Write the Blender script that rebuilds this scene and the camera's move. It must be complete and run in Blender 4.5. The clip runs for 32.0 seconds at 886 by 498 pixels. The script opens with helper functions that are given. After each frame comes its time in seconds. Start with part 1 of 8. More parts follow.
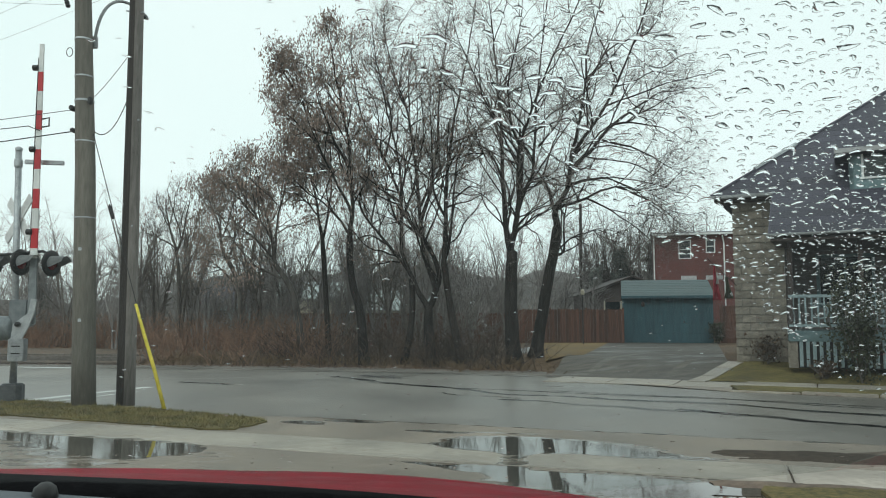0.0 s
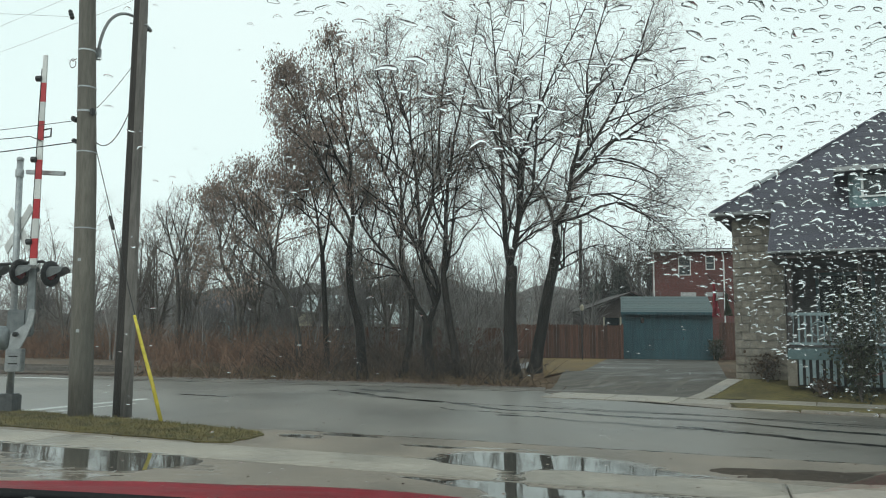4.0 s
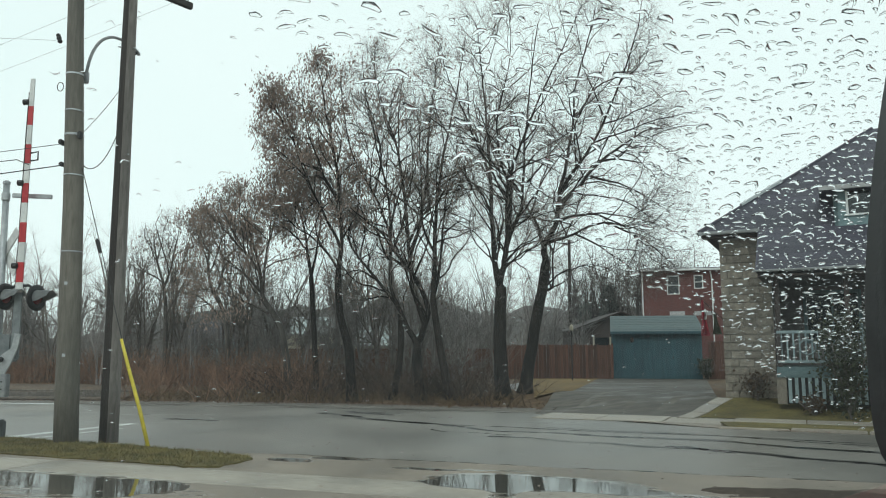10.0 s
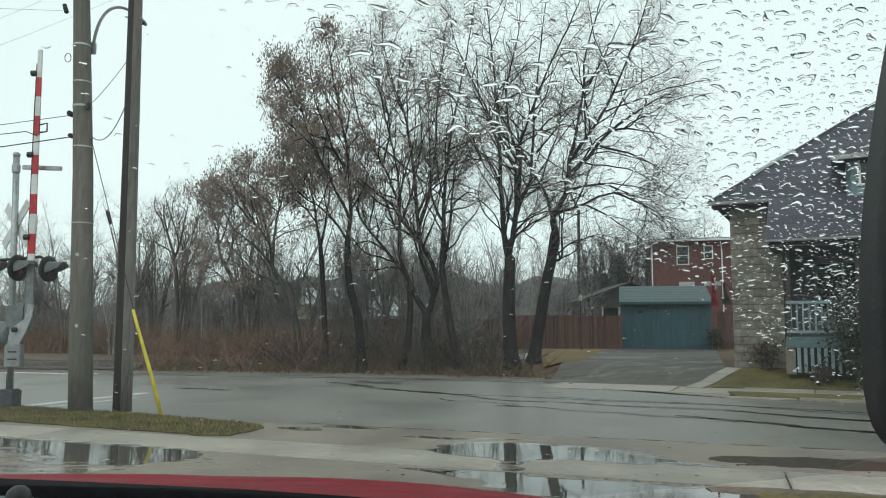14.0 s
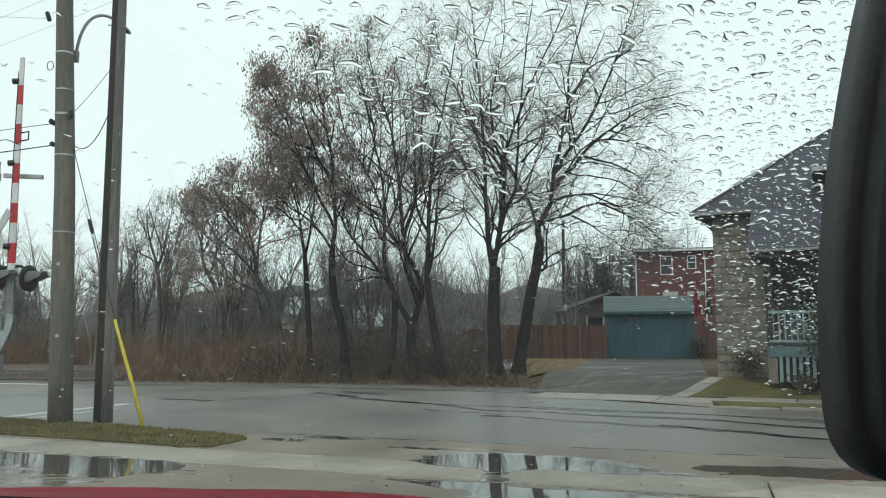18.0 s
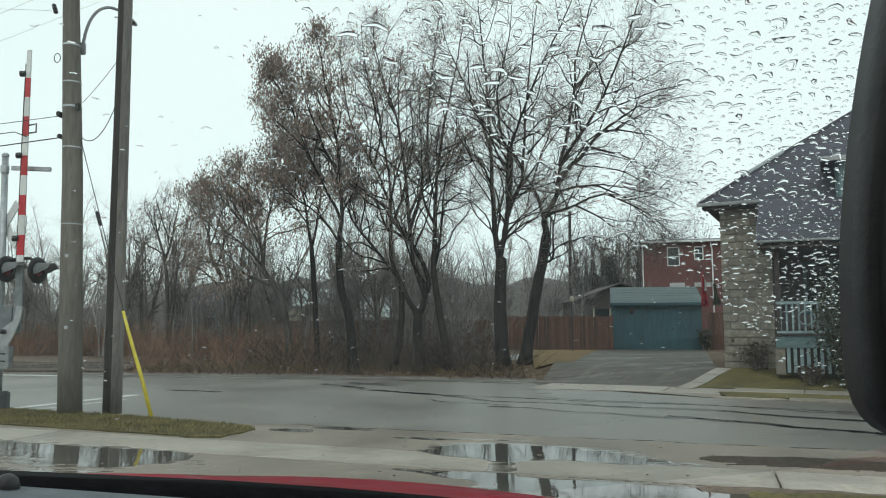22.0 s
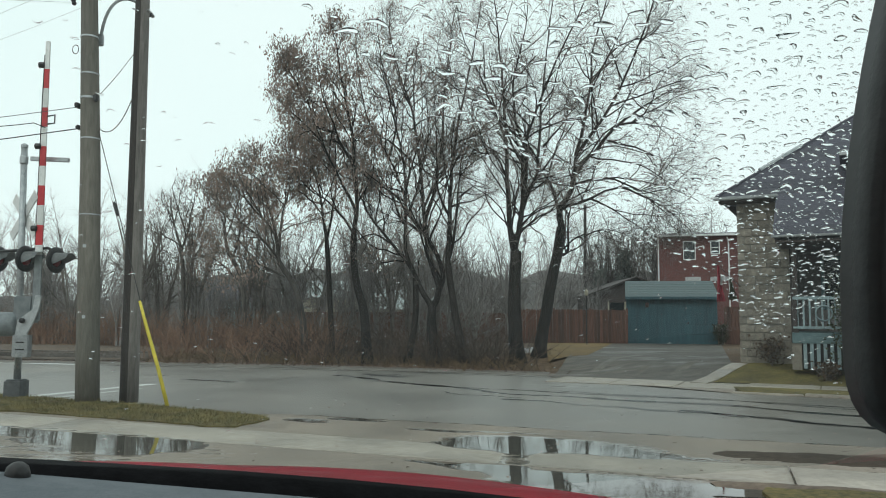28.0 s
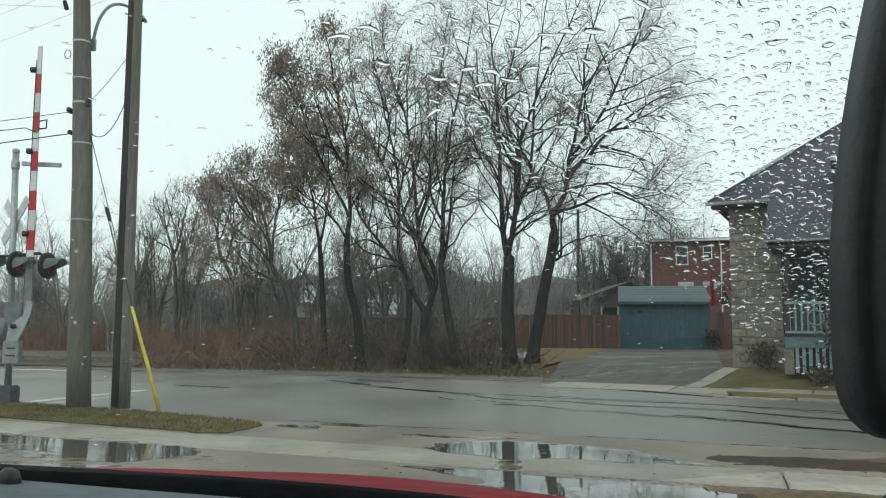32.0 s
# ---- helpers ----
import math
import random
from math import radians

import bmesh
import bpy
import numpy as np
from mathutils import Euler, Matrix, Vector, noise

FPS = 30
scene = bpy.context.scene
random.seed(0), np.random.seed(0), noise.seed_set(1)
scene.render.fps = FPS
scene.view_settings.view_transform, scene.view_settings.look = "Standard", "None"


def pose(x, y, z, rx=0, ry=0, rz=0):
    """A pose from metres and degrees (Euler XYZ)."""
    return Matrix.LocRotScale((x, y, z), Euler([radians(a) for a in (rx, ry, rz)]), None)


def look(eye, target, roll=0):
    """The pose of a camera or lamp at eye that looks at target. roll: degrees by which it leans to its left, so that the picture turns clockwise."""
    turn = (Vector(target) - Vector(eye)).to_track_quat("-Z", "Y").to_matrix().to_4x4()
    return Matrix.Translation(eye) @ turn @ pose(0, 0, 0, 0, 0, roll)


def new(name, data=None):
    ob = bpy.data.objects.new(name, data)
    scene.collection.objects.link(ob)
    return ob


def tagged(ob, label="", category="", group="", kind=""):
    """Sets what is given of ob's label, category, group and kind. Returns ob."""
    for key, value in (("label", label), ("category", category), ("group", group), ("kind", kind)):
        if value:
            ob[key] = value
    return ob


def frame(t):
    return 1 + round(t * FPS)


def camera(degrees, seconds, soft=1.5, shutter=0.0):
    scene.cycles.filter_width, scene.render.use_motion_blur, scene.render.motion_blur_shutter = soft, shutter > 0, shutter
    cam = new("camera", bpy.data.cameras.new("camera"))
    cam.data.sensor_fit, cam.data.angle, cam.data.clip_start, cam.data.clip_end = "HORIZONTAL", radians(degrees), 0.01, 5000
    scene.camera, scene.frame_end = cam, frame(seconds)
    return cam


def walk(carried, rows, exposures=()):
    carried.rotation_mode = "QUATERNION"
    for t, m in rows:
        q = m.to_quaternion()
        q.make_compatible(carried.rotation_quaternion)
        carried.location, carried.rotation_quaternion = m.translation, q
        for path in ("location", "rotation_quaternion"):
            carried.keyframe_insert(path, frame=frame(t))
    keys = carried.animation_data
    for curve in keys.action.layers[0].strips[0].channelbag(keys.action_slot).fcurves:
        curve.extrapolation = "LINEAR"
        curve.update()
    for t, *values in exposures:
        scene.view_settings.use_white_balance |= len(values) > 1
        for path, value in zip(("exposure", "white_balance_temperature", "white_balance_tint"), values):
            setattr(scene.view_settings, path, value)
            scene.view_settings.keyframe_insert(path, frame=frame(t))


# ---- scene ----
cam = camera(60, 32.0, soft=1.05, shutter=0.3)
walk(cam, [
    (0, pose(-0.0000, -0.0000, 1.6500, 95.219, -0.002, 0.001)),
    (0.5, pose(-0.0009, -0.0001, 1.6485, 95.086, -0.321, 0.084)),
    (1, pose(0.0023, -0.0002, 1.6483, 95.058, -0.379, 0.137)),
    (1.5, pose(0.0022, -0.0003, 1.6496, 95.136, -0.431, 0.263)),
    (2, pose(0.0025, -0.0004, 1.6504, 95.370, -0.415, 0.332)),
    (2.5, pose(0.0054, -0.0005, 1.6512, 95.499, -0.409, 0.288)),
    (3, pose(0.0056, -0.0007, 1.6506, 95.681, -0.414, 0.224)),
    (3.5, pose(0.0061, -0.0008, 1.6515, 95.947, -0.514, 0.096)),
    (5.5, pose(0.0063, -0.0012, 1.6526, 97.253, -0.443, -0.513)),
    (6, pose(0.0082, -0.0013, 1.6535, 97.485, -0.365, -0.625)),
    (6.5, pose(0.0087, -0.0014, 1.6529, 97.736, -0.450, -0.864)),
    (7, pose(0.0093, -0.0015, 1.6529, 98.075, -0.485, -1.187)),
    (7.5, pose(0.0118, -0.0016, 1.6543, 98.435, -0.394, -1.489)),
    (8, pose(0.0106, -0.0018, 1.6546, 98.782, -0.405, -1.773)),
    (8.5, pose(0.0061, -0.0019, 1.6521, 98.918, -0.438, -1.704)),
    (9, pose(0.0068, -0.0020, 1.6495, 98.877, -0.406, -1.463)),
    (9.5, pose(0.0072, -0.0021, 1.6490, 98.751, -0.383, -1.279)),
    (10, pose(0.0082, -0.0022, 1.6487, 97.841, -0.069, -0.816)),
    (10.5, pose(0.0082, -0.0023, 1.6483, 96.875, 0.048, -0.456)),
    (11, pose(0.0087, -0.0024, 1.6483, 96.192, -0.018, -0.130)),
    (11.5, pose(0.0097, -0.0025, 1.6478, 95.679, -0.028, 0.032)),
    (12, pose(0.0107, -0.0026, 1.6476, 95.339, -0.046, 0.079)),
    (12.5, pose(0.0126, -0.0027, 1.6490, 95.204, 0.013, 0.054)),
    (13, pose(0.0140, -0.0028, 1.6507, 95.278, 0.034, -0.002)),
    (13.5, pose(0.0148, -0.0030, 1.6506, 95.539, 0.024, -0.067)),
    (14, pose(0.0130, -0.0031, 1.6493, 95.653, -0.043, -0.128)),
    (14.5, pose(0.0132, -0.0032, 1.6489, 95.686, -0.006, -0.138)),
    (16.5, pose(0.0173, -0.0036, 1.6498, 95.986, 0.071, -0.651)),
    (17, pose(0.0174, -0.0037, 1.6495, 96.064, 0.025, -0.804)),
    (17.5, pose(0.0208, -0.0038, 1.6506, 96.207, 0.044, -1.063)),
    (18, pose(0.0199, -0.0039, 1.6517, 96.376, -0.007, -1.246)),
    (18.5, pose(0.0175, -0.0040, 1.6501, 96.495, -0.019, -1.406)),
    (19, pose(0.0165, -0.0042, 1.6479, 96.555, -0.074, -1.481)),
    (19.5, pose(0.0174, -0.0043, 1.6470, 96.485, -0.101, -1.603)),
    (20, pose(0.0185, -0.0044, 1.6458, 96.340, -0.125, -1.623)),
    (20.5, pose(0.0172, -0.0045, 1.6458, 96.282, -0.142, -1.598)),
    (21, pose(0.0172, -0.0046, 1.6449, 96.237, -0.083, -1.575)),
    (21.5, pose(0.0150, -0.0047, 1.6432, 96.169, -0.088, -1.469)),
    (22, pose(0.0145, -0.0048, 1.6425, 95.754, 0.057, -0.759)),
    (22.5, pose(0.0160, -0.0049, 1.6442, 95.757, -0.047, 0.047)),
    (23, pose(0.0175, -0.0050, 1.6455, 95.824, -0.050, -0.735)),
    (23.5, pose(0.0173, -0.0051, 1.6441, 95.758, -0.017, -0.302)),
    (24, pose(0.0184, -0.0053, 1.6440, 95.701, -0.122, -0.002)),
    (24.5, pose(0.0207, -0.0054, 1.6435, 95.611, -0.068, -0.178)),
    (25, pose(0.0197, -0.0055, 1.6444, 95.608, -0.150, 0.053)),
    (25.5, pose(0.0186, -0.0056, 1.6435, 95.567, -0.167, 0.185)),
    (27.5, pose(0.0187, -0.0060, 1.6435, 95.228, -0.415, 0.289)),
    (28, pose(0.0193, -0.0061, 1.6434, 95.185, -0.411, 0.297)),
    (28.5, pose(0.0204, -0.0062, 1.6428, 95.179, -0.424, 0.212)),
    (29, pose(0.0203, -0.0063, 1.6427, 95.195, -0.426, 0.152)),
    (29.5, pose(0.0210, -0.0065, 1.6433, 95.238, -0.407, 0.064)),
    (30, pose(0.0209, -0.0066, 1.6443, 95.294, -0.388, -0.004)),
    (30.5, pose(0.0209, -0.0067, 1.6438, 95.386, -0.367, -0.046)),
    (31, pose(0.0205, -0.0068, 1.6431, 95.491, -0.341, -0.111)),
    (31.5, pose(0.0203, -0.0069, 1.6428, 95.536, -0.352, -0.146)),
    (32, pose(0.0197, -0.0070, 1.6432, 95.570, -0.327, -0.201)),
])

# ---- overcast daylight ----
SUN_EL, SUN_ROT = radians(38), radians(205)
world = bpy.data.worlds.new("overcast_sky")
scene.world = world
world.use_nodes = True
wn, wl = world.node_tree.nodes, world.node_tree.links
wn.clear()
w_out = wn.new("ShaderNodeOutputWorld")
w_bg = wn.new("ShaderNodeBackground")
w_cloud = wn.new("ShaderNodeBackground")
w_mix = wn.new("ShaderNodeMixShader")
w_sky = wn.new("ShaderNodeTexSky")
w_sky.sky_type = "NISHITA"
w_sky.sun_disc = False
w_sky.sun_elevation, w_sky.sun_rotation = SUN_EL, SUN_ROT
w_bg.inputs["Strength"].default_value = 0.08
wl.new(w_sky.outputs[0], w_bg.inputs["Color"])
# a closed layer of rain cloud, slightly uneven
w_co = wn.new("ShaderNodeTexCoord")
w_no = wn.new("ShaderNodeTexNoise")
w_no.inputs["Scale"].default_value = 2.2
w_no.inputs["Detail"].default_value = 3
w_ra = wn.new("ShaderNodeValToRGB")
w_ra.color_ramp.elements[0].position, w_ra.color_ramp.elements[1].position = 0.3, 0.7
w_ra.color_ramp.elements[0].color = (0.81, 0.955, 0.945, 1)
w_ra.color_ramp.elements[1].color = (0.87, 0.985, 0.975, 1)
wl.new(w_co.outputs["Generated"], w_no.inputs["Vector"])
wl.new(w_no.outputs["Fac"], w_ra.inputs["Fac"])
wl.new(w_ra.outputs["Color"], w_cloud.inputs["Color"])
w_cloud.inputs["Strength"].default_value = 1.08
w_mix.inputs["Fac"].default_value = 0.94
wl.new(w_bg.outputs[0], w_mix.inputs[1])
wl.new(w_cloud.outputs[0], w_mix.inputs[2])
wl.new(w_mix.outputs[0], w_out.inputs["Surface"])
sun = new("sun", bpy.data.lights.new("sun", "SUN"))
sun.data.energy = 0.5
sun.data.angle = radians(40)
sun.data.color = (1.0, 0.97, 0.93)
sun.matrix_world = look((0, 0, 50), (-50 * math.sin(SUN_ROT) / math.tan(SUN_EL), -50 * math.cos(SUN_ROT) / math.tan(SUN_EL), 0))

# ---- materials ----
def mat(name, c1, c2=None, scale=6.0, rough=0.6, rough2=None, metal=0.0, bump=0.15, bscale=60.0, big=0.25, bigscale=0.6,
        stretch=(1, 1, 1), spec=0.5, vary=0.12, world=False):
    """Grain between two colours, a coarse stain over it, fine relief and uneven gloss."""
    m = bpy.data.materials.new(name)
    m.use_nodes = True
    nt = m.node_tree
    N, L = nt.nodes, nt.links
    b = N["Principled BSDF"]
    c2 = c2 or tuple(min(1, v * 1.3 + 0.01) for v in c1)
    if world:
        src = N.new("ShaderNodeNewGeometry").outputs["Position"]
    else:
        src = N.new("ShaderNodeTexCoord").outputs["Object"]
    mp = N.new("ShaderNodeMapping")
    mp.inputs["Scale"].default_value = stretch
    L.new(src, mp.inputs["Vector"])
    info = N.new("ShaderNodeObjectInfo")
    off = N.new("ShaderNodeMath")
    off.operation = "MULTIPLY"
    off.inputs[1].default_value = 0.0 if world else 37.0
    L.new(info.outputs["Random"], off.inputs[0])
    shift = N.new("ShaderNodeVectorMath")
    shift.operation = "ADD"
    L.new(mp.outputs[0], shift.inputs[0])
    L.new(off.outputs[0], shift.inputs[1])
    n1 = N.new("ShaderNodeTexNoise")
    n1.inputs["Scale"].default_value = scale
    n1.inputs["Detail"].default_value = 6
    n1.inputs["Roughness"].default_value = 0.65
    L.new(shift.outputs[0], n1.inputs["Vector"])
    r1 = N.new("ShaderNodeValToRGB")
    r1.color_ramp.elements[0].position, r1.color_ramp.elements[1].position = 0.33, 0.68
    r1.color_ramp.elements[0].color = (*c1, 1)
    r1.color_ramp.elements[1].color = (*c2, 1)
    L.new(n1.outputs["Fac"], r1.inputs["Fac"])
    n2 = N.new("ShaderNodeTexNoise")
    n2.inputs["Scale"].default_value = bigscale
    n2.inputs["Detail"].default_value = 3
    L.new(shift.outputs[0], n2.inputs["Vector"])
    mr = N.new("ShaderNodeMapRange")
    mr.inputs["From Min"].default_value, mr.inputs["From Max"].default_value = 0.3, 0.7
    mr.inputs["To Min"].default_value, mr.inputs["To Max"].default_value = 1 - big, 1 + big
    L.new(n2.outputs["Fac"], mr.inputs["Value"])
    vr = N.new("ShaderNodeMapRange")
    vr.inputs["To Min"].default_value, vr.inputs["To Max"].default_value = 1 - vary, 1 + vary
    L.new(info.outputs["Random"], vr.inputs["Value"])
    mu = N.new("ShaderNodeMath")
    mu.operation = "MULTIPLY"
    L.new(mr.outputs[0], mu.inputs[0])
    L.new(vr.outputs[0], mu.inputs[1])
    sc = N.new("ShaderNodeVectorMath")
    sc.operation = "SCALE"
    L.new(r1.outputs["Color"], sc.inputs[0])
    L.new(mu.outputs[0], sc.inputs["Scale"])
    L.new(sc.outputs[0], b.inputs["Base Color"])
    rr = N.new("ShaderNodeMapRange")
    rr.inputs["From Min"].default_value, rr.inputs["From Max"].default_value = 0.35, 0.65
    rr.inputs["To Min"].default_value = rough
    rr.inputs["To Max"].default_value = rough2 if rough2 is not None else min(1, rough + 0.12)
    L.new(n2.outputs["Fac"], rr.inputs["Value"])
    L.new(rr.outputs[0], b.inputs["Roughness"])
    b.inputs["Metallic"].default_value = metal
    b.inputs["Specular IOR Level"].default_value = spec
    if bump:
        n3 = N.new("ShaderNodeTexNoise")
        n3.inputs["Scale"].default_value = bscale
        n3.inputs["Detail"].default_value = 4
        L.new(shift.outputs[0], n3.inputs["Vector"])
        bp = N.new("ShaderNodeBump")
        bp.inputs["Strength"].default_value = bump
        bp.inputs["Distance"].default_value = 0.02
        L.new(n3.outputs["Fac"], bp.inputs["Height"])
        L.new(bp.outputs[0], b.inputs["Normal"])
    return m


def glow(name, colour, strength, base=(0.2, 0.02, 0.02)):
    m = mat(name, base, rough=0.2, bump=0)
    b = m.node_tree.nodes["Principled BSDF"]
    b.inputs["Emission Color"].default_value = (*colour, 1)
    b.inputs["Emission Strength"].default_value = strength
    return m


def clear(name, ior, colour=(1, 1, 1), rough=0.0):
    m = bpy.data.materials.new(name)
    m.use_nodes = True
    b = m.node_tree.nodes["Principled BSDF"]
    b.inputs["Base Color"].default_value = (*colour, 1)
    b.inputs["Transmission Weight"].default_value = 1
    b.inputs["IOR"].default_value = ior
    b.inputs["Roughness"].default_value = rough
    return m


M = {}
M["soil"] = mat("soil_and_leaf_litter", (0.06, 0.039, 0.024), (0.165, 0.102, 0.056), 3.0, 0.9, bump=0.6, bscale=14, big=0.35, bigscale=0.25, world=True)
M["asphalt"] = mat("wet_asphalt", (0.15, 0.135, 0.116), (0.228, 0.206, 0.178), 30, 0.36, 0.52, spec=1.0, bump=0.12, bscale=120, big=0.3, bigscale=0.35, world=True)
M["lot"] = mat("wet_worn_asphalt", (0.185, 0.15, 0.118), (0.285, 0.238, 0.192), 22, 0.42, 0.62, bump=0.14, bscale=90, big=0.28, bigscale=0.7, world=True)
M["drive"] = mat("driveway_asphalt", (0.058, 0.052, 0.045), (0.13, 0.115, 0.097), 3.2, 0.6, 0.8, spec=0.3, bump=0.15, bscale=90, big=0.3, bigscale=0.5, world=True, stretch=(0.45, 1.3, 1))
M["gravel"] = mat("gravel_shoulder", (0.09, 0.08, 0.07), (0.19, 0.17, 0.15), 26, 0.6, 0.8, bump=0.5, bscale=50, big=0.3, bigscale=0.5, world=True)
M["concrete"] = mat("damp_concrete", (0.27, 0.238, 0.198), (0.38, 0.34, 0.288), 9, 0.42, 0.65, bump=0.12, bscale=90, big=0.22, bigscale=1.1)
M["grass"] = mat("winter_grass", (0.055, 0.055, 0.017), (0.2, 0.15, 0.05), 16, 0.85, bump=0.7, bscale=60, big=0.45, bigscale=0.9, world=True)
M["blade"] = mat("grass_blade", (0.07, 0.075, 0.02), (0.27, 0.2, 0.075), 5, 0.6, bump=0, big=0.3, bigscale=2)
M["tar"] = mat("black_tar_seal", (0.012, 0.012, 0.012), (0.03, 0.03, 0.03), 20, 0.18, 0.35, bump=0.1, world=True)
M["patch"] = mat("dark_wet_mud", (0.045, 0.034, 0.025), (0.1, 0.076, 0.058), 14, 0.7, 0.85, spec=0.12, bump=0.3, bscale=60, world=True)
M["dirt"] = mat("bare_damp_dirt", (0.07, 0.05, 0.036), (0.15, 0.11, 0.08), 9, 0.7, bump=0.6, bscale=40, big=0.3, bigscale=0.9, world=True)
M["white_line"] = mat("worn_road_paint", (0.5, 0.5, 0.48), (0.72, 0.72, 0.7), 14, 0.4, bump=0.15, big=0.2, world=True)
M["water"] = mat("puddle_water", (0.06, 0.056, 0.048), (0.085, 0.08, 0.068), 3, 0.015, 0.03, bump=0.02, bscale=9, big=0.1, spec=0.5, world=True)
M["bark"] = mat("dark_wet_bark", (0.011, 0.0095, 0.008), (0.036, 0.031, 0.027), 7, 0.8, spec=0.25, bump=0.8, bscale=26, big=0.35, bigscale=1.5, stretch=(1, 1, 0.25))
M["twig"] = mat("wet_twigs", (0.105, 0.09, 0.078), (0.225, 0.2, 0.178), 4, 0.75, bump=0, big=0.3)
# paler copy of the twigs: the haze of damp air is put into the colour
M["twig_haze"] = mat("twigs_paled_for_haze", (0.15, 0.137, 0.13), (0.28, 0.262, 0.25), 2, 0.85, bump=0, big=0.3, bigscale=0.2)
M["twig_dim"] = mat("dim_far_twigs", (0.06, 0.055, 0.052), (0.14, 0.128, 0.12), 2, 0.85, bump=0, big=0.3, bigscale=0.2)
M["twig_red"] = mat("red_brown_brush", (0.14, 0.084, 0.058), (0.33, 0.2, 0.14), 1.5, 0.85, bump=0, big=0.4, bigscale=0.3)
M["bramble"] = mat("dark_bramble_stems", (0.035, 0.026, 0.02), (0.12, 0.082, 0.06), 2, 0.85, bump=0, big=0.4, bigscale=0.4)
M["dead_leaf"] = mat("dead_brown_leaves", (0.19, 0.135, 0.112), (0.35, 0.26, 0.215), 9, 0.7, bump=0.1, big=0.3)
M["conifer"] = mat("dark_needles", (0.022, 0.03, 0.018), (0.075, 0.08, 0.046), 4, 0.8, bump=0, big=0.3)
M["pole_grey"] = mat("weathered_grey_pole_wood", (0.12, 0.108, 0.09), (0.19, 0.175, 0.15), 9, 0.7, bump=0.35, bscale=22, big=0.3, bigscale=0.8, stretch=(2.2, 2.2, 0.3))
M["pole_dark"] = mat("creosoted_pole_wood", (0.014, 0.011, 0.009), (0.036, 0.028, 0.023), 14, 0.65, bump=0.5, bscale=26, big=0.35, bigscale=0.8, stretch=(3, 3, 0.1))
M["pole_brown"] = mat("aged_brown_pole_wood", (0.095, 0.084, 0.076), (0.18, 0.163, 0.15), 9, 0.7, bump=0.35, bscale=22, big=0.35, bigscale=0.8, stretch=(2.2, 2.2, 0.3))
M["steel_dull"] = mat("dull_grey_metal", (0.2, 0.21, 0.215), (0.3, 0.31, 0.31), 9, 0.5, bump=0.05)
M["grey_dark"] = mat("dark_grey_casting", (0.06, 0.065, 0.068), (0.11, 0.115, 0.12), 9, 0.6, bump=0.1)
M["steel"] = mat("galvanised_steel", (0.32, 0.34, 0.35), (0.48, 0.5, 0.51), 12, 0.4, 0.55, metal=0.7, bump=0.05, big=0.15)
M["grey_paint"] = mat("grey_enclosure_paint", (0.14, 0.16, 0.17), (0.22, 0.24, 0.245), 9, 0.45, bump=0.05, big=0.15)
M["black"] = mat("black_painted_metal", (0.008, 0.008, 0.009), (0.02, 0.02, 0.02), 10, 0.35, bump=0.05)
M["cable"] = mat("black_cable", (0.015, 0.015, 0.016), (0.03, 0.03, 0.03), 5, 0.6, bump=0)
M["white_paint"] = mat("white_paint", (0.6, 0.61, 0.6), (0.76, 0.77, 0.76), 8, 0.45, bump=0.06, big=0.1)
M["red_paint"] = mat("red_reflective", (0.42, 0.012, 0.022), (0.55, 0.03, 0.035), 8, 0.4, bump=0.05, big=0.12)
M["flag_red"] = mat("damp_red_cloth", (0.2, 0.016, 0.028), (0.34, 0.04, 0.055), 7, 0.85, bump=0.1, big=0.3, bigscale=3)
M["red_lens"] = mat("dark_red_lens", (0.09, 0.006, 0.01), (0.16, 0.01, 0.015), 20, 0.12, bump=0.1)
M["yellow"] = mat("yellow_plastic_guard", (0.5, 0.4, 0.03), (0.68, 0.55, 0.06), 8, 0.4, bump=0.05, big=0.15, bigscale=2)
M["rail"] = mat("worn_wet_rail", (0.1, 0.085, 0.075), (0.22, 0.2, 0.185), 12, 0.3, metal=0.6, bump=0.2)
M["stone"] = mat("buff_stone_block", (0.155, 0.138, 0.114), (0.29, 0.26, 0.214), 7, 0.75, bump=0.5, bscale=24, big=0.15, bigscale=2.5, vary=0.22)
M["mortar"] = mat("grey_mortar", (0.25, 0.235, 0.21), (0.34, 0.32, 0.29), 15, 0.9, bump=0.4)
# bark greyed and lightened to carry the haze over the farther trees
M["bark_far"] = mat("bark_paled_for_haze", (0.045, 0.04, 0.036), (0.11, 0.1, 0.09), 5, 0.85, bump=0.4, big=0.3, stretch=(1, 1, 0.3))
M["shingle"] = mat("dark_slate_shingle", (0.031, 0.029, 0.043), (0.06, 0.057, 0.078), 18, 0.55, 0.7, bump=0.4, bscale=40, big=0.2, vary=0.25)
M["teal"] = mat("teal_painted_board", (0.022, 0.066, 0.085), (0.034, 0.095, 0.115), 5, 0.5, bump=0.15, big=0.2, bigscale=0.9, stretch=(2, 2, 0.3))
M["teal_roof"] = mat("teal_grey_shingle", (0.04, 0.064, 0.067), (0.075, 0.106, 0.107), 18, 0.6, bump=0.3, bscale=40, big=0.2)
M["cedar"] = mat("stained_cedar_board", (0.07, 0.032, 0.022), (0.145, 0.068, 0.045), 6, 0.7, bump=0.3, bscale=24, big=0.2, stretch=(4, 4, 0.3), vary=0.3)
M["pale_blue"] = mat("pale_blue_painted_wood", (0.19, 0.26, 0.275), (0.28, 0.36, 0.375), 7, 0.5, bump=0.1, big=0.2)
M["blue_green"] = mat("blue_green_painted_wood", (0.09, 0.155, 0.165), (0.15, 0.22, 0.23), 7, 0.5, bump=0.1, big=0.2)
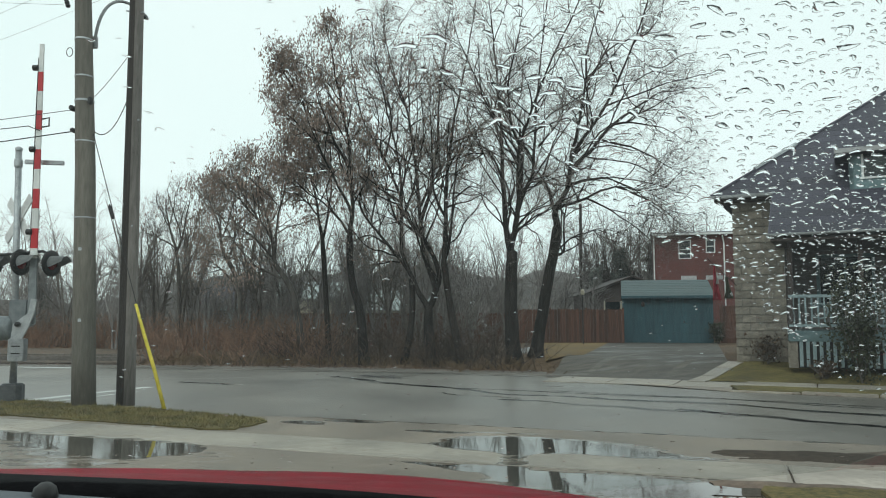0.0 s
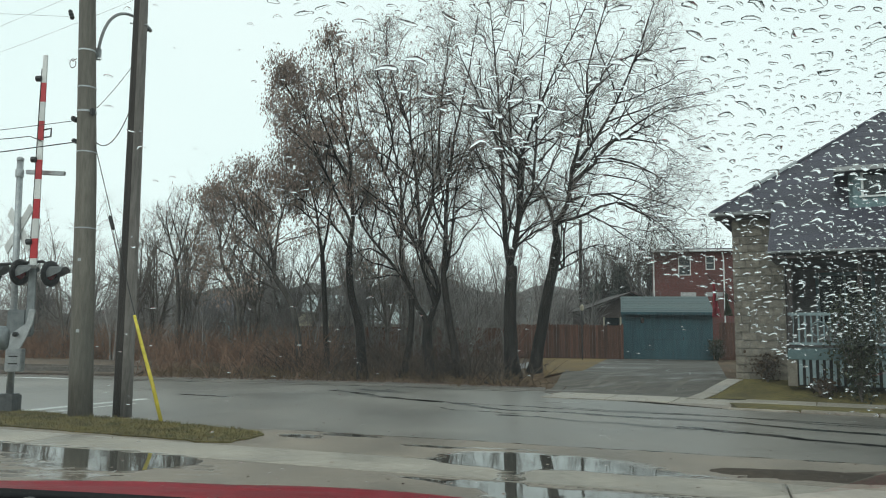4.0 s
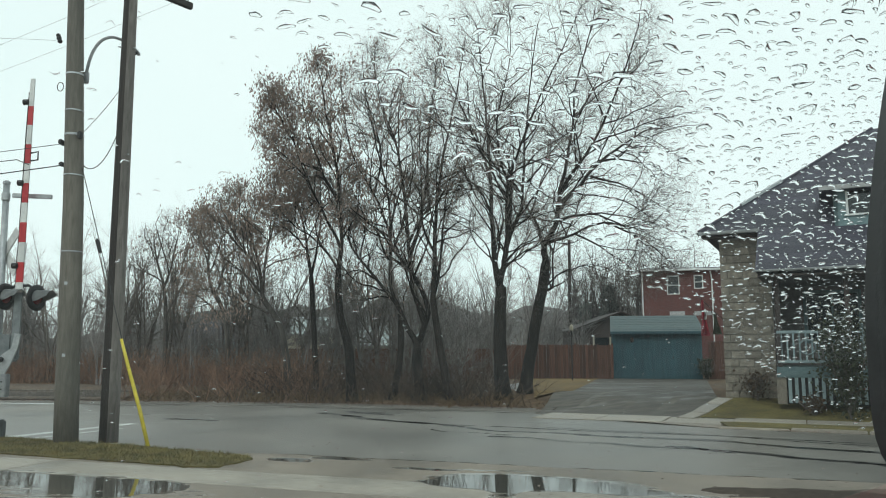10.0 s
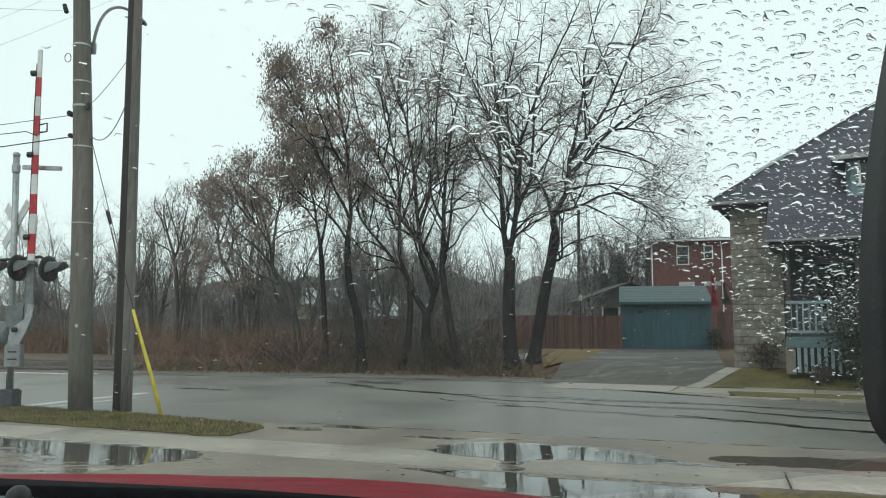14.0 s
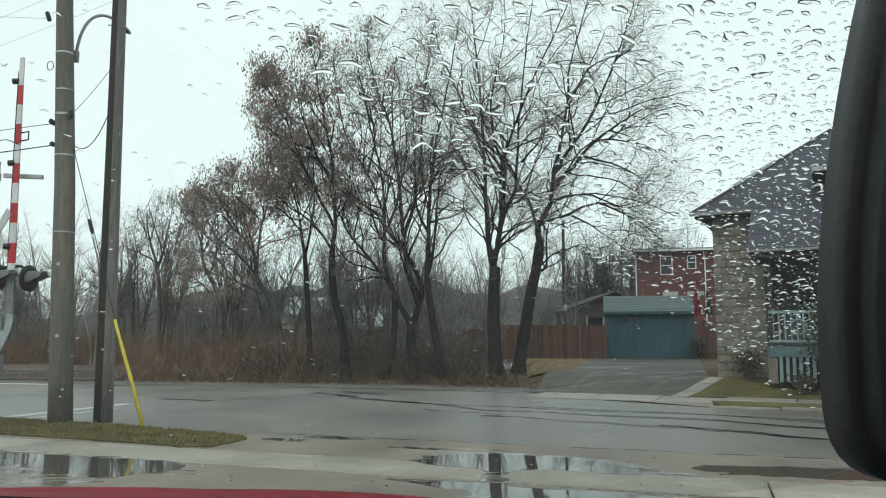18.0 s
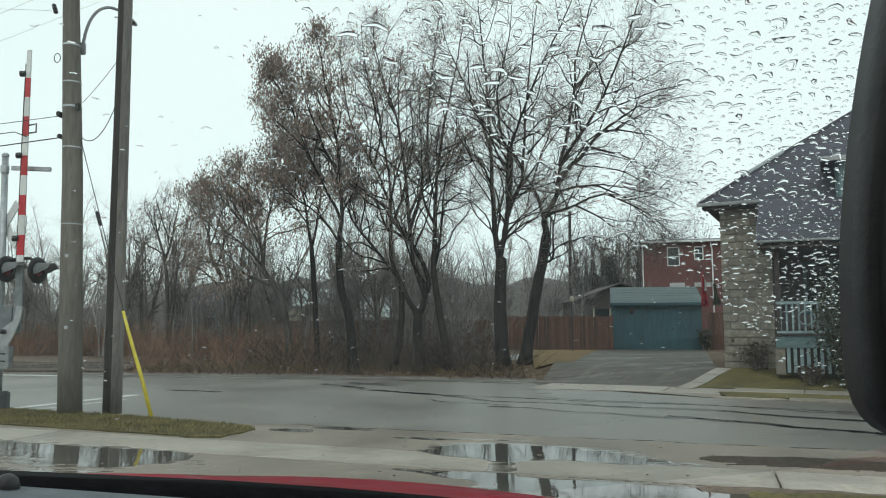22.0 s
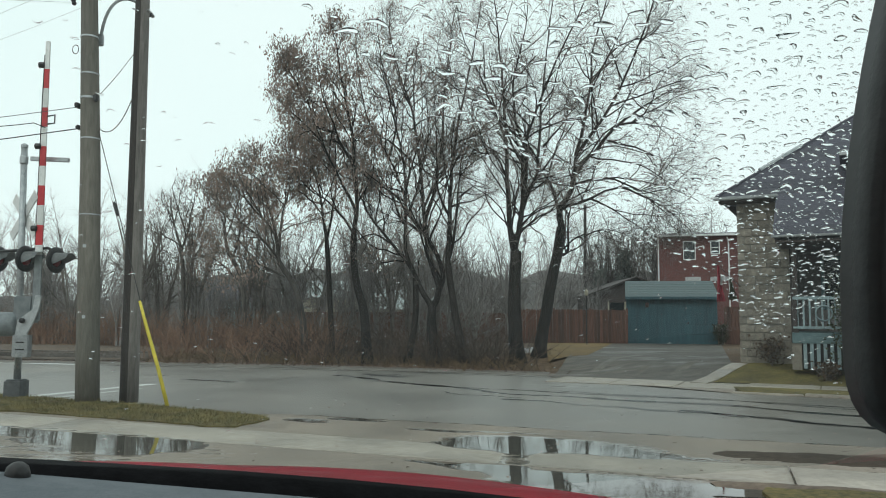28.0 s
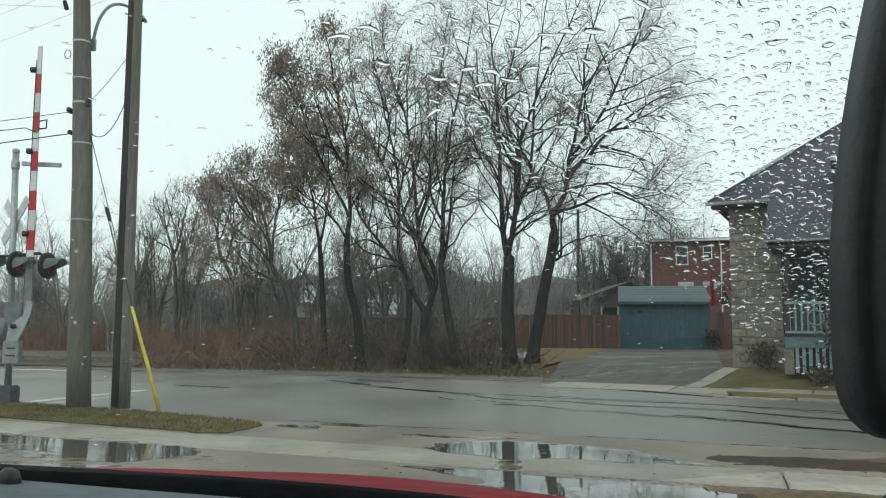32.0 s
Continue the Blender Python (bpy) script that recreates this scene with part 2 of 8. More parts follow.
M["dark_wood"] = mat("dark_brown_trim", (0.03, 0.022, 0.02), (0.06, 0.045, 0.04), 8, 0.6, bump=0.2)
M["porch_wall"] = mat("grey_brown_porch_boards", (0.12, 0.11, 0.106), (0.2, 0.185, 0.178), 6, 0.7, bump=0.2, big=0.25)
M["window"] = mat("dark_window_glass", (0.012, 0.016, 0.018), (0.025, 0.03, 0.032), 2, 0.04, 0.08, bump=0.01)
M["siding"] = mat("cream_siding", (0.34, 0.31, 0.24), (0.46, 0.42, 0.33), 4, 0.7, bump=0.1)
M["pale_roof"] = mat("pale_grey_roof", (0.28, 0.33, 0.33), (0.42, 0.47, 0.46), 4, 0.6, bump=0.1)
M["lawn_yellow"] = mat("yellowed_lawn", (0.12, 0.076, 0.026), (0.25, 0.16, 0.06), 9, 0.9, bump=0.5, bscale=40, big=0.25, world=True)
M["snow"] = mat("grimy_old_snow", (0.3, 0.3, 0.3), (0.46, 0.46, 0.46), 8, 0.7, bump=0.3)
# needles lightened, with the distance haze mixed into their base colour
M["conifer_far"] = mat("needles_paled_for_haze", (0.07, 0.08, 0.075), (0.13, 0.14, 0.13), 4, 0.85, bump=0, big=0.3)
# paler driveway tone: the wet sheen of the wheel tracks is put into the colour
M["drive_sheen"] = mat("driveway_painted_sheen", (0.066, 0.059, 0.05), (0.165, 0.148, 0.126), 2.2, 0.5, 0.75, spec=0.3, bump=0.15, bscale=90, big=0.35, bigscale=0.8, world=True)
M["far_wood"] = mat("far_wooded_slope", (0.065, 0.062, 0.059), (0.155, 0.147, 0.14), 0.8, 0.95, bump=0, big=0.35, bigscale=0.12, stretch=(1, 1, 0.3))
M["weed"] = mat("dead_weeds", (0.085, 0.055, 0.03), (0.2, 0.135, 0.076), 6, 0.85, bump=0, big=0.4, bigscale=0.4)
M["dead_plant"] = mat("dead_garden_plants", (0.045, 0.03, 0.02), (0.12, 0.08, 0.05), 6, 0.85, bump=0, big=0.3)


def wet(m, scale, lo, hi, stretch, dark=0.55, low=None, sheen=0.03):
    """Lets standing water fill the low places of a paved surface: darker, smooth and mirror-like there."""
    N, L = m.node_tree.nodes, m.node_tree.links
    b = N["Principled BSDF"]
    pos = N.new("ShaderNodeNewGeometry").outputs["Position"]
    mp = N.new("ShaderNodeMapping")
    mp.inputs["Scale"].default_value = stretch
    mp.inputs["Rotation"].default_value = (0, 0, radians(18))
    L.new(pos, mp.inputs["Vector"])
    n = N.new("ShaderNodeTexNoise")
    n.inputs["Scale"].default_value = scale
    n.inputs["Detail"].default_value = 9
    n.inputs["Roughness"].default_value = 0.62
    L.new(mp.outputs[0], n.inputs["Vector"])
    mask = N.new("ShaderNodeMapRange")
    mask.interpolation_type = "SMOOTHSTEP"
    mask.inputs["From Min"].default_value, mask.inputs["From Max"].default_value = lo, hi
    L.new(n.outputs["Fac"], mask.inputs["Value"])
    if low:
        # the lowest ground, near the water, stays soaked
        sep = N.new("ShaderNodeSeparateXYZ")
        L.new(pos, sep.inputs[0])
        mask.inputs["From Min"].default_value, mask.inputs["From Max"].default_value = low
        L.new(sep.outputs["Z"], mask.inputs["Value"])
    old = b.inputs["Roughness"].links[0].from_socket
    mr = N.new("ShaderNodeMix")
    L.new(mask.outputs[0], mr.inputs["Factor"])
    L.new(old, mr.inputs["A"])
    mr.inputs["B"].default_value = sheen
    L.new(mr.outputs["Result"], b.inputs["Roughness"])
    col = b.inputs["Base Color"].links[0].from_socket
    mc = N.new("ShaderNodeMix")
    mc.data_type, mc.blend_type = "RGBA", "MULTIPLY"
    mc.inputs["B"].default_value = (dark, dark, dark, 1)
    L.new(mask.outputs[0], mc.inputs["Factor"])
    L.new(col, mc.inputs["A"])
    L.new(mc.outputs["Result"], b.inputs["Base Color"])
    for q in list(N):
        if q.type == "BUMP":
            fl = N.new("ShaderNodeMath")
            fl.operation = "MULTIPLY_ADD"
            fl.inputs[1].default_value = -q.inputs["Strength"].default_value
            fl.inputs[2].default_value = q.inputs["Strength"].default_value
            L.new(mask.outputs[0], fl.inputs[0])
            L.new(fl.outputs[0], q.inputs["Strength"])


wet(M["lot"], 0.9, 0.55, 0.6, (0.55, 1.5, 1), 0.62, (0.0085, 0.0035))
wet(M["concrete"], 1.1, 0.6, 0.66, (0.6, 1.5, 1), 0.68, (0.0085, 0.0035))
wet(M["drive"], 0.6, 0.5, 0.64, (0.6, 1.1, 1), 0.85, sheen=0.32)
M["asphalt"].node_tree.nodes["Principled BSDF"].inputs["Coat Weight"].default_value = 0.2
M["asphalt"].node_tree.nodes["Principled BSDF"].inputs["Coat Roughness"].default_value = 0.3
wet(M["asphalt"], 0.45, 0.58, 0.72, (0.5, 1.6, 1), 0.85, sheen=0.24)


# ---- building tools ----
def finish(name, bm, material, parent=None, smooth=False):
    me = bpy.data.meshes.new(name)
    bm.normal_update()
    bm.to_mesh(me)
    bm.free()
    if material:
        me.materials.append(material)
    if smooth:
        me.polygons.foreach_set("use_smooth", [True] * len(me.polygons))
    ob = new(name, me)
    if parent:
        ob.parent = parent
    return ob


def part(name, bm, material, parent, label="", smooth=False):
    """One mesh object under a thing or under a part."""
    ob = finish(name, bm, material, parent, smooth)
    if label:
        ob["label"] = label
    return ob


def thing(name, m, label, category, group="", kind=""):
    """An Empty at the base of a thing, which carries its parts."""
    ob = new(name)
    ob.empty_display_size = 0.2
    ob.matrix_world = m
    return tagged(ob, label, category, group, kind)


def box(bm, x0, x1, y0, y1, z0, z1, bevel=0.0, m=None):
    vs = [bm.verts.new((x, y, z)) for z in (z0, z1) for x, y in ((x0, y0), (x1, y0), (x1, y1), (x0, y1))]
    fs = [bm.faces.new([vs[i] for i in q]) for q in ((3, 2, 1, 0), (4, 5, 6, 7), (0, 1, 5, 4), (1, 2, 6, 5), (2, 3, 7, 6), (3, 0, 4, 7))]
    if bevel:
        es = {e for f in fs for e in f.edges}
        r = bmesh.ops.bevel(bm, geom=list(es), offset=bevel, segments=2, affect="EDGES")
        vs = list({v for v in r["verts"]} | {v for v in vs if v.is_valid})
    if m:
        bmesh.ops.transform(bm, matrix=m, verts=[v for v in vs if v.is_valid])
    return bm


def cube(x0, x1, y0, y1, z0, z1, bevel=0.0, m=None):
    return box(bmesh.new(), x0, x1, y0, y1, z0, z1, bevel, m)


def tube(bm, pts, r, sides=8, cap=True):
    """A round bar along points; r is one radius or one for each point."""
    pts = [Vector(p) for p in pts]
    rs = r if isinstance(r, (list, tuple)) else [r] * len(pts)
    rings = []
    ref = None
    for i, p in enumerate(pts):
        t = (pts[min(i + 1, len(pts) - 1)] - pts[max(i - 1, 0)]).normalized()
        if ref is None:
            ref = Vector((0, 0, 1)) if abs(t.z) < 0.9 else Vector((1, 0, 0))
        a = (ref - t * ref.dot(t)).normalized()
        b = t.cross(a)
        ref = a
        rings.append([bm.verts.new(p + rs[i] * (math.cos(k * math.tau / sides) * a + math.sin(k * math.tau / sides) * b)) for k in range(sides)])
    for r0, r1 in zip(rings, rings[1:]):
        for k in range(sides):
            bm.faces.new((r0[k], r0[(k + 1) % sides], r1[(k + 1) % sides], r1[k]))
    if cap:
        bm.faces.new(rings[0][::-1])
        bm.faces.new(rings[-1])
    return bm


def bar(pts, r, sides=8):
    return tube(bmesh.new(), pts, r, sides)


def lathe(profile, sides=20, axis="z", m=None, cap=True):
    """A turned form from (radius, height) pairs."""
    bm = bmesh.new()
    rings = []
    for r, h in profile:
        ring = []
        for k in range(sides):
            c, s = r * math.cos(k * math.tau / sides), r * math.sin(k * math.tau / sides)
            ring.append(bm.verts.new({"z": (c, s, h), "x": (h, c, s), "y": (c, h, s)}[axis]))
        rings.append(ring)
    for r0, r1 in zip(rings, rings[1:]):
        for k in range(sides):
            bm.faces.new((r0[k], r0[(k + 1) % sides], r1[(k + 1) % sides], r1[k]))
    if cap:
        bm.faces.new(rings[0][::-1])
        bm.faces.new(rings[-1])
    bmesh.ops.recalc_face_normals(bm, faces=bm.faces)
    if m:
        bmesh.ops.transform(bm, matrix=m, verts=bm.verts)
    return bm


def prism(outline, z0, z1, m=None, bevel=0.0):
    """An outline in x, y raised from z0 to z1."""
    bm = bmesh.new()
    lo = [bm.verts.new((x, y, z0)) for x, y in outline]
    hi = [bm.verts.new((x, y, z1)) for x, y in outline]
    n = len(lo)
    bm.faces.new(lo[::-1])
    top = bm.faces.new(hi)
    for i in range(n):
        bm.faces.new((lo[i], lo[(i + 1) % n], hi[(i + 1) % n], hi[i]))
    bmesh.ops.recalc_face_normals(bm, faces=bm.faces)
    if bevel:
        bmesh.ops.bevel(bm, geom=list(top.edges), offset=bevel, segments=2, affect="EDGES")
    if m:
        bmesh.ops.transform(bm, matrix=m, verts=bm.verts)
    return bm


def grid_mesh(xs, ys, height):
    bm = bmesh.new()
    rows = [[bm.verts.new((x, y, height(x, y))) for x in xs] for y in ys]
    for r0, r1 in zip(rows, rows[1:]):
        for i in range(len(r0) - 1):
            bm.faces.new((r0[i], r0[i + 1], r1[i + 1], r1[i]))
    return bm


def mesh_arrays(name, verts, quads, material):
    """A mesh from numpy arrays of corners and four-sided faces."""
    me = bpy.data.meshes.new(name)
    me.vertices.add(len(verts))
    me.vertices.foreach_set("co", np.asarray(verts, dtype=np.float32).ravel())
    me.loops.add(quads.size)
    me.loops.foreach_set("vertex_index", quads.astype(np.int32).ravel())
    me.polygons.add(len(quads))
    me.polygons.foreach_set("loop_start", np.arange(0, quads.size, 4, dtype=np.int32))
    me.update(calc_edges=True)
    me.materials.append(material)
    return me


# ---- the lie of the land ----
FAR_EDGE = ((-300, 62), (-60, 34.5), (-10.9, 27.4), (-3.5, 26.1), (2.9, 23.9), (3.6, 20.9), (6.6, 17.7), (8.6, 16.6), (14, 13.8), (60, -10), (300, -130))


def far_edge(x):
    for (x0, y0), (x1, y1) in zip(FAR_EDGE, FAR_EDGE[1:]):
        if x <= x1:
            return y0 + (y1 - y0) * (x - x0) / (x1 - x0)
    return FAR_EDGE[-1][1]


def land(x, y):
    """The height of the land: level up to the far edge of the road, then a low rise."""
    k = max(0.0, min(1.0, (x - 2.6) / 1.2))
    t = max(0.0, min(1.0, (y - far_edge(x) - 2.6 * k * k * (3 - 2 * k)) / 4.0))
    return 0.4 * t * t * (3 - 2 * t) - 0.02


def draped(corners, nx, ny, dz, rise=0.0):
    """A four-cornered sheet laid on the land, dz above it."""
    a, b, c, d = [Vector(p) for p in corners]
    bm = bmesh.new()
    rows = []
    for j in range(ny + 1):
        row = []
        for i in range(nx + 1):
            u, v = i / nx, j / ny
            p = (a * (1 - u) + b * u) * (1 - v) + (d * (1 - u) + c * u) * v
            row.append(bm.verts.new((p.x, p.y, land(p.x, p.y) + dz)))
        rows.append(row)
    for r0, r1 in zip(rows, rows[1:]):
        for i in range(nx):
            bm.faces.new((r0[i], r0[i + 1], r1[i + 1], r1[i]))
    return bm


def blob(cx, cy, rx, ry, turn, z, seed, n=110, rough=0.3):
    """A flat patch with an uneven shore."""
    rng = random.Random(seed)
    ph = [rng.uniform(0, math.tau) for _ in range(20)]
    bm = bmesh.new()
    vs = []
    for k in range(n):
        a = k * math.tau / n
        r = 1 + rough * sum(math.sin((i + 2) * a + ph[i]) / (i + 1.5) for i in range(20))
        x, y = rx * r * math.cos(a), ry * r * math.sin(a)
        c, s = math.cos(radians(turn)), math.sin(radians(turn))
        vs.append(bm.verts.new((cx + c * x - s * y, cy + s * x + c * y, z)))
    f = bm.faces.new(vs)
    bmesh.ops.triangulate(bm, faces=[f])
    return bm


# ---- ground, road, pavement ----
def spaced(lo, hi, fine_lo, fine_hi, step):
    out = list(np.arange(fine_lo, fine_hi + 1e-6, step))
    d, x = step, fine_lo
    while x > lo:
        d *= 1.35
        x -= d
        out.insert(0, max(x, lo))
    d, x = step, fine_hi
    while x < hi:
        d *= 1.35
        x += d
        out.append(min(x, hi))
    return out


tagged(finish("ground", grid_mesh(spaced(-1800, 1800, -30, 40, 1.0), spaced(-1200, 2600, 6, 60, 1.0), lambda x, y: land(x, y) - 0.02), M["soil"]),
       "damp earth with leaf litter and dead grass", "ground", kind="structure")


def flat(name, outline, z, material, label, category="ground", depth=0.05):
    return tagged(finish(name, prism(outline, z - depth, z), material), label, category, kind="structure")


# the road runs from the railway crossing down past the stone house
flat("road", [(-60, 33.8), (-10.9, 27.1), (-3.5, 25.7), (2.9, 23.5), (3.6, 20.9), (6.6, 17.6), (8.6, 16.5), (14, 13.7), (60, -10.2), (60, -22),
              (9, 8.3), (5.8, 9.95), (3.3, 10.75), (0.5, 11.5), (-2.9, 12.8), (-9.2, 16.0), (-60, 24)], 0.0, M["asphalt"],
     "wet grey asphalt road with tar-sealed cracks", "road")
flat("gravel_shoulder", [(-60, 34.6), (-10.9, 27.9), (-3.5, 26.5), (3.2, 24.2), (3.3, 22.6), (-3.5, 24.9), (-10.9, 26.4), (-60, 33)], 0.014,
     M["gravel"], "wet gravel shoulder along the road", "shoulder")
flat("parking_lot", [(-14, -14), (14, -14), (14, 4), (9, 8.1), (3.6, 10.6), (-2.9, 12.7), (-3.6, 9.9), (-14, 14.5)], -0.03, M["lot"],
     "wet worn asphalt yard behind the pavement", "pavement")

# the worn forecourt: shallow hollows hold the rain
WALK_A, WALK_D, WALK_N, WALK_W = Vector((-3.39, 10.33)), Vector((0.940, -0.341)), Vector((0.341, 0.940)), 1.08
HOLLOWS = ((1.35, 10.2, 1.35, 0.62, -21, 0.017), (0.25, 10.05, 0.7, 0.3, -15, 0.011), (2.6, 9.45, 0.9, 0.22, -20, 0.011), (0.8, 9.2, 0.22, 0.9, -10, 0.012),
           (1.9, 7.75, 1.35, 0.52, -17, 0.017), (0.55, 8.6, 0.8, 0.22, -24, 0.014), (-5.0, 10.65, 1.9, 0.5, -19, 0.0115), (-4.5, 9.5, 1.9, 0.75, -8, 0.0095),
           (-3.6, 9.9, 0.35, 0.5, -20, 0.01), (-0.1, 11.45, 0.55, 0.13, -20, 0.012), (-1.5, 12.6, 0.5, 0.12, -20, 0.011), (-2.2, 12.45, 0.4, 0.2, -20, 0.01),
           (0.9, 11.3, 0.6, 0.08, -12, 0.01), (-0.5, 8.0, 0.55, 0.12, -18, 0.011), (-0.25, 9.0, 0.5, 0.09, -22, 0.01), (-7.6, 11.6, 1.5, 0.5, -20, 0.013))


def dips(x, y):
    """Height of the worn paving: long shallow waves, fine unevenness and the hollows."""
    u, v = 0.94 * x - 0.341 * y, 0.341 * x + 0.94 * y
    h = 0.0125 + 0.0045 * noise.fractal(Vector((u * 0.55, v * 1.7, 3.3)), 0.8, 2.1, 3) + 0.0034 * noise.fractal(Vector((x * 1.7, y * 8.0, 9.1)), 0.75, 2.2, 4)
    for cx, cy, a, b, turn, deep in HOLLOWS:
        dx, dy = x - cx, y - cy
        if abs(dx) > 2 or abs(dy) > 1.6:
            continue
        c, s = math.cos(radians(turn)), math.sin(radians(turn))
        q = ((dx * c + dy * s) / a) ** 2 + ((dy * c - dx * s) / b) ** 2
        if q < 1.7:
            h -= deep * (1 - q / 1.7) ** 0.7
    return h


def forecourt(x, y):
    p = Vector((x, y)) - WALK_A
    across = p.dot(WALK_N)
    h = dips(x, y)
    if 0.0 < across < WALK_W:
        h -= 0.03
    edge = Vector((x, y - 12.0 + 0.36 * x)).dot(Vector((0.0, 1.0)))
    if x > -3.2 and edge > 0.15:
        h -= 0.06 * (edge - 0.15)
    return max(h, -0.02)


tagged(finish("forecourt", grid_mesh(spaced(-13, 8.5, -7.2, 5.2, 0.04), spaced(3, 13.2, 7.2, 12.6, 0.05), forecourt), M["lot"], smooth=True),
       "wet worn brown-grey asphalt forecourt with shallow hollows", "pavement", kind="structure")

# grass island between road and pavement, with the poles
ISLAND = [(-16, 19.2), (-12, 17.4), (-9.2, 15.95), (-7, 14.95), (-5.2, 14.1), (-3.8, 13.3), (-3.0, 12.75), (-2.8, 12.4), (-2.95, 11.95), (-3.15, 11.55), (-3.6, 11.62),
          (-5, 12.2), (-7.5, 13.25), (-11, 14.8), (-16, 17.1)]
def ragged(outline, seed, step=0.22, out=0.06):
    """An outline with the uneven edge of unkept turf."""
    rng = random.Random(seed)
    pts = []
    for (x0, y0), (x1, y1) in zip(outline, outline[1:] + outline[:1]):
        n = max(1, int(math.hypot(x1 - x0, y1 - y0) / step))
        pts += [(x0 + (x1 - x0) * k / n + rng.uniform(-out, out), y0 + (y1 - y0) * k / n + rng.uniform(-out, out)) for k in range(n)]
    return pts


flat("grass_island", ragged(ISLAND, 5), 0.034, M["grass"], "strip of worn green-brown winter grass beside the road", "grass", 0.12)
flat("verge", ragged([(3.1, 7.62), (3.9, 7.52), (6, 6.86), (9, 5.75), (9, -4), (3.3, -4), (2.75, 5)], 6), 0.035, M["grass"], "patch of yellow-green grass beside the pavement", "grass", 0.1)
flat("boulevard", [(6.75, 17.75), (8.6, 16.78), (14, 13.98), (30, 5.8), (30, 8.0), (14, 15.68), (7.6, 18.75), (7.0, 18.9)], 0.05, M["grass"],
     "grass boulevard between kerb and pavement", "grass", 0.12)
flat("driveway_apron", [(2.95, 22.2), (3.55, 20.85), (6.55, 17.65), (7.05, 18.95), (3.3, 20.9)], 0.012, M["lot"], "worn asphalt apron between road and pavement", "apron", 0.03)
tagged(finish("house_lawn", draped(((6.98, 20.4), (26, 11.35), (26, 26), (8.75, 22.85)), 24, 8, 0.05), M["grass"]), "wet green lawn before the stone house", "lawn", kind="structure")


def slab_row(name, a, b, width, n, z, label, gap=0.012, lift=0.0):
    """A pavement of cast slabs from a to b, each slab with its own edges."""
    base = thing(name, Matrix(), label, "pavement", kind="structure")
    a, b = Vector(a), Vector(b)
    d = (b - a)
    length = d.length / n
    d.normalize()
    bm = cube(gap, length - gap, 0, width, -0.1, 0.0, 0.01)
    me = None
    rng = random.Random(n)
    ang = math.degrees(math.atan2(d.y, d.x))
    for i in range(n):
        p = a + d * (i * length)
        if me is None:
            ob = part("slab", bm, M["concrete"], base)
            me = ob.data
        else:
            ob = new("slab", me)
            ob.parent = base
        ob.matrix_local = pose(p.x, p.y, z + rng.uniform(-0.003, 0.003) + lift * i / n, rng.uniform(-0.1, 0.1), rng.uniform(-0.1, 0.1), ang)
    return base




def worn_slab(along, length):
    """A cast slab that lies as unevenly as the ground below it, its edges rounded down."""
    bm = bmesh.new()
    nu, nv = int(length / 0.05), int(WALK_W / 0.045)
    for i in range(nu + 1):
        for j in range(nv + 1):
            si = min(max((i - 1) / (nu - 2), 0), 1) * (length - 0.008) + (-0.003 if i == 0 else 0.003 if i == nu else 0.0) + 0.004
            sj = min(max((j - 1) / (nv - 2), 0), 1) * (WALK_W - 0.03) + (-0.009 if j == 0 else 0.009 if j == nv else 0.0) + 0.015
            p = WALK_A + WALK_D * (along + si) + WALK_N * sj
            rim = i in (0, nu) or j in (0, nv)
            bm.verts.new((p.x, p.y, dips(p.x, p.y) + 0.003 - (0.03 if rim else 0.0)))
    bm.verts.ensure_lookup_table()
    for i in range(nu):
        for j in range(nv):
            k = i * (nv + 1) + j
            bm.faces.new([bm.verts[q] for q in (k, k + nv + 1, k + nv + 2, k + 1)])
    return bm


walkway = thing("pavement", Matrix(), "damp worn concrete pavement slabs across the forecourt entrance", "pavement", kind="structure")
for along, length in ((-9.9, 6.98), (-2.9, 10.23), (7.35, 1.48), (8.85, 1.48), (10.35, 1.48)):
    part("slab", worn_slab(along, length), M["concrete"], walkway, smooth=True)
slab_row("pavement", (2.62, 20.55), (7.12, 18.42), 1.9, 3, 0.02, "pale concrete pavement slabs across the driveway mouth")
slab_row("pavement", (7.3, 18.93), (22, 11.7), 1.2, 10, 0.055, "pale concrete pavement slabs before the stone house")

# kerb along the lawn
kerb = thing("kerb", Matrix(), "worn concrete kerb stones along the road", "kerb", kind="structure")
for i in range(12):
    t0 = Vector((6.5, 17.66)) + Vector((0.886, -0.463)) * (i * 1.5)
    part("kerb_stone", cube(0, 1.47, 0, 0.16, -0.1, 0.07 if i else 0.04, 0.02, pose(t0.x, t0.y, 0, 0, 0, -27.6)), M["concrete"], kerb)

# driveway to the garage with a ribbon of slabs on its edge
tagged(finish("driveway", draped(((2.95, 22.35), (7.5, 20.15), (14.6, 41.2), (8.7, 41.9)), 14, 34, 0.028), M["drive"]), "damp grey asphalt driveway rising to the garage", "driveway", kind="structure")
tagged(finish("back_lawn", draped(((3.4, 25.8), (4.9, 26.9), (8.75, 40.8), (5.2, 40.6)), 8, 12, 0.034), M["lawn_yellow"]), "yellowed winter grass beside the driveway", "lawn", kind="structure")
# pale strips along the wheel tracks stand for the sky mirrored in the wet
for a, b in (((5.1, 21.9), (9.2, 28.2)), ((3.9, 22.6), (7.6, 28.6)), ((6.1, 21.3), (8.9, 25.6))):
    d = (Vector(b) - Vector(a)).normalized()
    w = Vector((d.y, -d.x)) * 0.14
    tagged(finish("wheel_track", draped((Vector(a) - w, Vector(a) + w, Vector(b) + w, Vector(b) - w), 3, 22, 0.033), M["drive_sheen"]), "wheel track painted paler for the wet sheen on the driveway", "wheel track", group="wheel tracks", kind="structure")
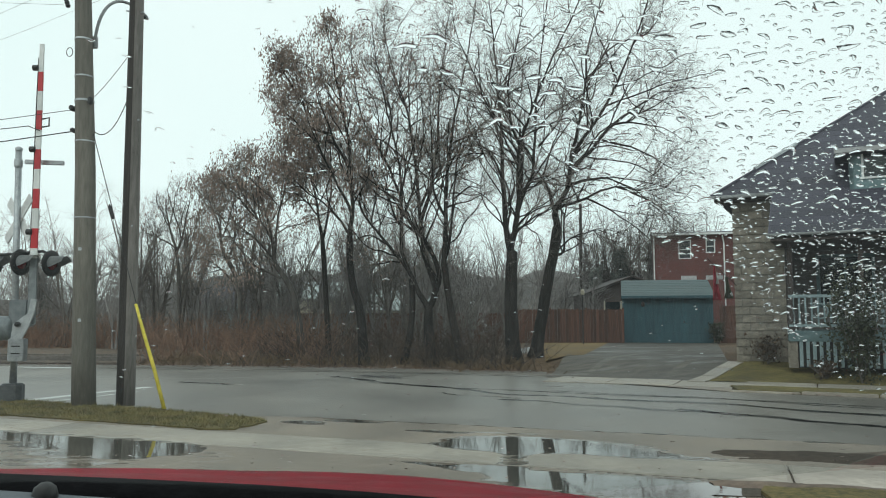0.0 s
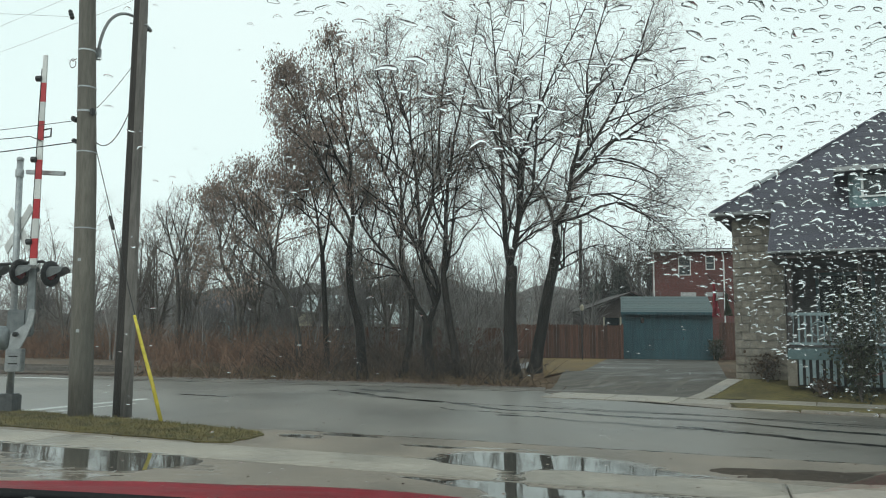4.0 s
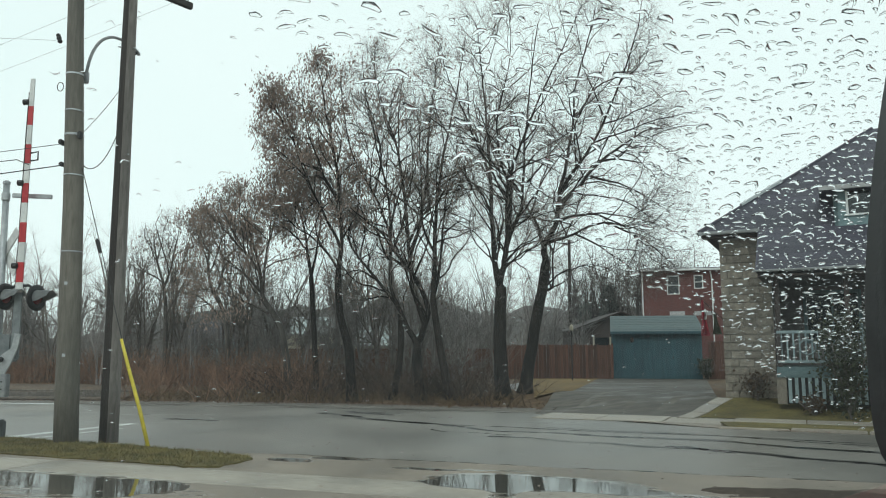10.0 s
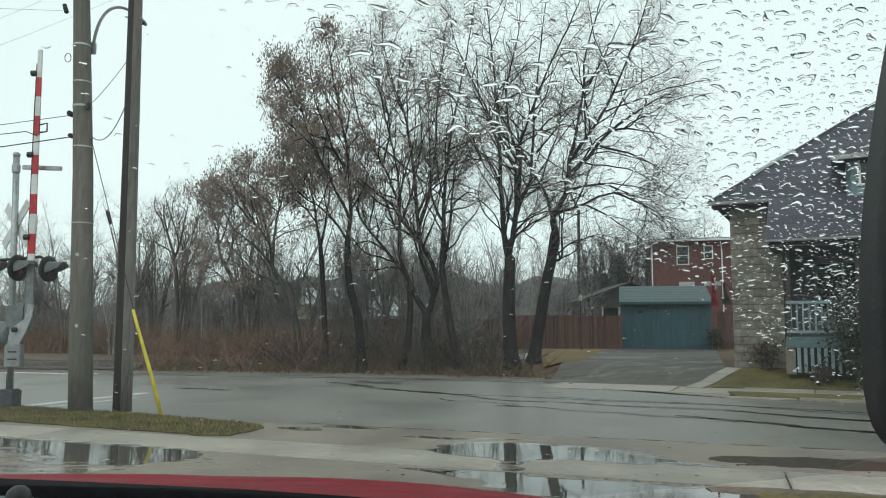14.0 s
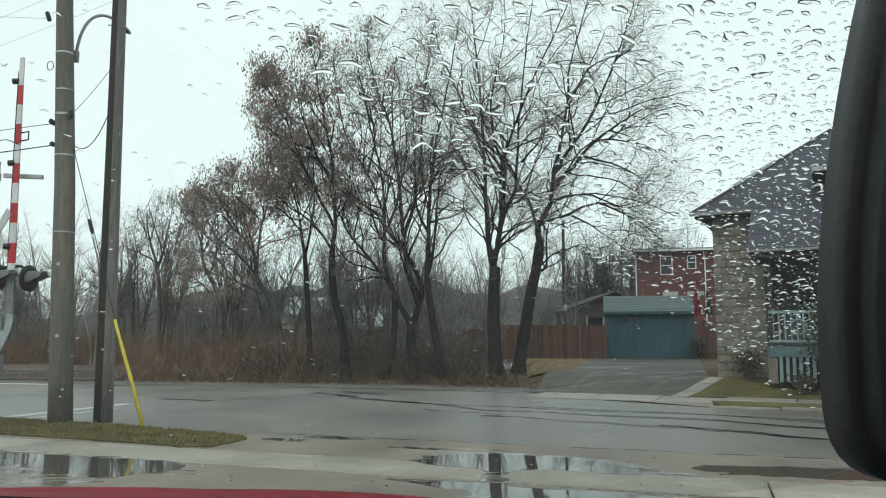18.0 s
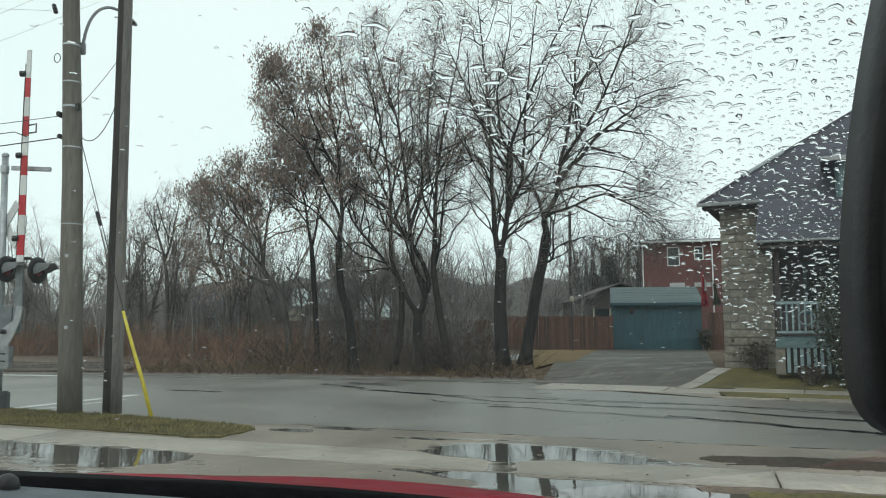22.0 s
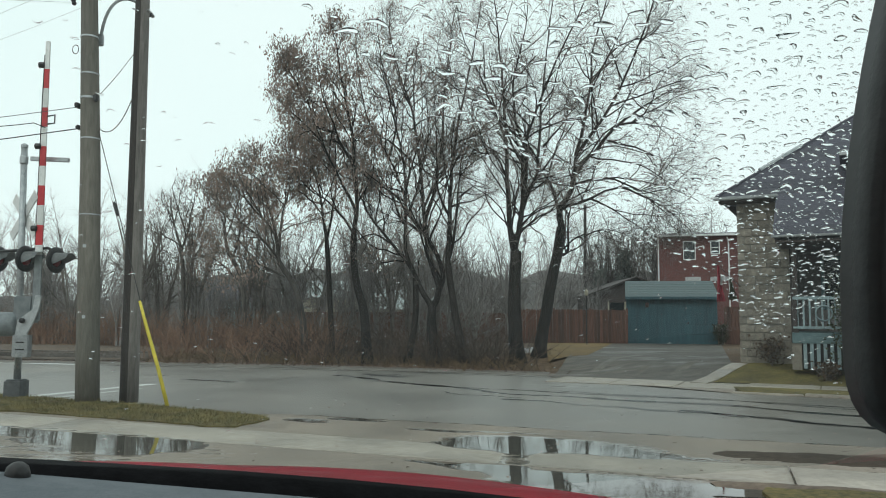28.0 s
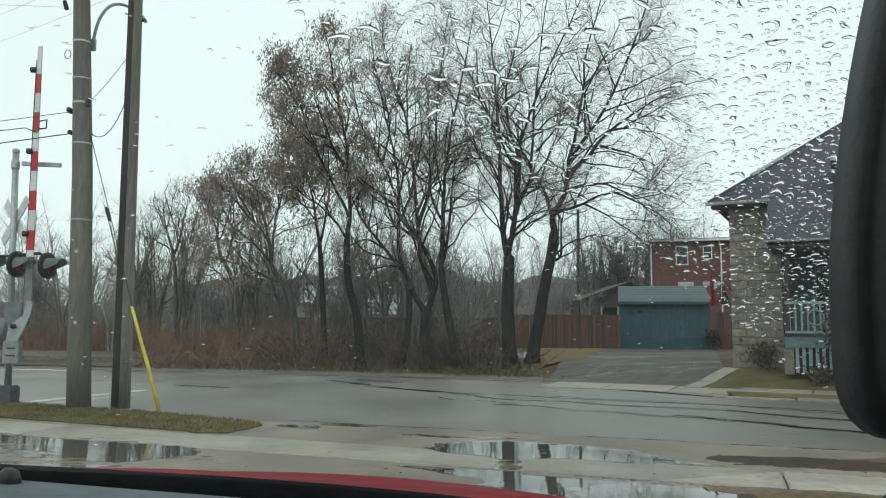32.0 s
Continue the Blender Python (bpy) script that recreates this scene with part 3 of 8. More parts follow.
ribbon = thing("driveway_ribbon", Matrix(), "pale concrete slabs edging the driveway", "paving", kind="structure")
for i in range(3):
    d = Vector((0.64, 0.768))
    p = Vector((6.42, 20.42)) + d * (1.05 * i)
    z0, z1 = land(p.x, p.y), land(p.x + d.x, p.y + d.y)
    part("slab", prism([(0, 0), (0.45, 0), (0.45, 1.0), (0, 1.0)], -0.05, 0.0, pose(p.x, p.y, z0 + 0.055, math.degrees(math.atan2(z1 - z0, 1.0)), 0, -39.8)), M["concrete"], ribbon)

# painted stop lines by the crossing
for x0, y0, x1, y1, half in ((-8.9, 14.9, -7.15, 18.9, 0.13), (-7.9, 15.6, -6.95, 17.7, 0.05), (-15.7, 27.2, -12.6, 26.3, 0.2)):
    d = Vector((x1 - x0, y1 - y0)).normalized() * half
    tagged(finish("stop_line", prism([(x0 + d.y, y0 - d.x), (x1 + d.y, y1 - d.x), (x1 - d.y, y1 + d.x), (x0 - d.y, y0 + d.x)], 0.001, 0.005), M["white_line"]),
           "worn white stop line painted on wet asphalt", "road marking", group="stop lines", kind="structure")


def seal(pts, w, seed):
    """A wavering strip of crack sealant."""
    rng = random.Random(seed)
    bm = bmesh.new()
    prev = None
    n = 40
    for k in range(n + 1):
        t = k / n * (len(pts) - 1)
        i = min(int(t), len(pts) - 2)
        p = Vector(pts[i]).lerp(Vector(pts[i + 1]), t - i)
        d = (Vector(pts[i + 1]) - Vector(pts[i])).normalized()
        nrm = Vector((-d.y, d.x))
        c = p + nrm * (0.09 * math.sin(t * 5 + seed) + rng.uniform(-0.03, 0.03))
        ww = w * rng.uniform(0.3, 1.2)
        row = (bm.verts.new((*(c + nrm * ww), 0.004)), bm.verts.new((*(c - nrm * ww), 0.004)))
        if prev:
            bm.faces.new((prev[0], prev[1], row[1], row[0]))
        prev = row
    bmesh.ops.recalc_face_normals(bm, faces=bm.faces)
    return tagged(finish("tar_seal", bm, M["tar"]), "dark tar seal along a crack in the road", "tar seal", group="tar seals", kind="structure")


seal([(-3.2, 22.3), (-0.6, 19.4), (1.45, 17.15), (3.15, 16.3), (5.63, 15.02), (7.43, 13.4), (9.5, 11.6)], 0.17, 1)
seal([(-2.0, 20.3), (0.9, 18.3), (4.0, 16.9), (8.5, 14.6)], 0.075, 2)
seal([(-2.4, 22.9), (-1.2, 21.6)], 0.2, 3)
seal([(-6.9, 20.5), (-5.4, 19.6)], 0.16, 4)
seal([(1.2, 16.1), (2.5, 15.22), (3.44, 14.55), (4.84, 13.75), (6.2, 12.5), (7.6, 11.0)], 0.1, 5)
seal([(4.31, 14.28), (5.0, 13.6), (5.77, 12.92), (6.66, 11.94), (7.6, 11.2)], 0.13, 6)
seal([(-12.0, 26.0), (-3.0, 24.4), (2.6, 22.4)], 0.075, 7)
seal([(-0.2, 17.6), (0.7, 16.7), (1.7, 16.3)], 0.05, 8)
seal([(2.6, 17.9), (5.4, 16.4), (8.4, 14.1)], 0.05, 9)

# standing water
for cx, cy, rx, ry, turn, seed in ((1.5, 10.05, 2.5, 1.15, -20, 1), (1.6, 7.95, 2.1, 1.0, -18, 2), (-4.6, 9.95, 2.6, 1.3, -19, 4), (-0.1, 11.45, 0.9, 0.3, -20, 7), (-1.8, 12.35, 1.0, 0.45, -20, 5),
                                   (-0.6, 8.1, 1.0, 0.4, -18, 9), (-1.6, 9.55, 1.5, 0.25, -20, 10), (-7.9, 11.7, 1.6, 0.8, -20, 13)):
    tagged(finish("puddle", blob(cx, cy, rx, ry, turn, 0.003 + 0.0001 * seed, seed), M["water"]), "shallow rain puddle mirroring sky and trees", "puddle",
           group="puddles", kind="structure")


def mound(name, x0, x1, y0, y1, cx, cy, a, b, turn, top, material, label, category):
    """Loose dirt lying on the paving, thinning out to a ragged edge."""
    def height(x, y):
        dx, dy = x - cx, y - cy
        c, s = math.cos(radians(turn)), math.sin(radians(turn))
        q = ((dx * c + dy * s) / a) ** 2 + ((dy * c - dx * s) / b) ** 2
        return 0.01 + top * (1 - q) + 0.012 * noise.fractal(Vector((x * 2.2, y * 4.0, 7.7)), 0.7, 2.1, 4)
    return tagged(finish(name, grid_mesh(list(np.arange(x0, x1, 0.04)), list(np.arange(y0, y1, 0.045)), height), material, smooth=True), label, category, kind="structure")


mound("muddy_patch", 3.0, 6.6, 8.2, 10.6, 4.45, 9.35, 1.35, 0.42, -16, 0.03, M["patch"], "dark wet muddy patch beside the pavement", "mud")
mound("dirt_strip", 2.7, 6.0, 6.6, 8.0, 4.0, 7.55, 1.6, 0.2, -19, 0.02, M["dirt"], "strip of bare brown dirt beside the pavement", "dirt")
mound("dirt_strip", 4.6, 8.4, 7.6, 10.6, 6.4, 9.0, 1.7, 0.6, -22, 0.02, M["dirt"], "worn brown earth between pavement and road", "dirt")

# railway track behind the poles
track = thing("railway_track", Matrix(), "wet worn rails beside the road on ballast", "railway", kind="structure")
for off in (0, 1.5):
    part("rail", cube(-45, 0, -0.035, 0.035, 0.0, 0.16, 0.01, pose(-11.2 + off * 0.25, 28.0 + off, 0.14, 0, 0, -8)), M["rail"], track)
part("ballast", draped(((-60, 34.6), (-11.0, 27.9), (-11.5, 31.6), (-60, 39.5)), 20, 4, 0.05), M["dirt"], track, "wet brown ballast")

# unseen plain wall added behind the viewer, to darken what glossy surfaces mirror
tagged(finish("wall_behind", cube(-45, 45, -16.4, -16, 0, 6.5), M["mortar"]), "unseen plain grey wall added to dim reflections", "wall", kind="structure")


# ---- poles and wires ----
def wire(name, pts, r, material, label="", parent=None, category="wire", group="overhead wires", sag=0.0):
    if sag:
        a, b = Vector(pts[0]), Vector(pts[-1])
        pts = [a.lerp(b, k / 12) - Vector((0, 0, sag * 4 * (k / 12) * (1 - k / 12))) for k in range(13)]
    ob = finish(name, bar(pts, r, 6), material, parent, True)
    return ob if parent else tagged(ob, label, category, group)


p1 = thing("utility_pole", pose(-6.8, 14.75, 0.05), "thick weathered grey wooden utility pole with metal straps in grass", "pole", "utility poles")
part("pole_shaft", bar([(0, 0, -0.3), (-0.05, 0, 1.0), (-0.17, 0, 4.5), (-0.36, 0, 8.0), (-0.5, 0, 11.2)], [0.222, 0.214, 0.186, 0.155, 0.13], 20), M["pole_grey"], p1, smooth=True)
for z, w in ((3.55, 0.012), (5.05, 0.012), (5.86, 0.02), (6.35, 0.014), (7.1, 0.016)):
    cx = -0.17 - 0.19 * (z - 4.5) / 3.5 if z > 4.5 else -0.05 - 0.12 * (z - 1.0) / 3.5
    r = 0.186 - 0.031 * (z - 4.5) / 3.5 if z > 4.5 else 0.214 - 0.028 * (z - 1.0) / 3.5
    part("strap", lathe([(r + 0.002, z - w), (r + 0.007, z - w), (r + 0.007, z + w), (r + 0.002, z + w)], 24, m=pose(cx, 0, 0)), M["steel"], p1, "galvanised metal strap")
part("clamp", cube(-0.5, -0.42, -0.12, 0.05, 5.66, 5.76, 0.02), M["black"], p1, "dark cable clamp")
part("clamp", cube(-0.1, -0.02, -0.2, -0.1, 5.76, 5.9, 0.02), M["black"], p1, "dark cable clamp")
part("clamp", cube(-0.48, -0.4, -0.08, 0.08, 5.24, 5.32, 0.02), M["black"], p1, "dark cable clamp")
part("insulator", lathe([(0.03, 0), (0.05, 0.03), (0.035, 0.06), (0.05, 0.1), (0.035, 0.13), (0.045, 0.17), (0.02, 0.2)], 12, m=pose(-0.62, -0.05, 7.75, 0, -18, 0)), M["black"], p1, "dark line insulator")
part("cable_loop", bar([(-0.5 + 0.06 * math.cos(a), -0.16, 6.8 + 0.09 * math.sin(a)) for a in np.linspace(0, 6.3, 17)], 0.008, 6), M["cable"], p1)
for z in (1.55, 2.9):
    part("tag", cube(-0.03 - 0.04 * z, 0.03 - 0.04 * z, -0.228 + 0.008 * z, -0.213 + 0.008 * z, z, z + 0.06, 0.004), M["steel"], p1, "small metal tag")
# the lamp reaches over the road
lamp = thing("street_lamp", pose(-6.8, 14.75, 7.15), "curved galvanised street lamp arm and head fixed to the pole", "street lamp")
part("lamp_arm", bar([(-0.16 + 0.16 * t, 0.14 + 1.66 * t ** 1.9, 1.37 * (1 - (1 - t) ** 1.8)) for t in np.linspace(0, 1, 15)], 0.03, 10), M["steel_dull"], lamp, smooth=True)
part("bracket", cube(-0.24, -0.1, 0.1, 0.18, -0.12, 0.12, 0.015), M["steel"], lamp)
part("lamp_head", lathe([(0.03, 0), (0.07, 0.08), (0.13, 0.3), (0.14, 0.5), (0.09, 0.68), (0.02, 0.75)], 16, "y", pose(0.0, 1.78, 1.37) @ Matrix.Diagonal((0.5, 0.8, 0.35, 1))), M["steel"], lamp, smooth=True)
part("lens", lathe([(0.06, -0.04), (0.06, 0), (0.03, 0.03)], 14, m=pose(0.0, 2.1, 1.31, 180)), M["window"], lamp, "lamp glass")

p2 = thing("utility_pole", pose(-6.08, 14.9, 0.05), "dark creosoted wooden utility pole with a crossarm of insulators", "pole", "utility poles")
part("pole_shaft", bar([(0, 0, -0.3), (-0.01, 0, 1.0), (-0.04, 0, 4.5), (-0.07, 0, 8.0), (-0.09, 0, 10.6)], [0.175, 0.17, 0.152, 0.134, 0.116], 18), M["pole_brown"], p2, smooth=True)
# the left flank of the shaft takes the darker wood
shaft = p2.children[0].data
shaft.materials.append(M["pole_dark"])
for poly in shaft.polygons:
    if -0.92 * (poly.center.x + 0.008 * poly.center.z + 0.005) - 0.38 * poly.center.y > 0.02 and abs(poly.normal.z) < 0.5:
        poly.material_index = 1
arm_m = pose(-0.1, -0.16, 9.1, 0, 0, 51.5)
part("crossarm", cube(-1.5, 1.5, -0.055, 0.055, -0.07, 0.07, 0.012, arm_m), M["pole_dark"], p2)
for d in (-1.4, -1.1, -0.8, -0.5, 0.5, 0.8, 1.1, 1.4):
    part("insulator", lathe([(0.012, 0.06), (0.012, 0.14), (0.04, 0.15), (0.045, 0.19), (0.03, 0.21), (0.04, 0.25), (0.02, 0.27)], 10, m=arm_m @ Matrix.Translation((d, 0, 0))), M["grey_dark"], p2, "dark pin insulator")
for d in (-1, 1):
    part("brace", bar([arm_m @ Vector((d * 0.42, -0.06, -0.06)), (-0.09, -0.15, 8.72)], 0.016, 6), M["grey_dark"], p2)
for z, a in ((5.5, 0.6), (7.7, -0.5), (7.72, 2.6), (3.4, 0.9)):
    part("bolt", bar([(-0.06, 0, z), (-0.06 + 0.2 * math.cos(a), -0.2 * math.sin(abs(a)), z)], 0.016, 6), M["steel"], p2)

# anchored guy wire with its yellow guard
guy = thing("guy_wire", pose(-5.1, 14.25, 0.05), "steel guy wire with a yellow guard tube set in grass", "guy wire")
part("strand", bar([(-1.72, 0.45, 5.2), (-0.62, 0.12, 1.85)], 0.008, 6), M["cable"], guy)
part("turnbuckle", lathe([(0.01, 0), (0.035, 0.05), (0.035, 0.25), (0.01, 0.3)], 8, m=pose(-1.2, 0.3, 3.5, 0, -17.5, 0)), M["cable"], guy, "dark strain insulator")
part("guard", bar([(-0.64, 0.12, 1.88), (-0.5, 0.1, 1.45), (-0.2, 0.04, 0.6), (0, 0, -0.05)], [0.026, 0.031, 0.035, 0.035], 12), M["yellow"], guy, "yellow plastic guard", True)
wire("overhead_wire", [(-7.22, 14.7, 5.73), (-24, 16.5, 4.9)], 0.007, M["cable"], "dark telephone cable tied to the grey pole", sag=0.25)
wire("overhead_wire", [(-8.1, 15.15, 5.42), (-8.35, 15.15, 5.52), (-8.7, 15.1, 5.46), (-24, 16.5, 4.5)], 0.009, M["cable"], "dark telephone cable running past the gate arm")
wire("overhead_wire", [(-7.2, 14.7, 5.3), (-24, 16.5, 4.3)], 0.011, M["cable"], "dark telephone cable tied to the grey pole", sag=0.25)
wire("overhead_wire", [(-7.5, 14.7, 7.85), (-26, 13.0, 10.0)], 0.003, M["cable"], "thin power line running to the grey pole", sag=0.6)
wire("overhead_wire", [(-6.82, 14.75, 5.3), (-6.14, 14.9, 6.4)], 0.009, M["cable"], "slack cable hung between the two poles", sag=0.42)
wire("overhead_wire", [(-6.85, 14.75, 6.0), (-6.14, 14.9, 7.1)], 0.006, M["cable"], "thin cable strung between the two poles", sag=0.05)
for d in (0.5, 1.4):
    q = Matrix.Translation((-6.08, 14.9, 0.05)) @ arm_m @ Vector((d, 0, 0.2))
    wire("overhead_wire", [q, (q.x - 30, q.y + 16, 9.2)], 0.003, M["cable"], "thin line wire on the crossarm", sag=0.9)


# ---- railway crossing signal ----
sg = thing("crossing_signal", pose(-8.5, 15.4, 0.05), "silver railway crossing mast with red flashers and crossbuck", "signal")
part("base", prism([(-0.2, -0.17), (0.12, -0.17), (0.15, 0), (0.12, 0.17), (-0.2, 0.17), (-0.24, 0)], 0.0, 0.33, bevel=0.03), M["grey_dark"], sg, "grey cast base")
part("mast", bar([(-0.02, 0, 0.3), (-0.09, 0, 2.7), (-0.15, 0, 5.05)], 0.062, 16), M["steel"], sg, smooth=True)
part("cap", lathe([(0.07, 0), (0.07, 0.05), (0.03, 0.08)], 14, m=pose(-0.15, 0, 5.02)), M["steel"], sg)
part("top_bracket", cube(-0.18, 0.62, -0.03, 0.03, 4.74, 4.83, 0.012, pose(0, 0, 0, 0, 2, 0)), M["steel"], sg)
part("collar", lathe([(0.075, 0), (0.08, 0.02), (0.08, 0.14), (0.075, 0.16)], 14, m=pose(-0.145, 0, 4.68)), M["steel"], sg)
for a in (42, -42):
    part("crossbuck_board", cube(-0.62, 0.62, -0.012, 0.012, -0.11, 0.11, 0.006, pose(-0.13, 0.1 + a * 0.0004, 3.62, 0, a, -35)), M["white_paint"], sg, "back of a white crossbuck board")
part("flasher_arm", bar([(-0.8, -0.05, 2.86), (-0.1, -0.08, 2.9), (0.5, -0.1, 2.95), (0.62, -0.1, 2.88)], 0.03, 10), M["black"], sg, smooth=True)


def flasher(x, y, z, turn):
    m = pose(x, y, z, 0, 0, turn)
    head = part("flasher", lathe([(0.05, -0.14), (0.13, -0.12), (0.26, -0.02), (0.265, 0.0), (0.2, 0.01)], 24, "y", m @ pose(0, 0, 0, 0, 0, 180)), M["black"], sg, "black flasher housing", True)
    part("lens", lathe([(0.14, 0), (0.13, 0.025), (0.08, 0.05), (0.01, 0.06)], 20, "y", m @ pose(0, -0.005, 0, 0, 0, 180)), M["red_lens"], head, "unlit dark red lens", True)
    bm = bmesh.new()
    rings = []
    for y0, r, keep in ((0.0, 0.15, 1.0), (-0.16, 0.145, 0.85), (-0.34, 0.14, 0.6)):
        rings.append([bm.verts.new((r * math.sin(a), y0, r * math.cos(a))) for a in np.linspace(-2.2 * keep, 2.2 * keep, 15)])
    for r0, r1 in zip(rings, rings[1:]):
        for k in range(14):
            bm.faces.new((r0[k], r0[k + 1], r1[k + 1], r1[k]))
    bmesh.ops.solidify(bm, geom=bm.faces[:], thickness=0.008)
    bmesh.ops.transform(bm, matrix=m, verts=bm.verts)
    # the black visor gets a paler grey that carries the highlight on its top
    part("visor", bm, M["steel_dull"], head, "long visor coloured grey for the light on its top", True)


flasher(0.12, -0.2, 2.72, 76)
flasher(0.72, -0.18, 2.7, 76)
flasher(-0.62, 0.12, 2.74, 76)
part("mechanism", lathe([(0.2, -0.42), (0.24, -0.38), (0.24, 0.24), (0.2, 0.28)], 20, "x", pose(-0.28, -0.1, 1.42)), M["grey_paint"], sg, "grey gate mechanism housing", True)
part("mechanism_box", cube(-0.08, 0.3, -0.22, 0.12, 1.45, 1.98, 0.03), M["grey_paint"], sg, "grey gate mechanism box")
part("counterweight_plate", prism([(0, 0), (0.18, 0.1), (0.36, 0.45), (0.46, 0.72), (0.5, 0.98), (0.38, 1.0), (0.34, 0.72), (0.05, 0.5)], -0.02, 0.02, pose(0.02, -0.28, 1.0, 90, 0, 0)), M["steel"], sg, "grey counterweight plate")
part("pivot", lathe([(0.05, 0), (0.05, 0.06), (0.02, 0.08)], 12, "y", pose(0.18, -0.3, 1.5, 0, 0, 180)), M["black"], sg)
junction = part("junction_box", cube(0.02, 0.34, -0.36, -0.2, 0.78, 1.22, 0.015), M["steel"], sg, "small grey junction box")
for z in (0.92, 1.06):
    part("box_slot", cube(0.1, 0.27, -0.366, -0.358, z, z + 0.025), M["black"], junction)
part("conduit", bar([(-0.14, 0.1, 0.1), (-0.14, 0.1, 0.6), (-0.02, 0.02, 0.8)], 0.02, 8), M["black"], sg, smooth=True)
gate = thing("gate_arm", pose(-8.12, 15.2, 1.55, 0, -0.5, 0), "raised railway gate arm in red and white bands", "gate arm")
z = 0.0
bands = ((1.3, "grey_paint"), (0.2, "white_paint")) + ((0.4, "red_paint"), (0.4, "white_paint")) * 4 + ((0.4, "red_paint"), (0.58, "white_paint"))
for ln, mt in bands:
    w = 0.075 - 0.006 * z
    part("band", prism([(-w, z), (w, z), (w - 0.004, z + ln), (-w + 0.004, z + ln)], -0.02, 0.02, pose(0, 0, 0, 90, 0, 0)), M[mt], gate, "red band" if mt == "red_paint" else "white band" if mt == "white_paint" else "grey arm adapter")
    z += ln
for zz in (1.83, 3.5, 5.18):
    lampart = part("gate_lamp", lathe([(0.03, -0.06), (0.06, -0.05), (0.06, 0.05), (0.03, 0.06)], 14, "x", pose(-0.1, -0.02, zz)), M["black"], gate, "small dark gate lamp")
part("lamp_cable", bar([(-0.09, 0.02, 0.5), (-0.085, 0.02, 2.5), (-0.08, 0.02, 4.6), (-0.07, 0.02, 5.4)], 0.012, 6), M["cable"], gate)
part("hook", bar([(0.05, 0, 4.12), (0.2, 0, 4.15), (0.2, 0, 3.98), (0.06, 0, 3.96)], 0.018, 6), M["black"], gate)


# ---- trees ----
def strands(lines, radii, sides):
    """Tubes round many lines at once: lines (n, k, 3), radii (n, k)."""
    n, k, _ = lines.shape
    tan = np.gradient(lines, axis=1)
    tan /= np.linalg.norm(tan, axis=2, keepdims=True) + 1e-9
    ref = np.where(np.abs(tan[:, :1, 2:3]) > 0.8, np.array([1.0, 0, 0]), np.array([0, 0, 1.0]))
    a = np.cross(tan, np.broadcast_to(ref, tan.shape))
    a /= np.linalg.norm(a, axis=2, keepdims=True) + 1e-9
    b = np.cross(tan, a)
    ang = np.arange(sides) * math.tau / sides
    v = lines[:, :, None] + radii[:, :, None, None] * (np.cos(ang)[:, None] * a[:, :, None] + np.sin(ang)[:, None] * b[:, :, None])
    idx = np.arange(n * k * sides).reshape(n, k, sides)
    nxt = np.roll(idx, -1, axis=2)
    q = np.stack([idx[:, :-1], nxt[:, :-1], nxt[:, 1:], idx[:, 1:]], axis=-1).reshape(-1, 4)
    return v.reshape(-1, 3), q


def joined(pieces):
    vs, qs, n = [], [], 0
    for v, q in pieces:
        vs.append(v)
        qs.append(q + n)
        n += len(v)
    return np.concatenate(vs), np.concatenate(qs)


def sprout(lines, radii, count, rng, low, length, spread, k, lift, thin, wander=0.22):
    """Side branches that leave the given lines."""
    n, kk, _ = lines.shape
    par = np.repeat(np.arange(n), count)
    u = rng.uniform(low, 1.0, len(par)) * (kk - 1.001)
    i = u.astype(int)
    f = (u - i)[:, None]
    start = lines[par, i] * (1 - f) + lines[par, i + 1] * f
    tan = lines[par, i + 1] - lines[par, i]
    tan /= np.linalg.norm(tan, axis=1, keepdims=True) + 1e-9
    rad = radii[par, i] * (1 - f[:, 0]) + radii[par, i + 1] * f[:, 0]
    side = rng.normal(size=start.shape)
    side -= (side * tan).sum(1, keepdims=True) * tan
    side /= np.linalg.norm(side, axis=1, keepdims=True) + 1e-9
    ang = rng.uniform(spread * 0.55, spread * 1.35, len(par))[:, None]
    d = tan * np.cos(ang) + side * np.sin(ang)
    ln = length * rng.uniform(0.45, 1.25, len(par)) * (1.15 - 0.55 * u / (kk - 1))
    pts = [start]
    rise = np.zeros_like(d)
    rise[:, 2] = rng.normal(lift, abs(lift) * 0.9 + 0.02, len(d))
    for _ in range(k - 1):
        d = d + rng.normal(size=d.shape) * wander + rise
        d /= np.linalg.norm(d, axis=1, keepdims=True)
        pts.append(pts[-1] + d * (ln / (k - 1))[:, None])
    r0 = np.minimum(rad * 0.7, thin * (0.6 + ln / length * 0.5))
    return np.stack(pts, axis=1), r0[:, None] * np.linspace(1, 0.35, k)[None]


def smooth_limb(pts, r0, r1, rng, k=11):
    """A limb through its bends, with small wanderings in depth."""
    p = np.array(pts, float)
    s = np.linspace(0, len(p) - 1, k)
    i = np.minimum(s.astype(int), len(p) - 2)
    g = s - i
    ext = np.vstack([2 * p[0] - p[1], p, 2 * p[-1] - p[-2]])
    a, b, c, d = ext[i], ext[i + 1], ext[i + 2], ext[i + 3]
    g = g[:, None]
    q = 0.5 * (2 * b + (c - a) * g + (2 * a - 5 * b + 4 * c - d) * g ** 2 + (3 * b - a - 3 * c + d) * g ** 3)
    return q, r1 + (r0 - r1) * (1 - np.linspace(0, 1, k)) ** (1.0 if len(p) < 4 else 1.5)


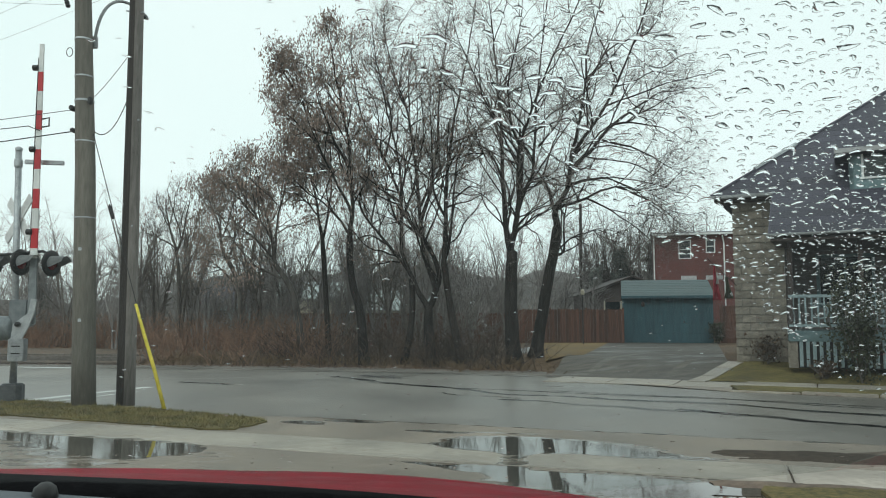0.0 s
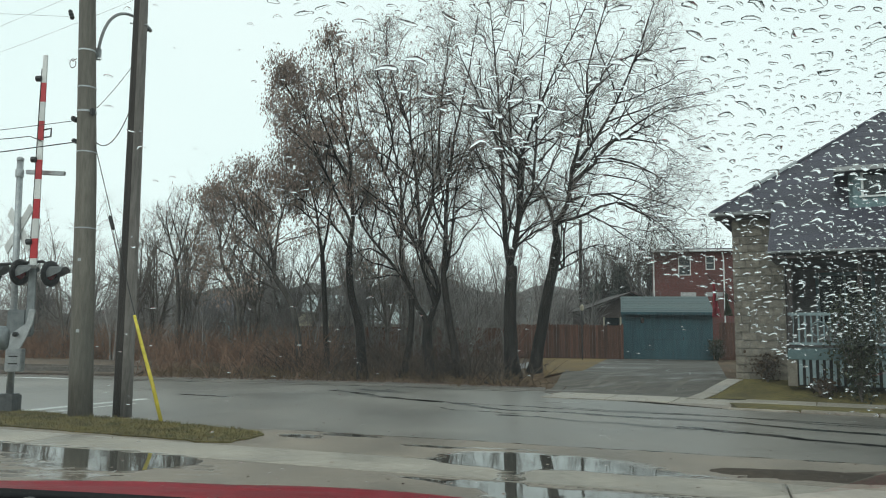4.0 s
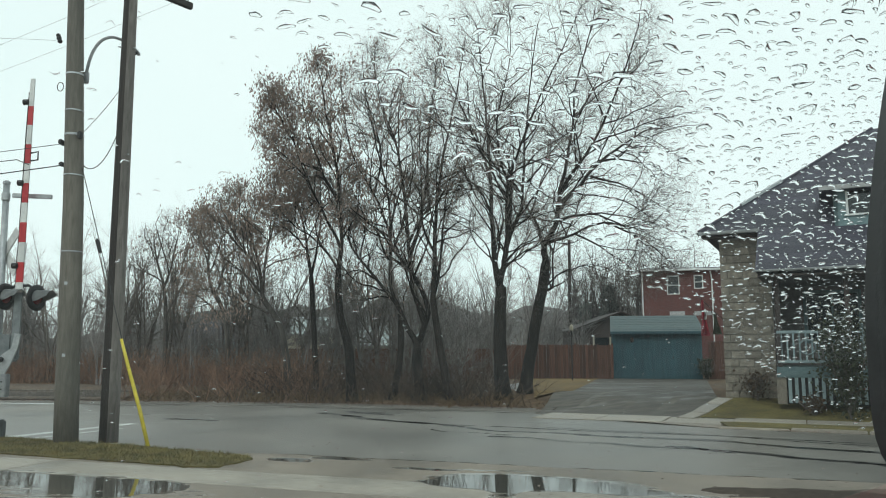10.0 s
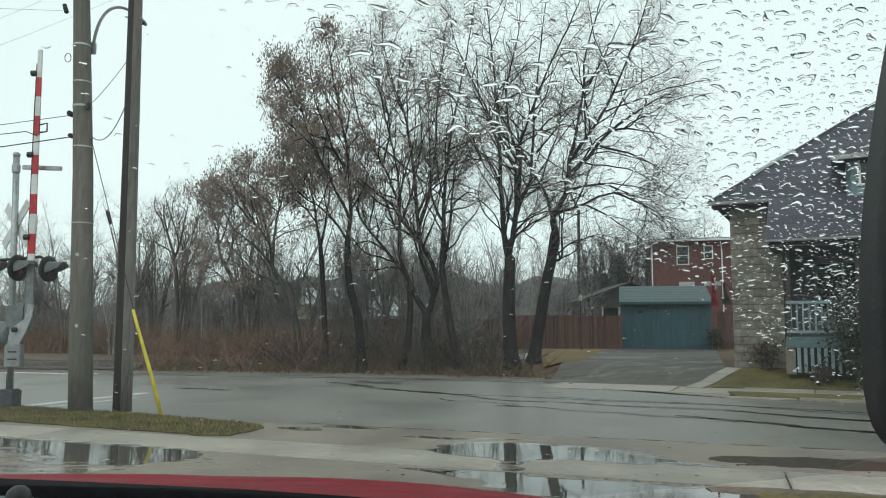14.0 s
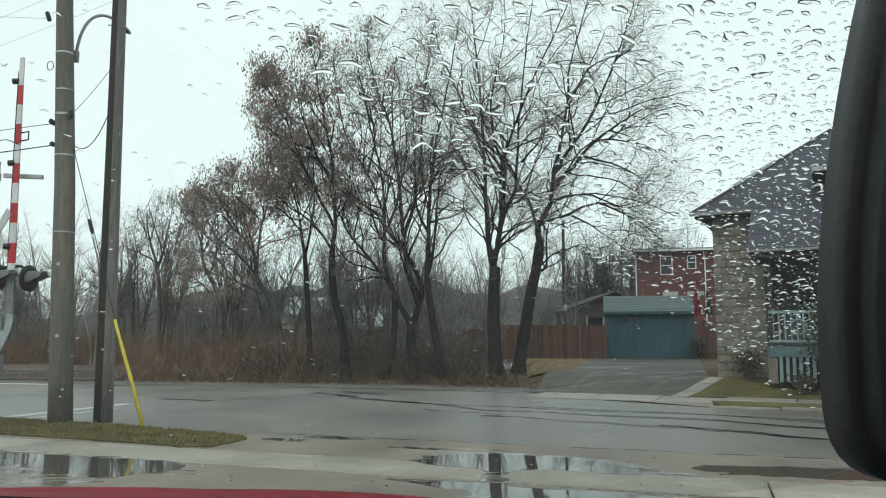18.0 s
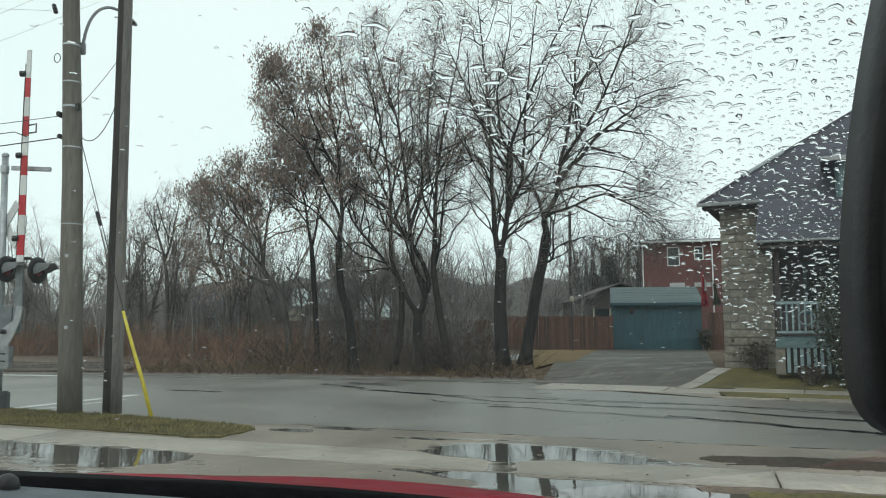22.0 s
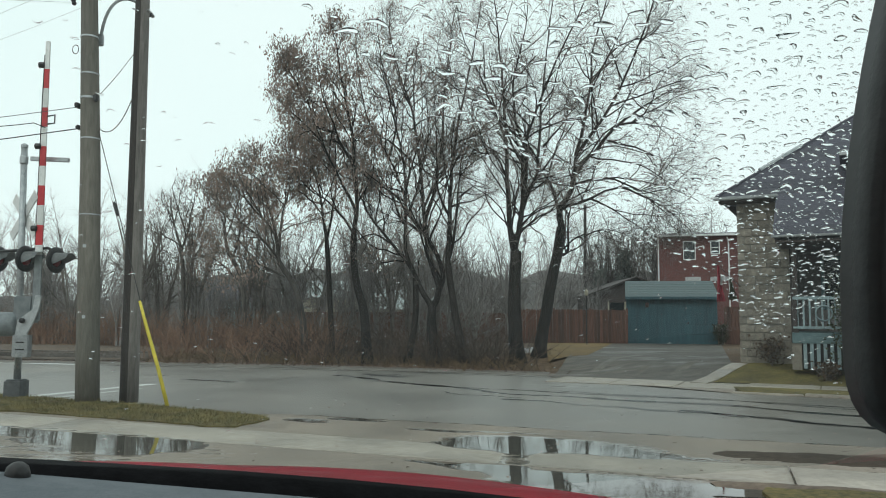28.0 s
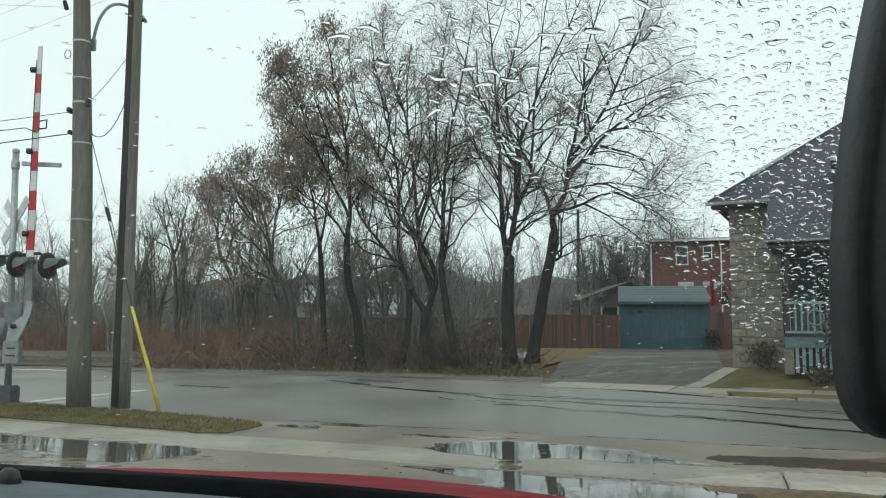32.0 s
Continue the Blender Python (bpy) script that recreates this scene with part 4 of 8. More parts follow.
def leaf_quads(centres, rng, size):
    n = len(centres)
    a = rng.normal(size=(n, 3))
    a /= np.linalg.norm(a, axis=1, keepdims=True)
    b = np.cross(a, rng.normal(size=(n, 3)))
    b /= np.linalg.norm(b, axis=1, keepdims=True)
    s = size * rng.uniform(0.6, 1.3, (n, 1))
    fold = np.cross(a, b) * s * 0.35
    v = np.stack([centres - a * s, centres + b * s * 0.6 + fold, centres + a * s, centres - b * s * 0.6 + fold], axis=1)
    return v.reshape(-1, 3), np.arange(n * 4).reshape(n, 4)


def inside(lines, start, env, deep):
    """Shortens strands about their starts until their ends lie within the crown's outline."""
    cx, cz, rx, rz = env
    for _ in range(4):
        e = lines[:, -1]
        q = ((e[:, 0] - cx) / rx) ** 2 + (e[:, 1] / deep) ** 2 + ((e[:, 2] - cz) / rz) ** 2
        k = np.where(q > 1.0, np.maximum(0.55, 1 / np.sqrt(np.maximum(q, 1.0))), 1.0)[:, None, None]
        lines = start[:, None] + (lines - start[:, None]) * k
    return lines


def hanging(centres, rng, size):
    """Clusters of dry leaves and winged seeds that hang from the twigs."""
    n = len(centres)
    s = size * rng.uniform(0.5, 1.35, (n, 1))
    down = np.concatenate([rng.normal(size=(n, 2)) * 0.35, -np.ones((n, 1))], axis=1) * s
    a = np.concatenate([rng.normal(size=(n, 2)), rng.normal(size=(n, 1)) * 0.3], axis=1)
    a *= s * 0.3 / (np.linalg.norm(a, axis=1, keepdims=True) + 1e-9)
    c = np.cross(a, down)
    c *= s * 0.18 / (np.linalg.norm(c, axis=1, keepdims=True) + 1e-9)
    v = np.stack([centres, centres + down * 0.6 + a + c, centres + down * 1.2, centres + down * 0.55 - a + c], axis=1)
    return v.reshape(-1, 3), np.arange(n * 4).reshape(n, 4)


def tree(x, y, limbs, label, leafy=0.0, seed=1, first=4.0, second=8, third=8, reach=2.4, twig=None, bark=None, name="tree", group="roadside trees", env=None):
    """A tree from its main stems: each has two radii and bends (aside, up); env: the crown's middle (aside, up) and half sizes."""
    rng = np.random.default_rng(seed)
    th = thing(name, pose(x, y, land(x, y) - 0.06), label, "tree", group)
    deep = max(env[2] * 0.9, 1.8)
    tops = {}
    mains, rads, runs = [], [], []
    for r0, r1, bends in limbs:
        ground = bends[0][1] < 0.2
        # a limb leaves its parent at the depth that the parent has there
        y0 = 0.0
        if tops:
            near = min(tops, key=lambda p: (p[0] - bends[0][0]) ** 2 + (p[1] - bends[0][1]) ** 2)
            y0 = tops[near]
        n = len(bends) - 1
        drift = 0.0 if ground else rng.uniform(-0.75, 0.75) * deep * min(1.0, (bends[-1][1] - bends[0][1]) / 6 + 0.3)
        pts = np.array([(bx, y0 + drift * (j / n) ** 1.2, bz) for j, (bx, bz) in enumerate(bends)])
        k = 4 * n + 1
        q, r = smooth_limb(pts, r0 * (0.86 if ground else 0.74), r1 * (0.86 if ground else 0.55), rng, k)
        wave = np.cumsum(rng.normal(size=q.shape) * 0.022, axis=0)
        q = q + (wave - np.linspace(0, 1, k)[:, None] * wave[-1]) * (0.4 if ground else 1.0)
        if ground:
            r = 0.84 * (r0 + (r1 - r0) * np.linspace(0, 1, k))
            r = r * (1 + 0.4 * np.exp(-np.maximum(q[:, 2], 0) / 0.3))
        for p in q:
            tops[(p[0], p[2])] = p[1]
        mains.append(q)
        rads.append(r)
        runs.append(float(np.linalg.norm(np.diff(q, axis=0), axis=1).sum()))
    ob = new("trunk", mesh_arrays("trunk", *strands(mains[0][None], rads[0][None], 12), bark or M["bark"]))
    ob.parent = th
    for q, r in zip(mains[1:], rads[1:]):
        ob = new("limb", mesh_arrays("limb", *strands(q[None], r[None], 8), bark or M["bark"]))
        ob.parent = th
    b1s, r1s, b4s, r4s = [], [], [], []
    for q, r, run in zip(mains[1:], rads[1:], runs[1:]):
        b, rr = sprout(q[None], r[None], max(4, int(run * first * 0.55)), rng, 0.14, reach * 1.5, 0.8, 9, 0.05, 0.032, 0.2)
        b1s.append(inside(b, b[:, 0], env, deep))
        r1s.append(rr)
        b, rr = sprout(q[None], r[None], int(run * 2.2), rng, 0.15, reach * 0.55, 0.9, 4, 0.05, 0.01, 0.25)
        b4s.append(b)
        r4s.append(rr)
    b1, r1 = np.concatenate(b1s), np.concatenate(r1s)
    b4, r4 = np.concatenate(b4s), np.concatenate(r4s)
    b2, r2 = sprout(b1, r1, second, rng, 0.2, reach * 0.62, 0.85, 5, 0.03, 0.0105, 0.24)
    b2 = inside(b2, b2[:, 0], tuple(v * (1.06 if i > 1 else 1.0) for i, v in enumerate(env)), deep)
    b3, r3 = sprout(np.concatenate([b2[:, [0, 1, 2, 4]], b4]), np.concatenate([r2[:, [0, 1, 2, 4]], r4]), third, rng, 0.15, reach * 0.3, 0.85, 3, -0.01, 0.0043, 0.3)
    ob = new("branches", mesh_arrays("branches", *strands(b1, r1, 5), bark or M["bark"]))
    ob.parent = th
    ob["kind"] = "stuff"
    crown = joined([strands(b2, r2, 3), strands(b3, r3, 3), strands(b4, r4, 3)])
    ob = new("crown", mesh_arrays("crown", *crown, twig or M["twig"]))
    ob.parent = th
    ob["kind"] = "stuff"
    if leafy:
        tips = np.concatenate([b3[:, 1:].reshape(-1, 3), b2[:, 2:].reshape(-1, 3)])
        # the clusters sit in loose groups
        patch = np.sin(tips[:, 0] * 2.3 + seed) + np.sin(tips[:, 1] * 2.7) + np.sin(tips[:, 2] * 3.1 + 1.7 * seed)
        pick = tips[rng.random(len(tips)) < 0.95 * leafy * np.clip(1 + 0.25 * patch, 0.1, 2)]
        pick = pick + rng.normal(size=pick.shape) * 0.04
        ob = new("leaves", mesh_arrays("leaves", *hanging(pick, rng, 0.085), M["dead_leaf"]))
        ob.parent = th
        ob["kind"] = "stuff"
        ob["label"] = "hanging dry brown seed clusters"
    return th


tree(2.42, 26.3, [
    (0.29, 0.22, [(-0.01, 0.0), (-0.11, 1.64), (-0.12, 2.8), (-0.05, 3.81)]),
    (0.17, 0.03, [(-0.05, 3.81), (-0.24, 4.46), (-0.32, 6.49), (-0.35, 8.46), (-0.45, 10.36), (-0.6, 12.42), (-0.79, 14.09)]),
    (0.17, 0.03, [(-0.05, 3.81), (0.13, 4.46), (0.29, 5.48), (0.79, 6.37), (0.92, 7.53), (0.98, 9.14), (1.14, 10.98), (1.42, 13.46)]),
    (0.12, 0.025, [(0.25, 5.34), (0.23, 6.53), (0.35, 7.27), (0.82, 8.74), (1.74, 11.08), (2.43, 12.63), (2.91, 13.88)]),
    (0.1, 0.02, [(0.26, 5.74), (0.25, 7.27), (-0.09, 8.33), (-0.22, 9.75), (0.23, 11.59), (0.39, 13.67)]),
    (0.06, 0.015, [(-0.32, 6.49), (-0.75, 7.19), (-1.24, 7.29), (-1.83, 7.09), (-2.27, 6.89)]),
    (0.07, 0.018, [(-0.35, 7.93), (-0.78, 8.94), (-1.37, 9.96), (-1.89, 10.98), (-2.12, 12.01)]),
    (0.06, 0.015, [(0.92, 7.53), (1.52, 8.23), (2.23, 9.14), (3.04, 10.16)]),
    (0.05, 0.012, [(0.13, 4.46), (0.64, 4.91), (1.09, 5.05)]),
], "tall bare maple with a forked trunk at the driveway", 0.0, 3, first=4.3, second=9, third=7, reach=2.5, env=(-0.05, 9.24, 3.59, 5.85))
tree(3.26, 27.2, [
    (0.26, 0.2, [(-0.01, 0.0), (0.18, 1.12), (0.44, 2.61), (0.66, 3.62), (0.83, 4.63)]),
    (0.17, 0.03, [(0.83, 4.63), (0.8, 5.2), (1.24, 6.26), (1.4, 7.21), (1.68, 8.29), (1.97, 9.92), (2.06, 11.29), (2.57, 13.09), (2.88, 14.38)]),
    (0.13, 0.025, [(1.31, 6.67), (2.05, 7.48), (3.01, 8.56), (4.1, 9.5), (5.3, 10.19), (6.09, 10.42)]),
    (0.09, 0.018, [(0.86, 5.3), (1.9, 5.67), (2.96, 6.08), (4.01, 5.87), (5.02, 5.38)]),
    (0.08, 0.016, [(1.12, 6.16), (2.44, 6.4), (3.48, 6.05), (4.52, 5.24), (4.91, 4.83)]),
    (0.1, 0.02, [(0.8, 5.03), (0.45, 6.26), (-0.07, 7.06), (-0.41, 8.02), (-0.29, 9.27)]),
    (0.1, 0.02, [(1.4, 7.21), (2.36, 8.54), (3.21, 10.32), (3.77, 12.23), (3.9, 13.51)]),
    (0.07, 0.015, [(3.01, 8.56), (3.79, 8.53), (4.8, 8.33), (5.7, 7.81)]),
    (0.07, 0.015, [(2.55, 7.91), (3.56, 7.6), (4.56, 7.08), (5.46, 6.57)]),
    (0.09, 0.02, [(0.66, 3.62), (1.0, 3.72), (1.11, 4.73), (1.37, 5.75), (1.71, 6.77)]),
    (0.06, 0.015, [(1.97, 9.92), (2.82, 11.16), (3.86, 11.59), (4.9, 11.8)]),
    (0.05, 0.012, [(0.66, 3.62), (1.27, 4.22), (2.08, 4.42), (2.67, 4.12)]),
    (0.06, 0.014, [(2.96, 6.08), (4.02, 5.65), (5.01, 4.93), (5.6, 4.22)]),
    (0.055, 0.013, [(1.9, 5.67), (2.9, 5.14), (3.79, 4.53), (4.28, 4.02)]),
], "leaning bare maple with a wide drooping crown", 0.0, 4, first=4.3, second=9, third=7, reach=2.4, env=(2.52, 8.39, 3.99, 5.73))
tree(-0.44, 26.8, [
    (0.25, 0.17, [(0.0, 0.0), (-0.06, 1.13), (-0.06, 1.97)]),
    (0.15, 0.022, [(-0.06, 1.97), (-0.42, 2.72), (-0.8, 3.49), (-1.55, 4.25), (-2.34, 5.27), (-2.76, 6.1), (-3.47, 6.91), (-4.08, 7.31)]),
    (0.17, 0.028, [(-0.06, 1.97), (0.18, 2.5), (0.33, 3.29), (-0.28, 4.51), (-0.92, 5.41), (-1.19, 6.32), (-1.71, 7.35), (-2.49, 8.81), (-2.91, 10.52), (-3.09, 11.86)]),
    (0.14, 0.025, [(0.18, 2.6), (-0.28, 3.99), (-0.43, 5.53), (-0.69, 7.88), (-0.94, 9.2), (-1.35, 10.52), (-1.71, 12.07), (-1.82, 13.13)]),
    (0.11, 0.022, [(-0.36, 4.89), (0.03, 6.3), (0.17, 7.92), (0.33, 9.77), (0.53, 11.65), (0.74, 13.12)]),
    (0.07, 0.015, [(-0.92, 5.41), (-0.57, 6.5), (-0.23, 7.92), (-0.32, 9.57)]),
    (0.07, 0.015, [(-0.43, 5.53), (0.23, 6.7), (0.73, 7.51), (1.34, 7.92)]),
    (0.06, 0.014, [(-1.71, 7.35), (-1.48, 8.95), (-1.94, 10.4), (-2.21, 11.65)]),
    (0.06, 0.014, [(-1.55, 4.25), (-2.05, 4.49), (-2.64, 4.39), (-3.24, 4.09)]),
    (0.05, 0.012, [(-0.28, 4.51), (-0.96, 4.93), (-1.66, 4.89), (-2.25, 4.69)]),
], "bare tree with several dark stems", 0.12, 5, first=4.8, third=8, reach=2.1, env=(-0.98, 8.23, 2.51, 5.33))
tree(-1.37, 27.0, [
    (0.14, 0.12, [(0.0, 0.0), (0.25, 1.48), (0.27, 3.01)]),
    (0.11, 0.02, [(0.27, 3.01), (-0.13, 4.03), (-0.1, 5.98), (-0.19, 7.29), (-0.57, 9.02), (-1.03, 10.9), (-1.2, 12.38)]),
    (0.06, 0.014, [(-0.12, 4.93), (-0.55, 5.94), (-0.99, 6.76), (-1.37, 7.99)]),
    (0.06, 0.014, [(-0.14, 5.98), (0.21, 7.17), (0.49, 8.61), (0.4, 10.69)]),
], "slender dark tree beside the clump", 0.3, 6, first=3.4, reach=1.7, env=(-0.36, 8.61, 1.79, 4.74))
tree(0.66, 26.6, [
    (0.17, 0.13, [(-0.0, 0.0), (-0.39, 1.85), (-0.62, 3.45)]),
    (0.13, 0.022, [(-0.62, 3.45), (-0.56, 5.04), (-0.54, 6.84), (-0.3, 8.66), (0.08, 10.51), (0.41, 12.38), (0.56, 13.43)]),
    (0.09, 0.018, [(-0.62, 3.45), (-0.43, 4.24), (-0.25, 5.83), (-0.1, 7.44), (0.44, 9.07), (0.69, 10.92)]),
    (0.06, 0.014, [(-0.56, 5.04), (-0.96, 6.03), (-1.06, 7.65), (-1.2, 9.48), (-1.37, 11.13)]),
    (0.05, 0.012, [(-0.25, 5.83), (0.27, 6.23), (0.75, 6.13)]),
], "bare dark tree leaning beside the clump", 0.0, 7, first=3.6, reach=1.7, env=(-0.26, 9.07, 1.56, 4.88))
tree(-2.77, 27.2, [
    (0.21, 0.13, [(0.04, 0.0), (-0.13, 1.78), (-0.46, 3.06), (-0.56, 4.61)]),
    (0.12, 0.025, [(-0.56, 4.61), (-0.43, 6.06), (-0.6, 8.03), (-1.01, 9.77), (-1.25, 11.22), (-1.37, 12.07)]),
    (0.08, 0.018, [(-0.49, 5.4), (-1.09, 6.63), (-1.72, 7.87), (-2.25, 9.33), (-2.38, 10.8)]),
    (0.08, 0.018, [(-0.55, 7.04), (-1.21, 8.28), (-1.64, 9.75), (-1.87, 11.22)]),
    (0.07, 0.016, [(-0.56, 4.61), (-1.28, 5.61), (-2.1, 6.22), (-2.82, 7.04), (-3.15, 8.28)]),
    (0.05, 0.012, [(-1.72, 7.87), (-2.55, 8.7), (-3.17, 9.33), (-3.38, 9.54)]),
    (0.05, 0.012, [(-0.45, 5.61), (0.03, 6.63), (0.12, 7.87)]),
    (0.05, 0.012, [(-2.25, 9.33), (-2.88, 10.38), (-3.1, 11.01)]),
], "dark tree still hung with brown seed clusters", 0.9, 8, first=5.0, second=8, third=8, reach=1.8, env=(-1.71, 8.87, 1.70, 3.40))
tree(-4.20, 28.5, [
    (0.13, 0.1, [(0.0, 0.0), (-0.15, 2.49), (-0.3, 4.38)]),
    (0.09, 0.018, [(-0.3, 4.38), (-0.58, 6.09), (-1.03, 7.6), (-1.48, 8.9)]),
    (0.07, 0.016, [(-0.3, 4.38), (0.06, 6.09), (0.07, 7.81), (-0.2, 9.34)]),
    (0.05, 0.012, [(-0.46, 5.34), (-1.22, 6.09), (-1.86, 6.2), (-2.5, 6.52)]),
], "slim tree with hanging brown seed clusters", 0.85, 9, first=5.4, second=9, third=9, reach=1.7, env=(-0.91, 6.95, 1.89, 2.78))
tree(-5.24, 28.6, [
    (0.16, 0.12, [(0.1, 0.0), (-0.34, 2.4), (-1.04, 3.56)]),
    (0.11, 0.02, [(-1.04, 3.56), (-1.23, 4.62), (-1.64, 5.9), (-1.81, 6.98), (-1.98, 7.52)]),
    (0.09, 0.018, [(-1.04, 3.56), (-0.92, 5.05), (-0.63, 6.33), (-0.43, 7.2)]),
    (0.08, 0.015, [(-0.67, 2.92), (-1.43, 4.19), (-2.41, 5.05), (-3.06, 5.47)]),
    (0.06, 0.014, [(-1.23, 4.62), (-2.1, 5.69), (-2.76, 6.33), (-3.09, 6.77)]),
    (0.06, 0.014, [(-0.78, 3.03), (-1.84, 3.56), (-2.8, 3.77), (-3.54, 3.88)]),
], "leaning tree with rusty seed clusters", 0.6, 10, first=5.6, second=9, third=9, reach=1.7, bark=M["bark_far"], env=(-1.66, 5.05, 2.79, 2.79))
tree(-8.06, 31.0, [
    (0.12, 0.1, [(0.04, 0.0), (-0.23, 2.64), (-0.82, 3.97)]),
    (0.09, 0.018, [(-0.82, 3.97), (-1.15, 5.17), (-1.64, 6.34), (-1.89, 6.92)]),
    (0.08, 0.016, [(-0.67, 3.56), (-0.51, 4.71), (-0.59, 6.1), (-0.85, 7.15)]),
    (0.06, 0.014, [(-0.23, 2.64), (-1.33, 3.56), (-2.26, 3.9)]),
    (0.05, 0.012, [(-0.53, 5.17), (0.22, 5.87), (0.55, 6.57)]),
], "small tree with some hanging brown clusters", 0.6, 11, first=5.4, second=9, third=8, reach=1.7, bark=M["bark_far"], twig=M["twig_haze"], env=(-1.15, 5.17, 1.98, 2.18))
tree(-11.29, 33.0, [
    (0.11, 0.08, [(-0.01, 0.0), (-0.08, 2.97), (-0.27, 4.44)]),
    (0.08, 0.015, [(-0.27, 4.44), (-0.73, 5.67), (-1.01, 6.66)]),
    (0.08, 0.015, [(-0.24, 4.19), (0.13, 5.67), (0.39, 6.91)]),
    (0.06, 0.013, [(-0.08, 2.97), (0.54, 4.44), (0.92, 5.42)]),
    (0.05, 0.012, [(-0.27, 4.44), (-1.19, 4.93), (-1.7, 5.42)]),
], "small bare tree among the brush", 0.15, 12, first=4.4, reach=1.6, bark=M["bark_far"], twig=M["twig_haze"], env=(-0.15, 5.18, 1.60, 2.19))


def woods(name, centres, label, rng, tall, material, group="", stems=3, reach=2.0, n1=7, n2=7):
    """A stand of far bare trees, too many to count."""
    lines, rads = [], []
    for x, y in centres:
        for _ in range(stems):
            h = tall * rng.uniform(0.65, 1.1)
            lean = rng.uniform(-0.26, 0.26, 2)
            z0 = land(x, y)
            k = np.linspace(0, 1, 7)
            bow = np.cumsum(rng.normal(size=7)) * 0.018 * h * k
            lines.append(np.stack([x + lean[0] * h * k ** 1.4 + bow + rng.normal() * 0.1, y + lean[1] * h * k ** 1.4, z0 + h * k], axis=1))
            rads.append(np.linspace(0.0125 * tall, 0.01, 7) * rng.uniform(0.5, 1.2))
    lines, rads = np.array(lines), np.array(rads)
    b1, r1 = sprout(lines, rads, n1, rng, 0.25, reach, 0.7, 5, 0.09, 0.04)
    b2, r2 = sprout(b1, r1, n2, rng, 0.15, reach * 0.55, 0.65, 3, 0.06, 0.02)
    data = joined([strands(lines, rads, 5), strands(b1, r1, 3), strands(b2, r2, 3)])
    return tagged(new(name, mesh_arrays(name, *data, material)), label, "trees", kind="stuff"), b2


wr = np.random.default_rng(77)
# no air haze is rendered; the pale twig colour stands for it
woods("far_woods", [(x + wr.uniform(-2, 2), 62 + wr.uniform(-6, 14) - 0.12 * x) for x in np.arange(-70, 50, 1.5)], "hazy grey bare woods on the skyline", wr, 6.6, M["twig_haze"], stems=2, reach=2.4, n1=9, n2=8)
woods("far_scrub", [(x + wr.uniform(-2, 2), 52 + wr.uniform(-4, 4) - 0.12 * x) for x in np.arange(-60, 14, 1.3)], "dense grey-brown scrub before the far woods", wr, 4.2, M["twig_haze"], stems=3, reach=1.6, n1=8, n2=8)
woods("thicket", [(x + wr.uniform(-1, 1), 37 + wr.uniform(-3, 4) - 0.14 * x) for x in np.arange(-34, 2.5, 1.3)], "thicket of bare grey saplings behind the brush", wr, 6.2, M["twig_haze"], stems=3, reach=2.1, n1=9, n2=9)
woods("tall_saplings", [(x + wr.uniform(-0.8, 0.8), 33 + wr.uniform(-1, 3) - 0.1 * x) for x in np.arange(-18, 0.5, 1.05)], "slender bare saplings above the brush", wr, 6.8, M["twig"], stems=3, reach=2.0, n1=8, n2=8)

woods("understorey", [(x + wr.uniform(-0.6, 0.6), 30.5 + wr.uniform(-0.5, 5) - 0.12 * x) for x in np.arange(-20, 2.2, 0.8)], "tangled grey-brown understorey below the trees", wr, 3.7, M["twig_haze"], stems=3, reach=1.5, n1=8, n2=8)
woods("ridge_woods", [(x + wr.uniform(-1, 1), 84 + wr.uniform(-3, 5)) for x in np.arange(-75, 50, 2.4)], "hazy bare trees along the far rise", wr, 9.5, M["twig_haze"], stems=2, reach=2.8, n1=9, n2=8)
woods("behind_woods", [(x + wr.uniform(-0.8, 0.8), 47 + wr.uniform(-2, 6)) for x in np.arange(-5, 9, 0.8)], "slender bare trees beyond the fence", wr, 7.2, M["twig_haze"], stems=2, reach=2.3, n1=10, n2=9)
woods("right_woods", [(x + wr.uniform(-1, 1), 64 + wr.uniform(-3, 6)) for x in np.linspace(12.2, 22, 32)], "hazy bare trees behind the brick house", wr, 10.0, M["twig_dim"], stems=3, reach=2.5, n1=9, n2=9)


def brush(name, spots, label, rng, tall, material, stems=26, spread=0.55):
    """Dense upright stems with side twigs, too many to count."""
    base = np.repeat(np.array([(x, y, land(x, y)) for x, y in spots]), stems, axis=0)
    n = len(base)
    base[:, :2] += rng.normal(size=(n, 2)) * 0.45
    h = tall * rng.uniform(0.35, 1.15, n)
    lean = rng.normal(size=(n, 2)) * spread
    k = np.linspace(0, 1, 5)[None, :, None]
    top = np.concatenate([lean * h[:, None] * 0.5, h[:, None]], axis=1)[:, None]
    lines = base[:, None] + top * k
    lines[:, :, :2] += (k ** 2 * lean[:, None] * h[:, None, None] * 0.25) + rng.normal(size=(n, 5, 2)) * 0.03
    rads = np.linspace(0.011, 0.004, 5)[None] * rng.uniform(0.7, 1.5, n)[:, None]
    b1, r1 = sprout(lines, rads, 4, rng, 0.2, tall * 0.38, 0.6, 4, 0.06, 0.007)
    data = joined([strands(lines, rads, 3), strands(b1, r1, 3)])
    return tagged(new(name, mesh_arrays(name, *data, material)), label, "bushes", kind="stuff")


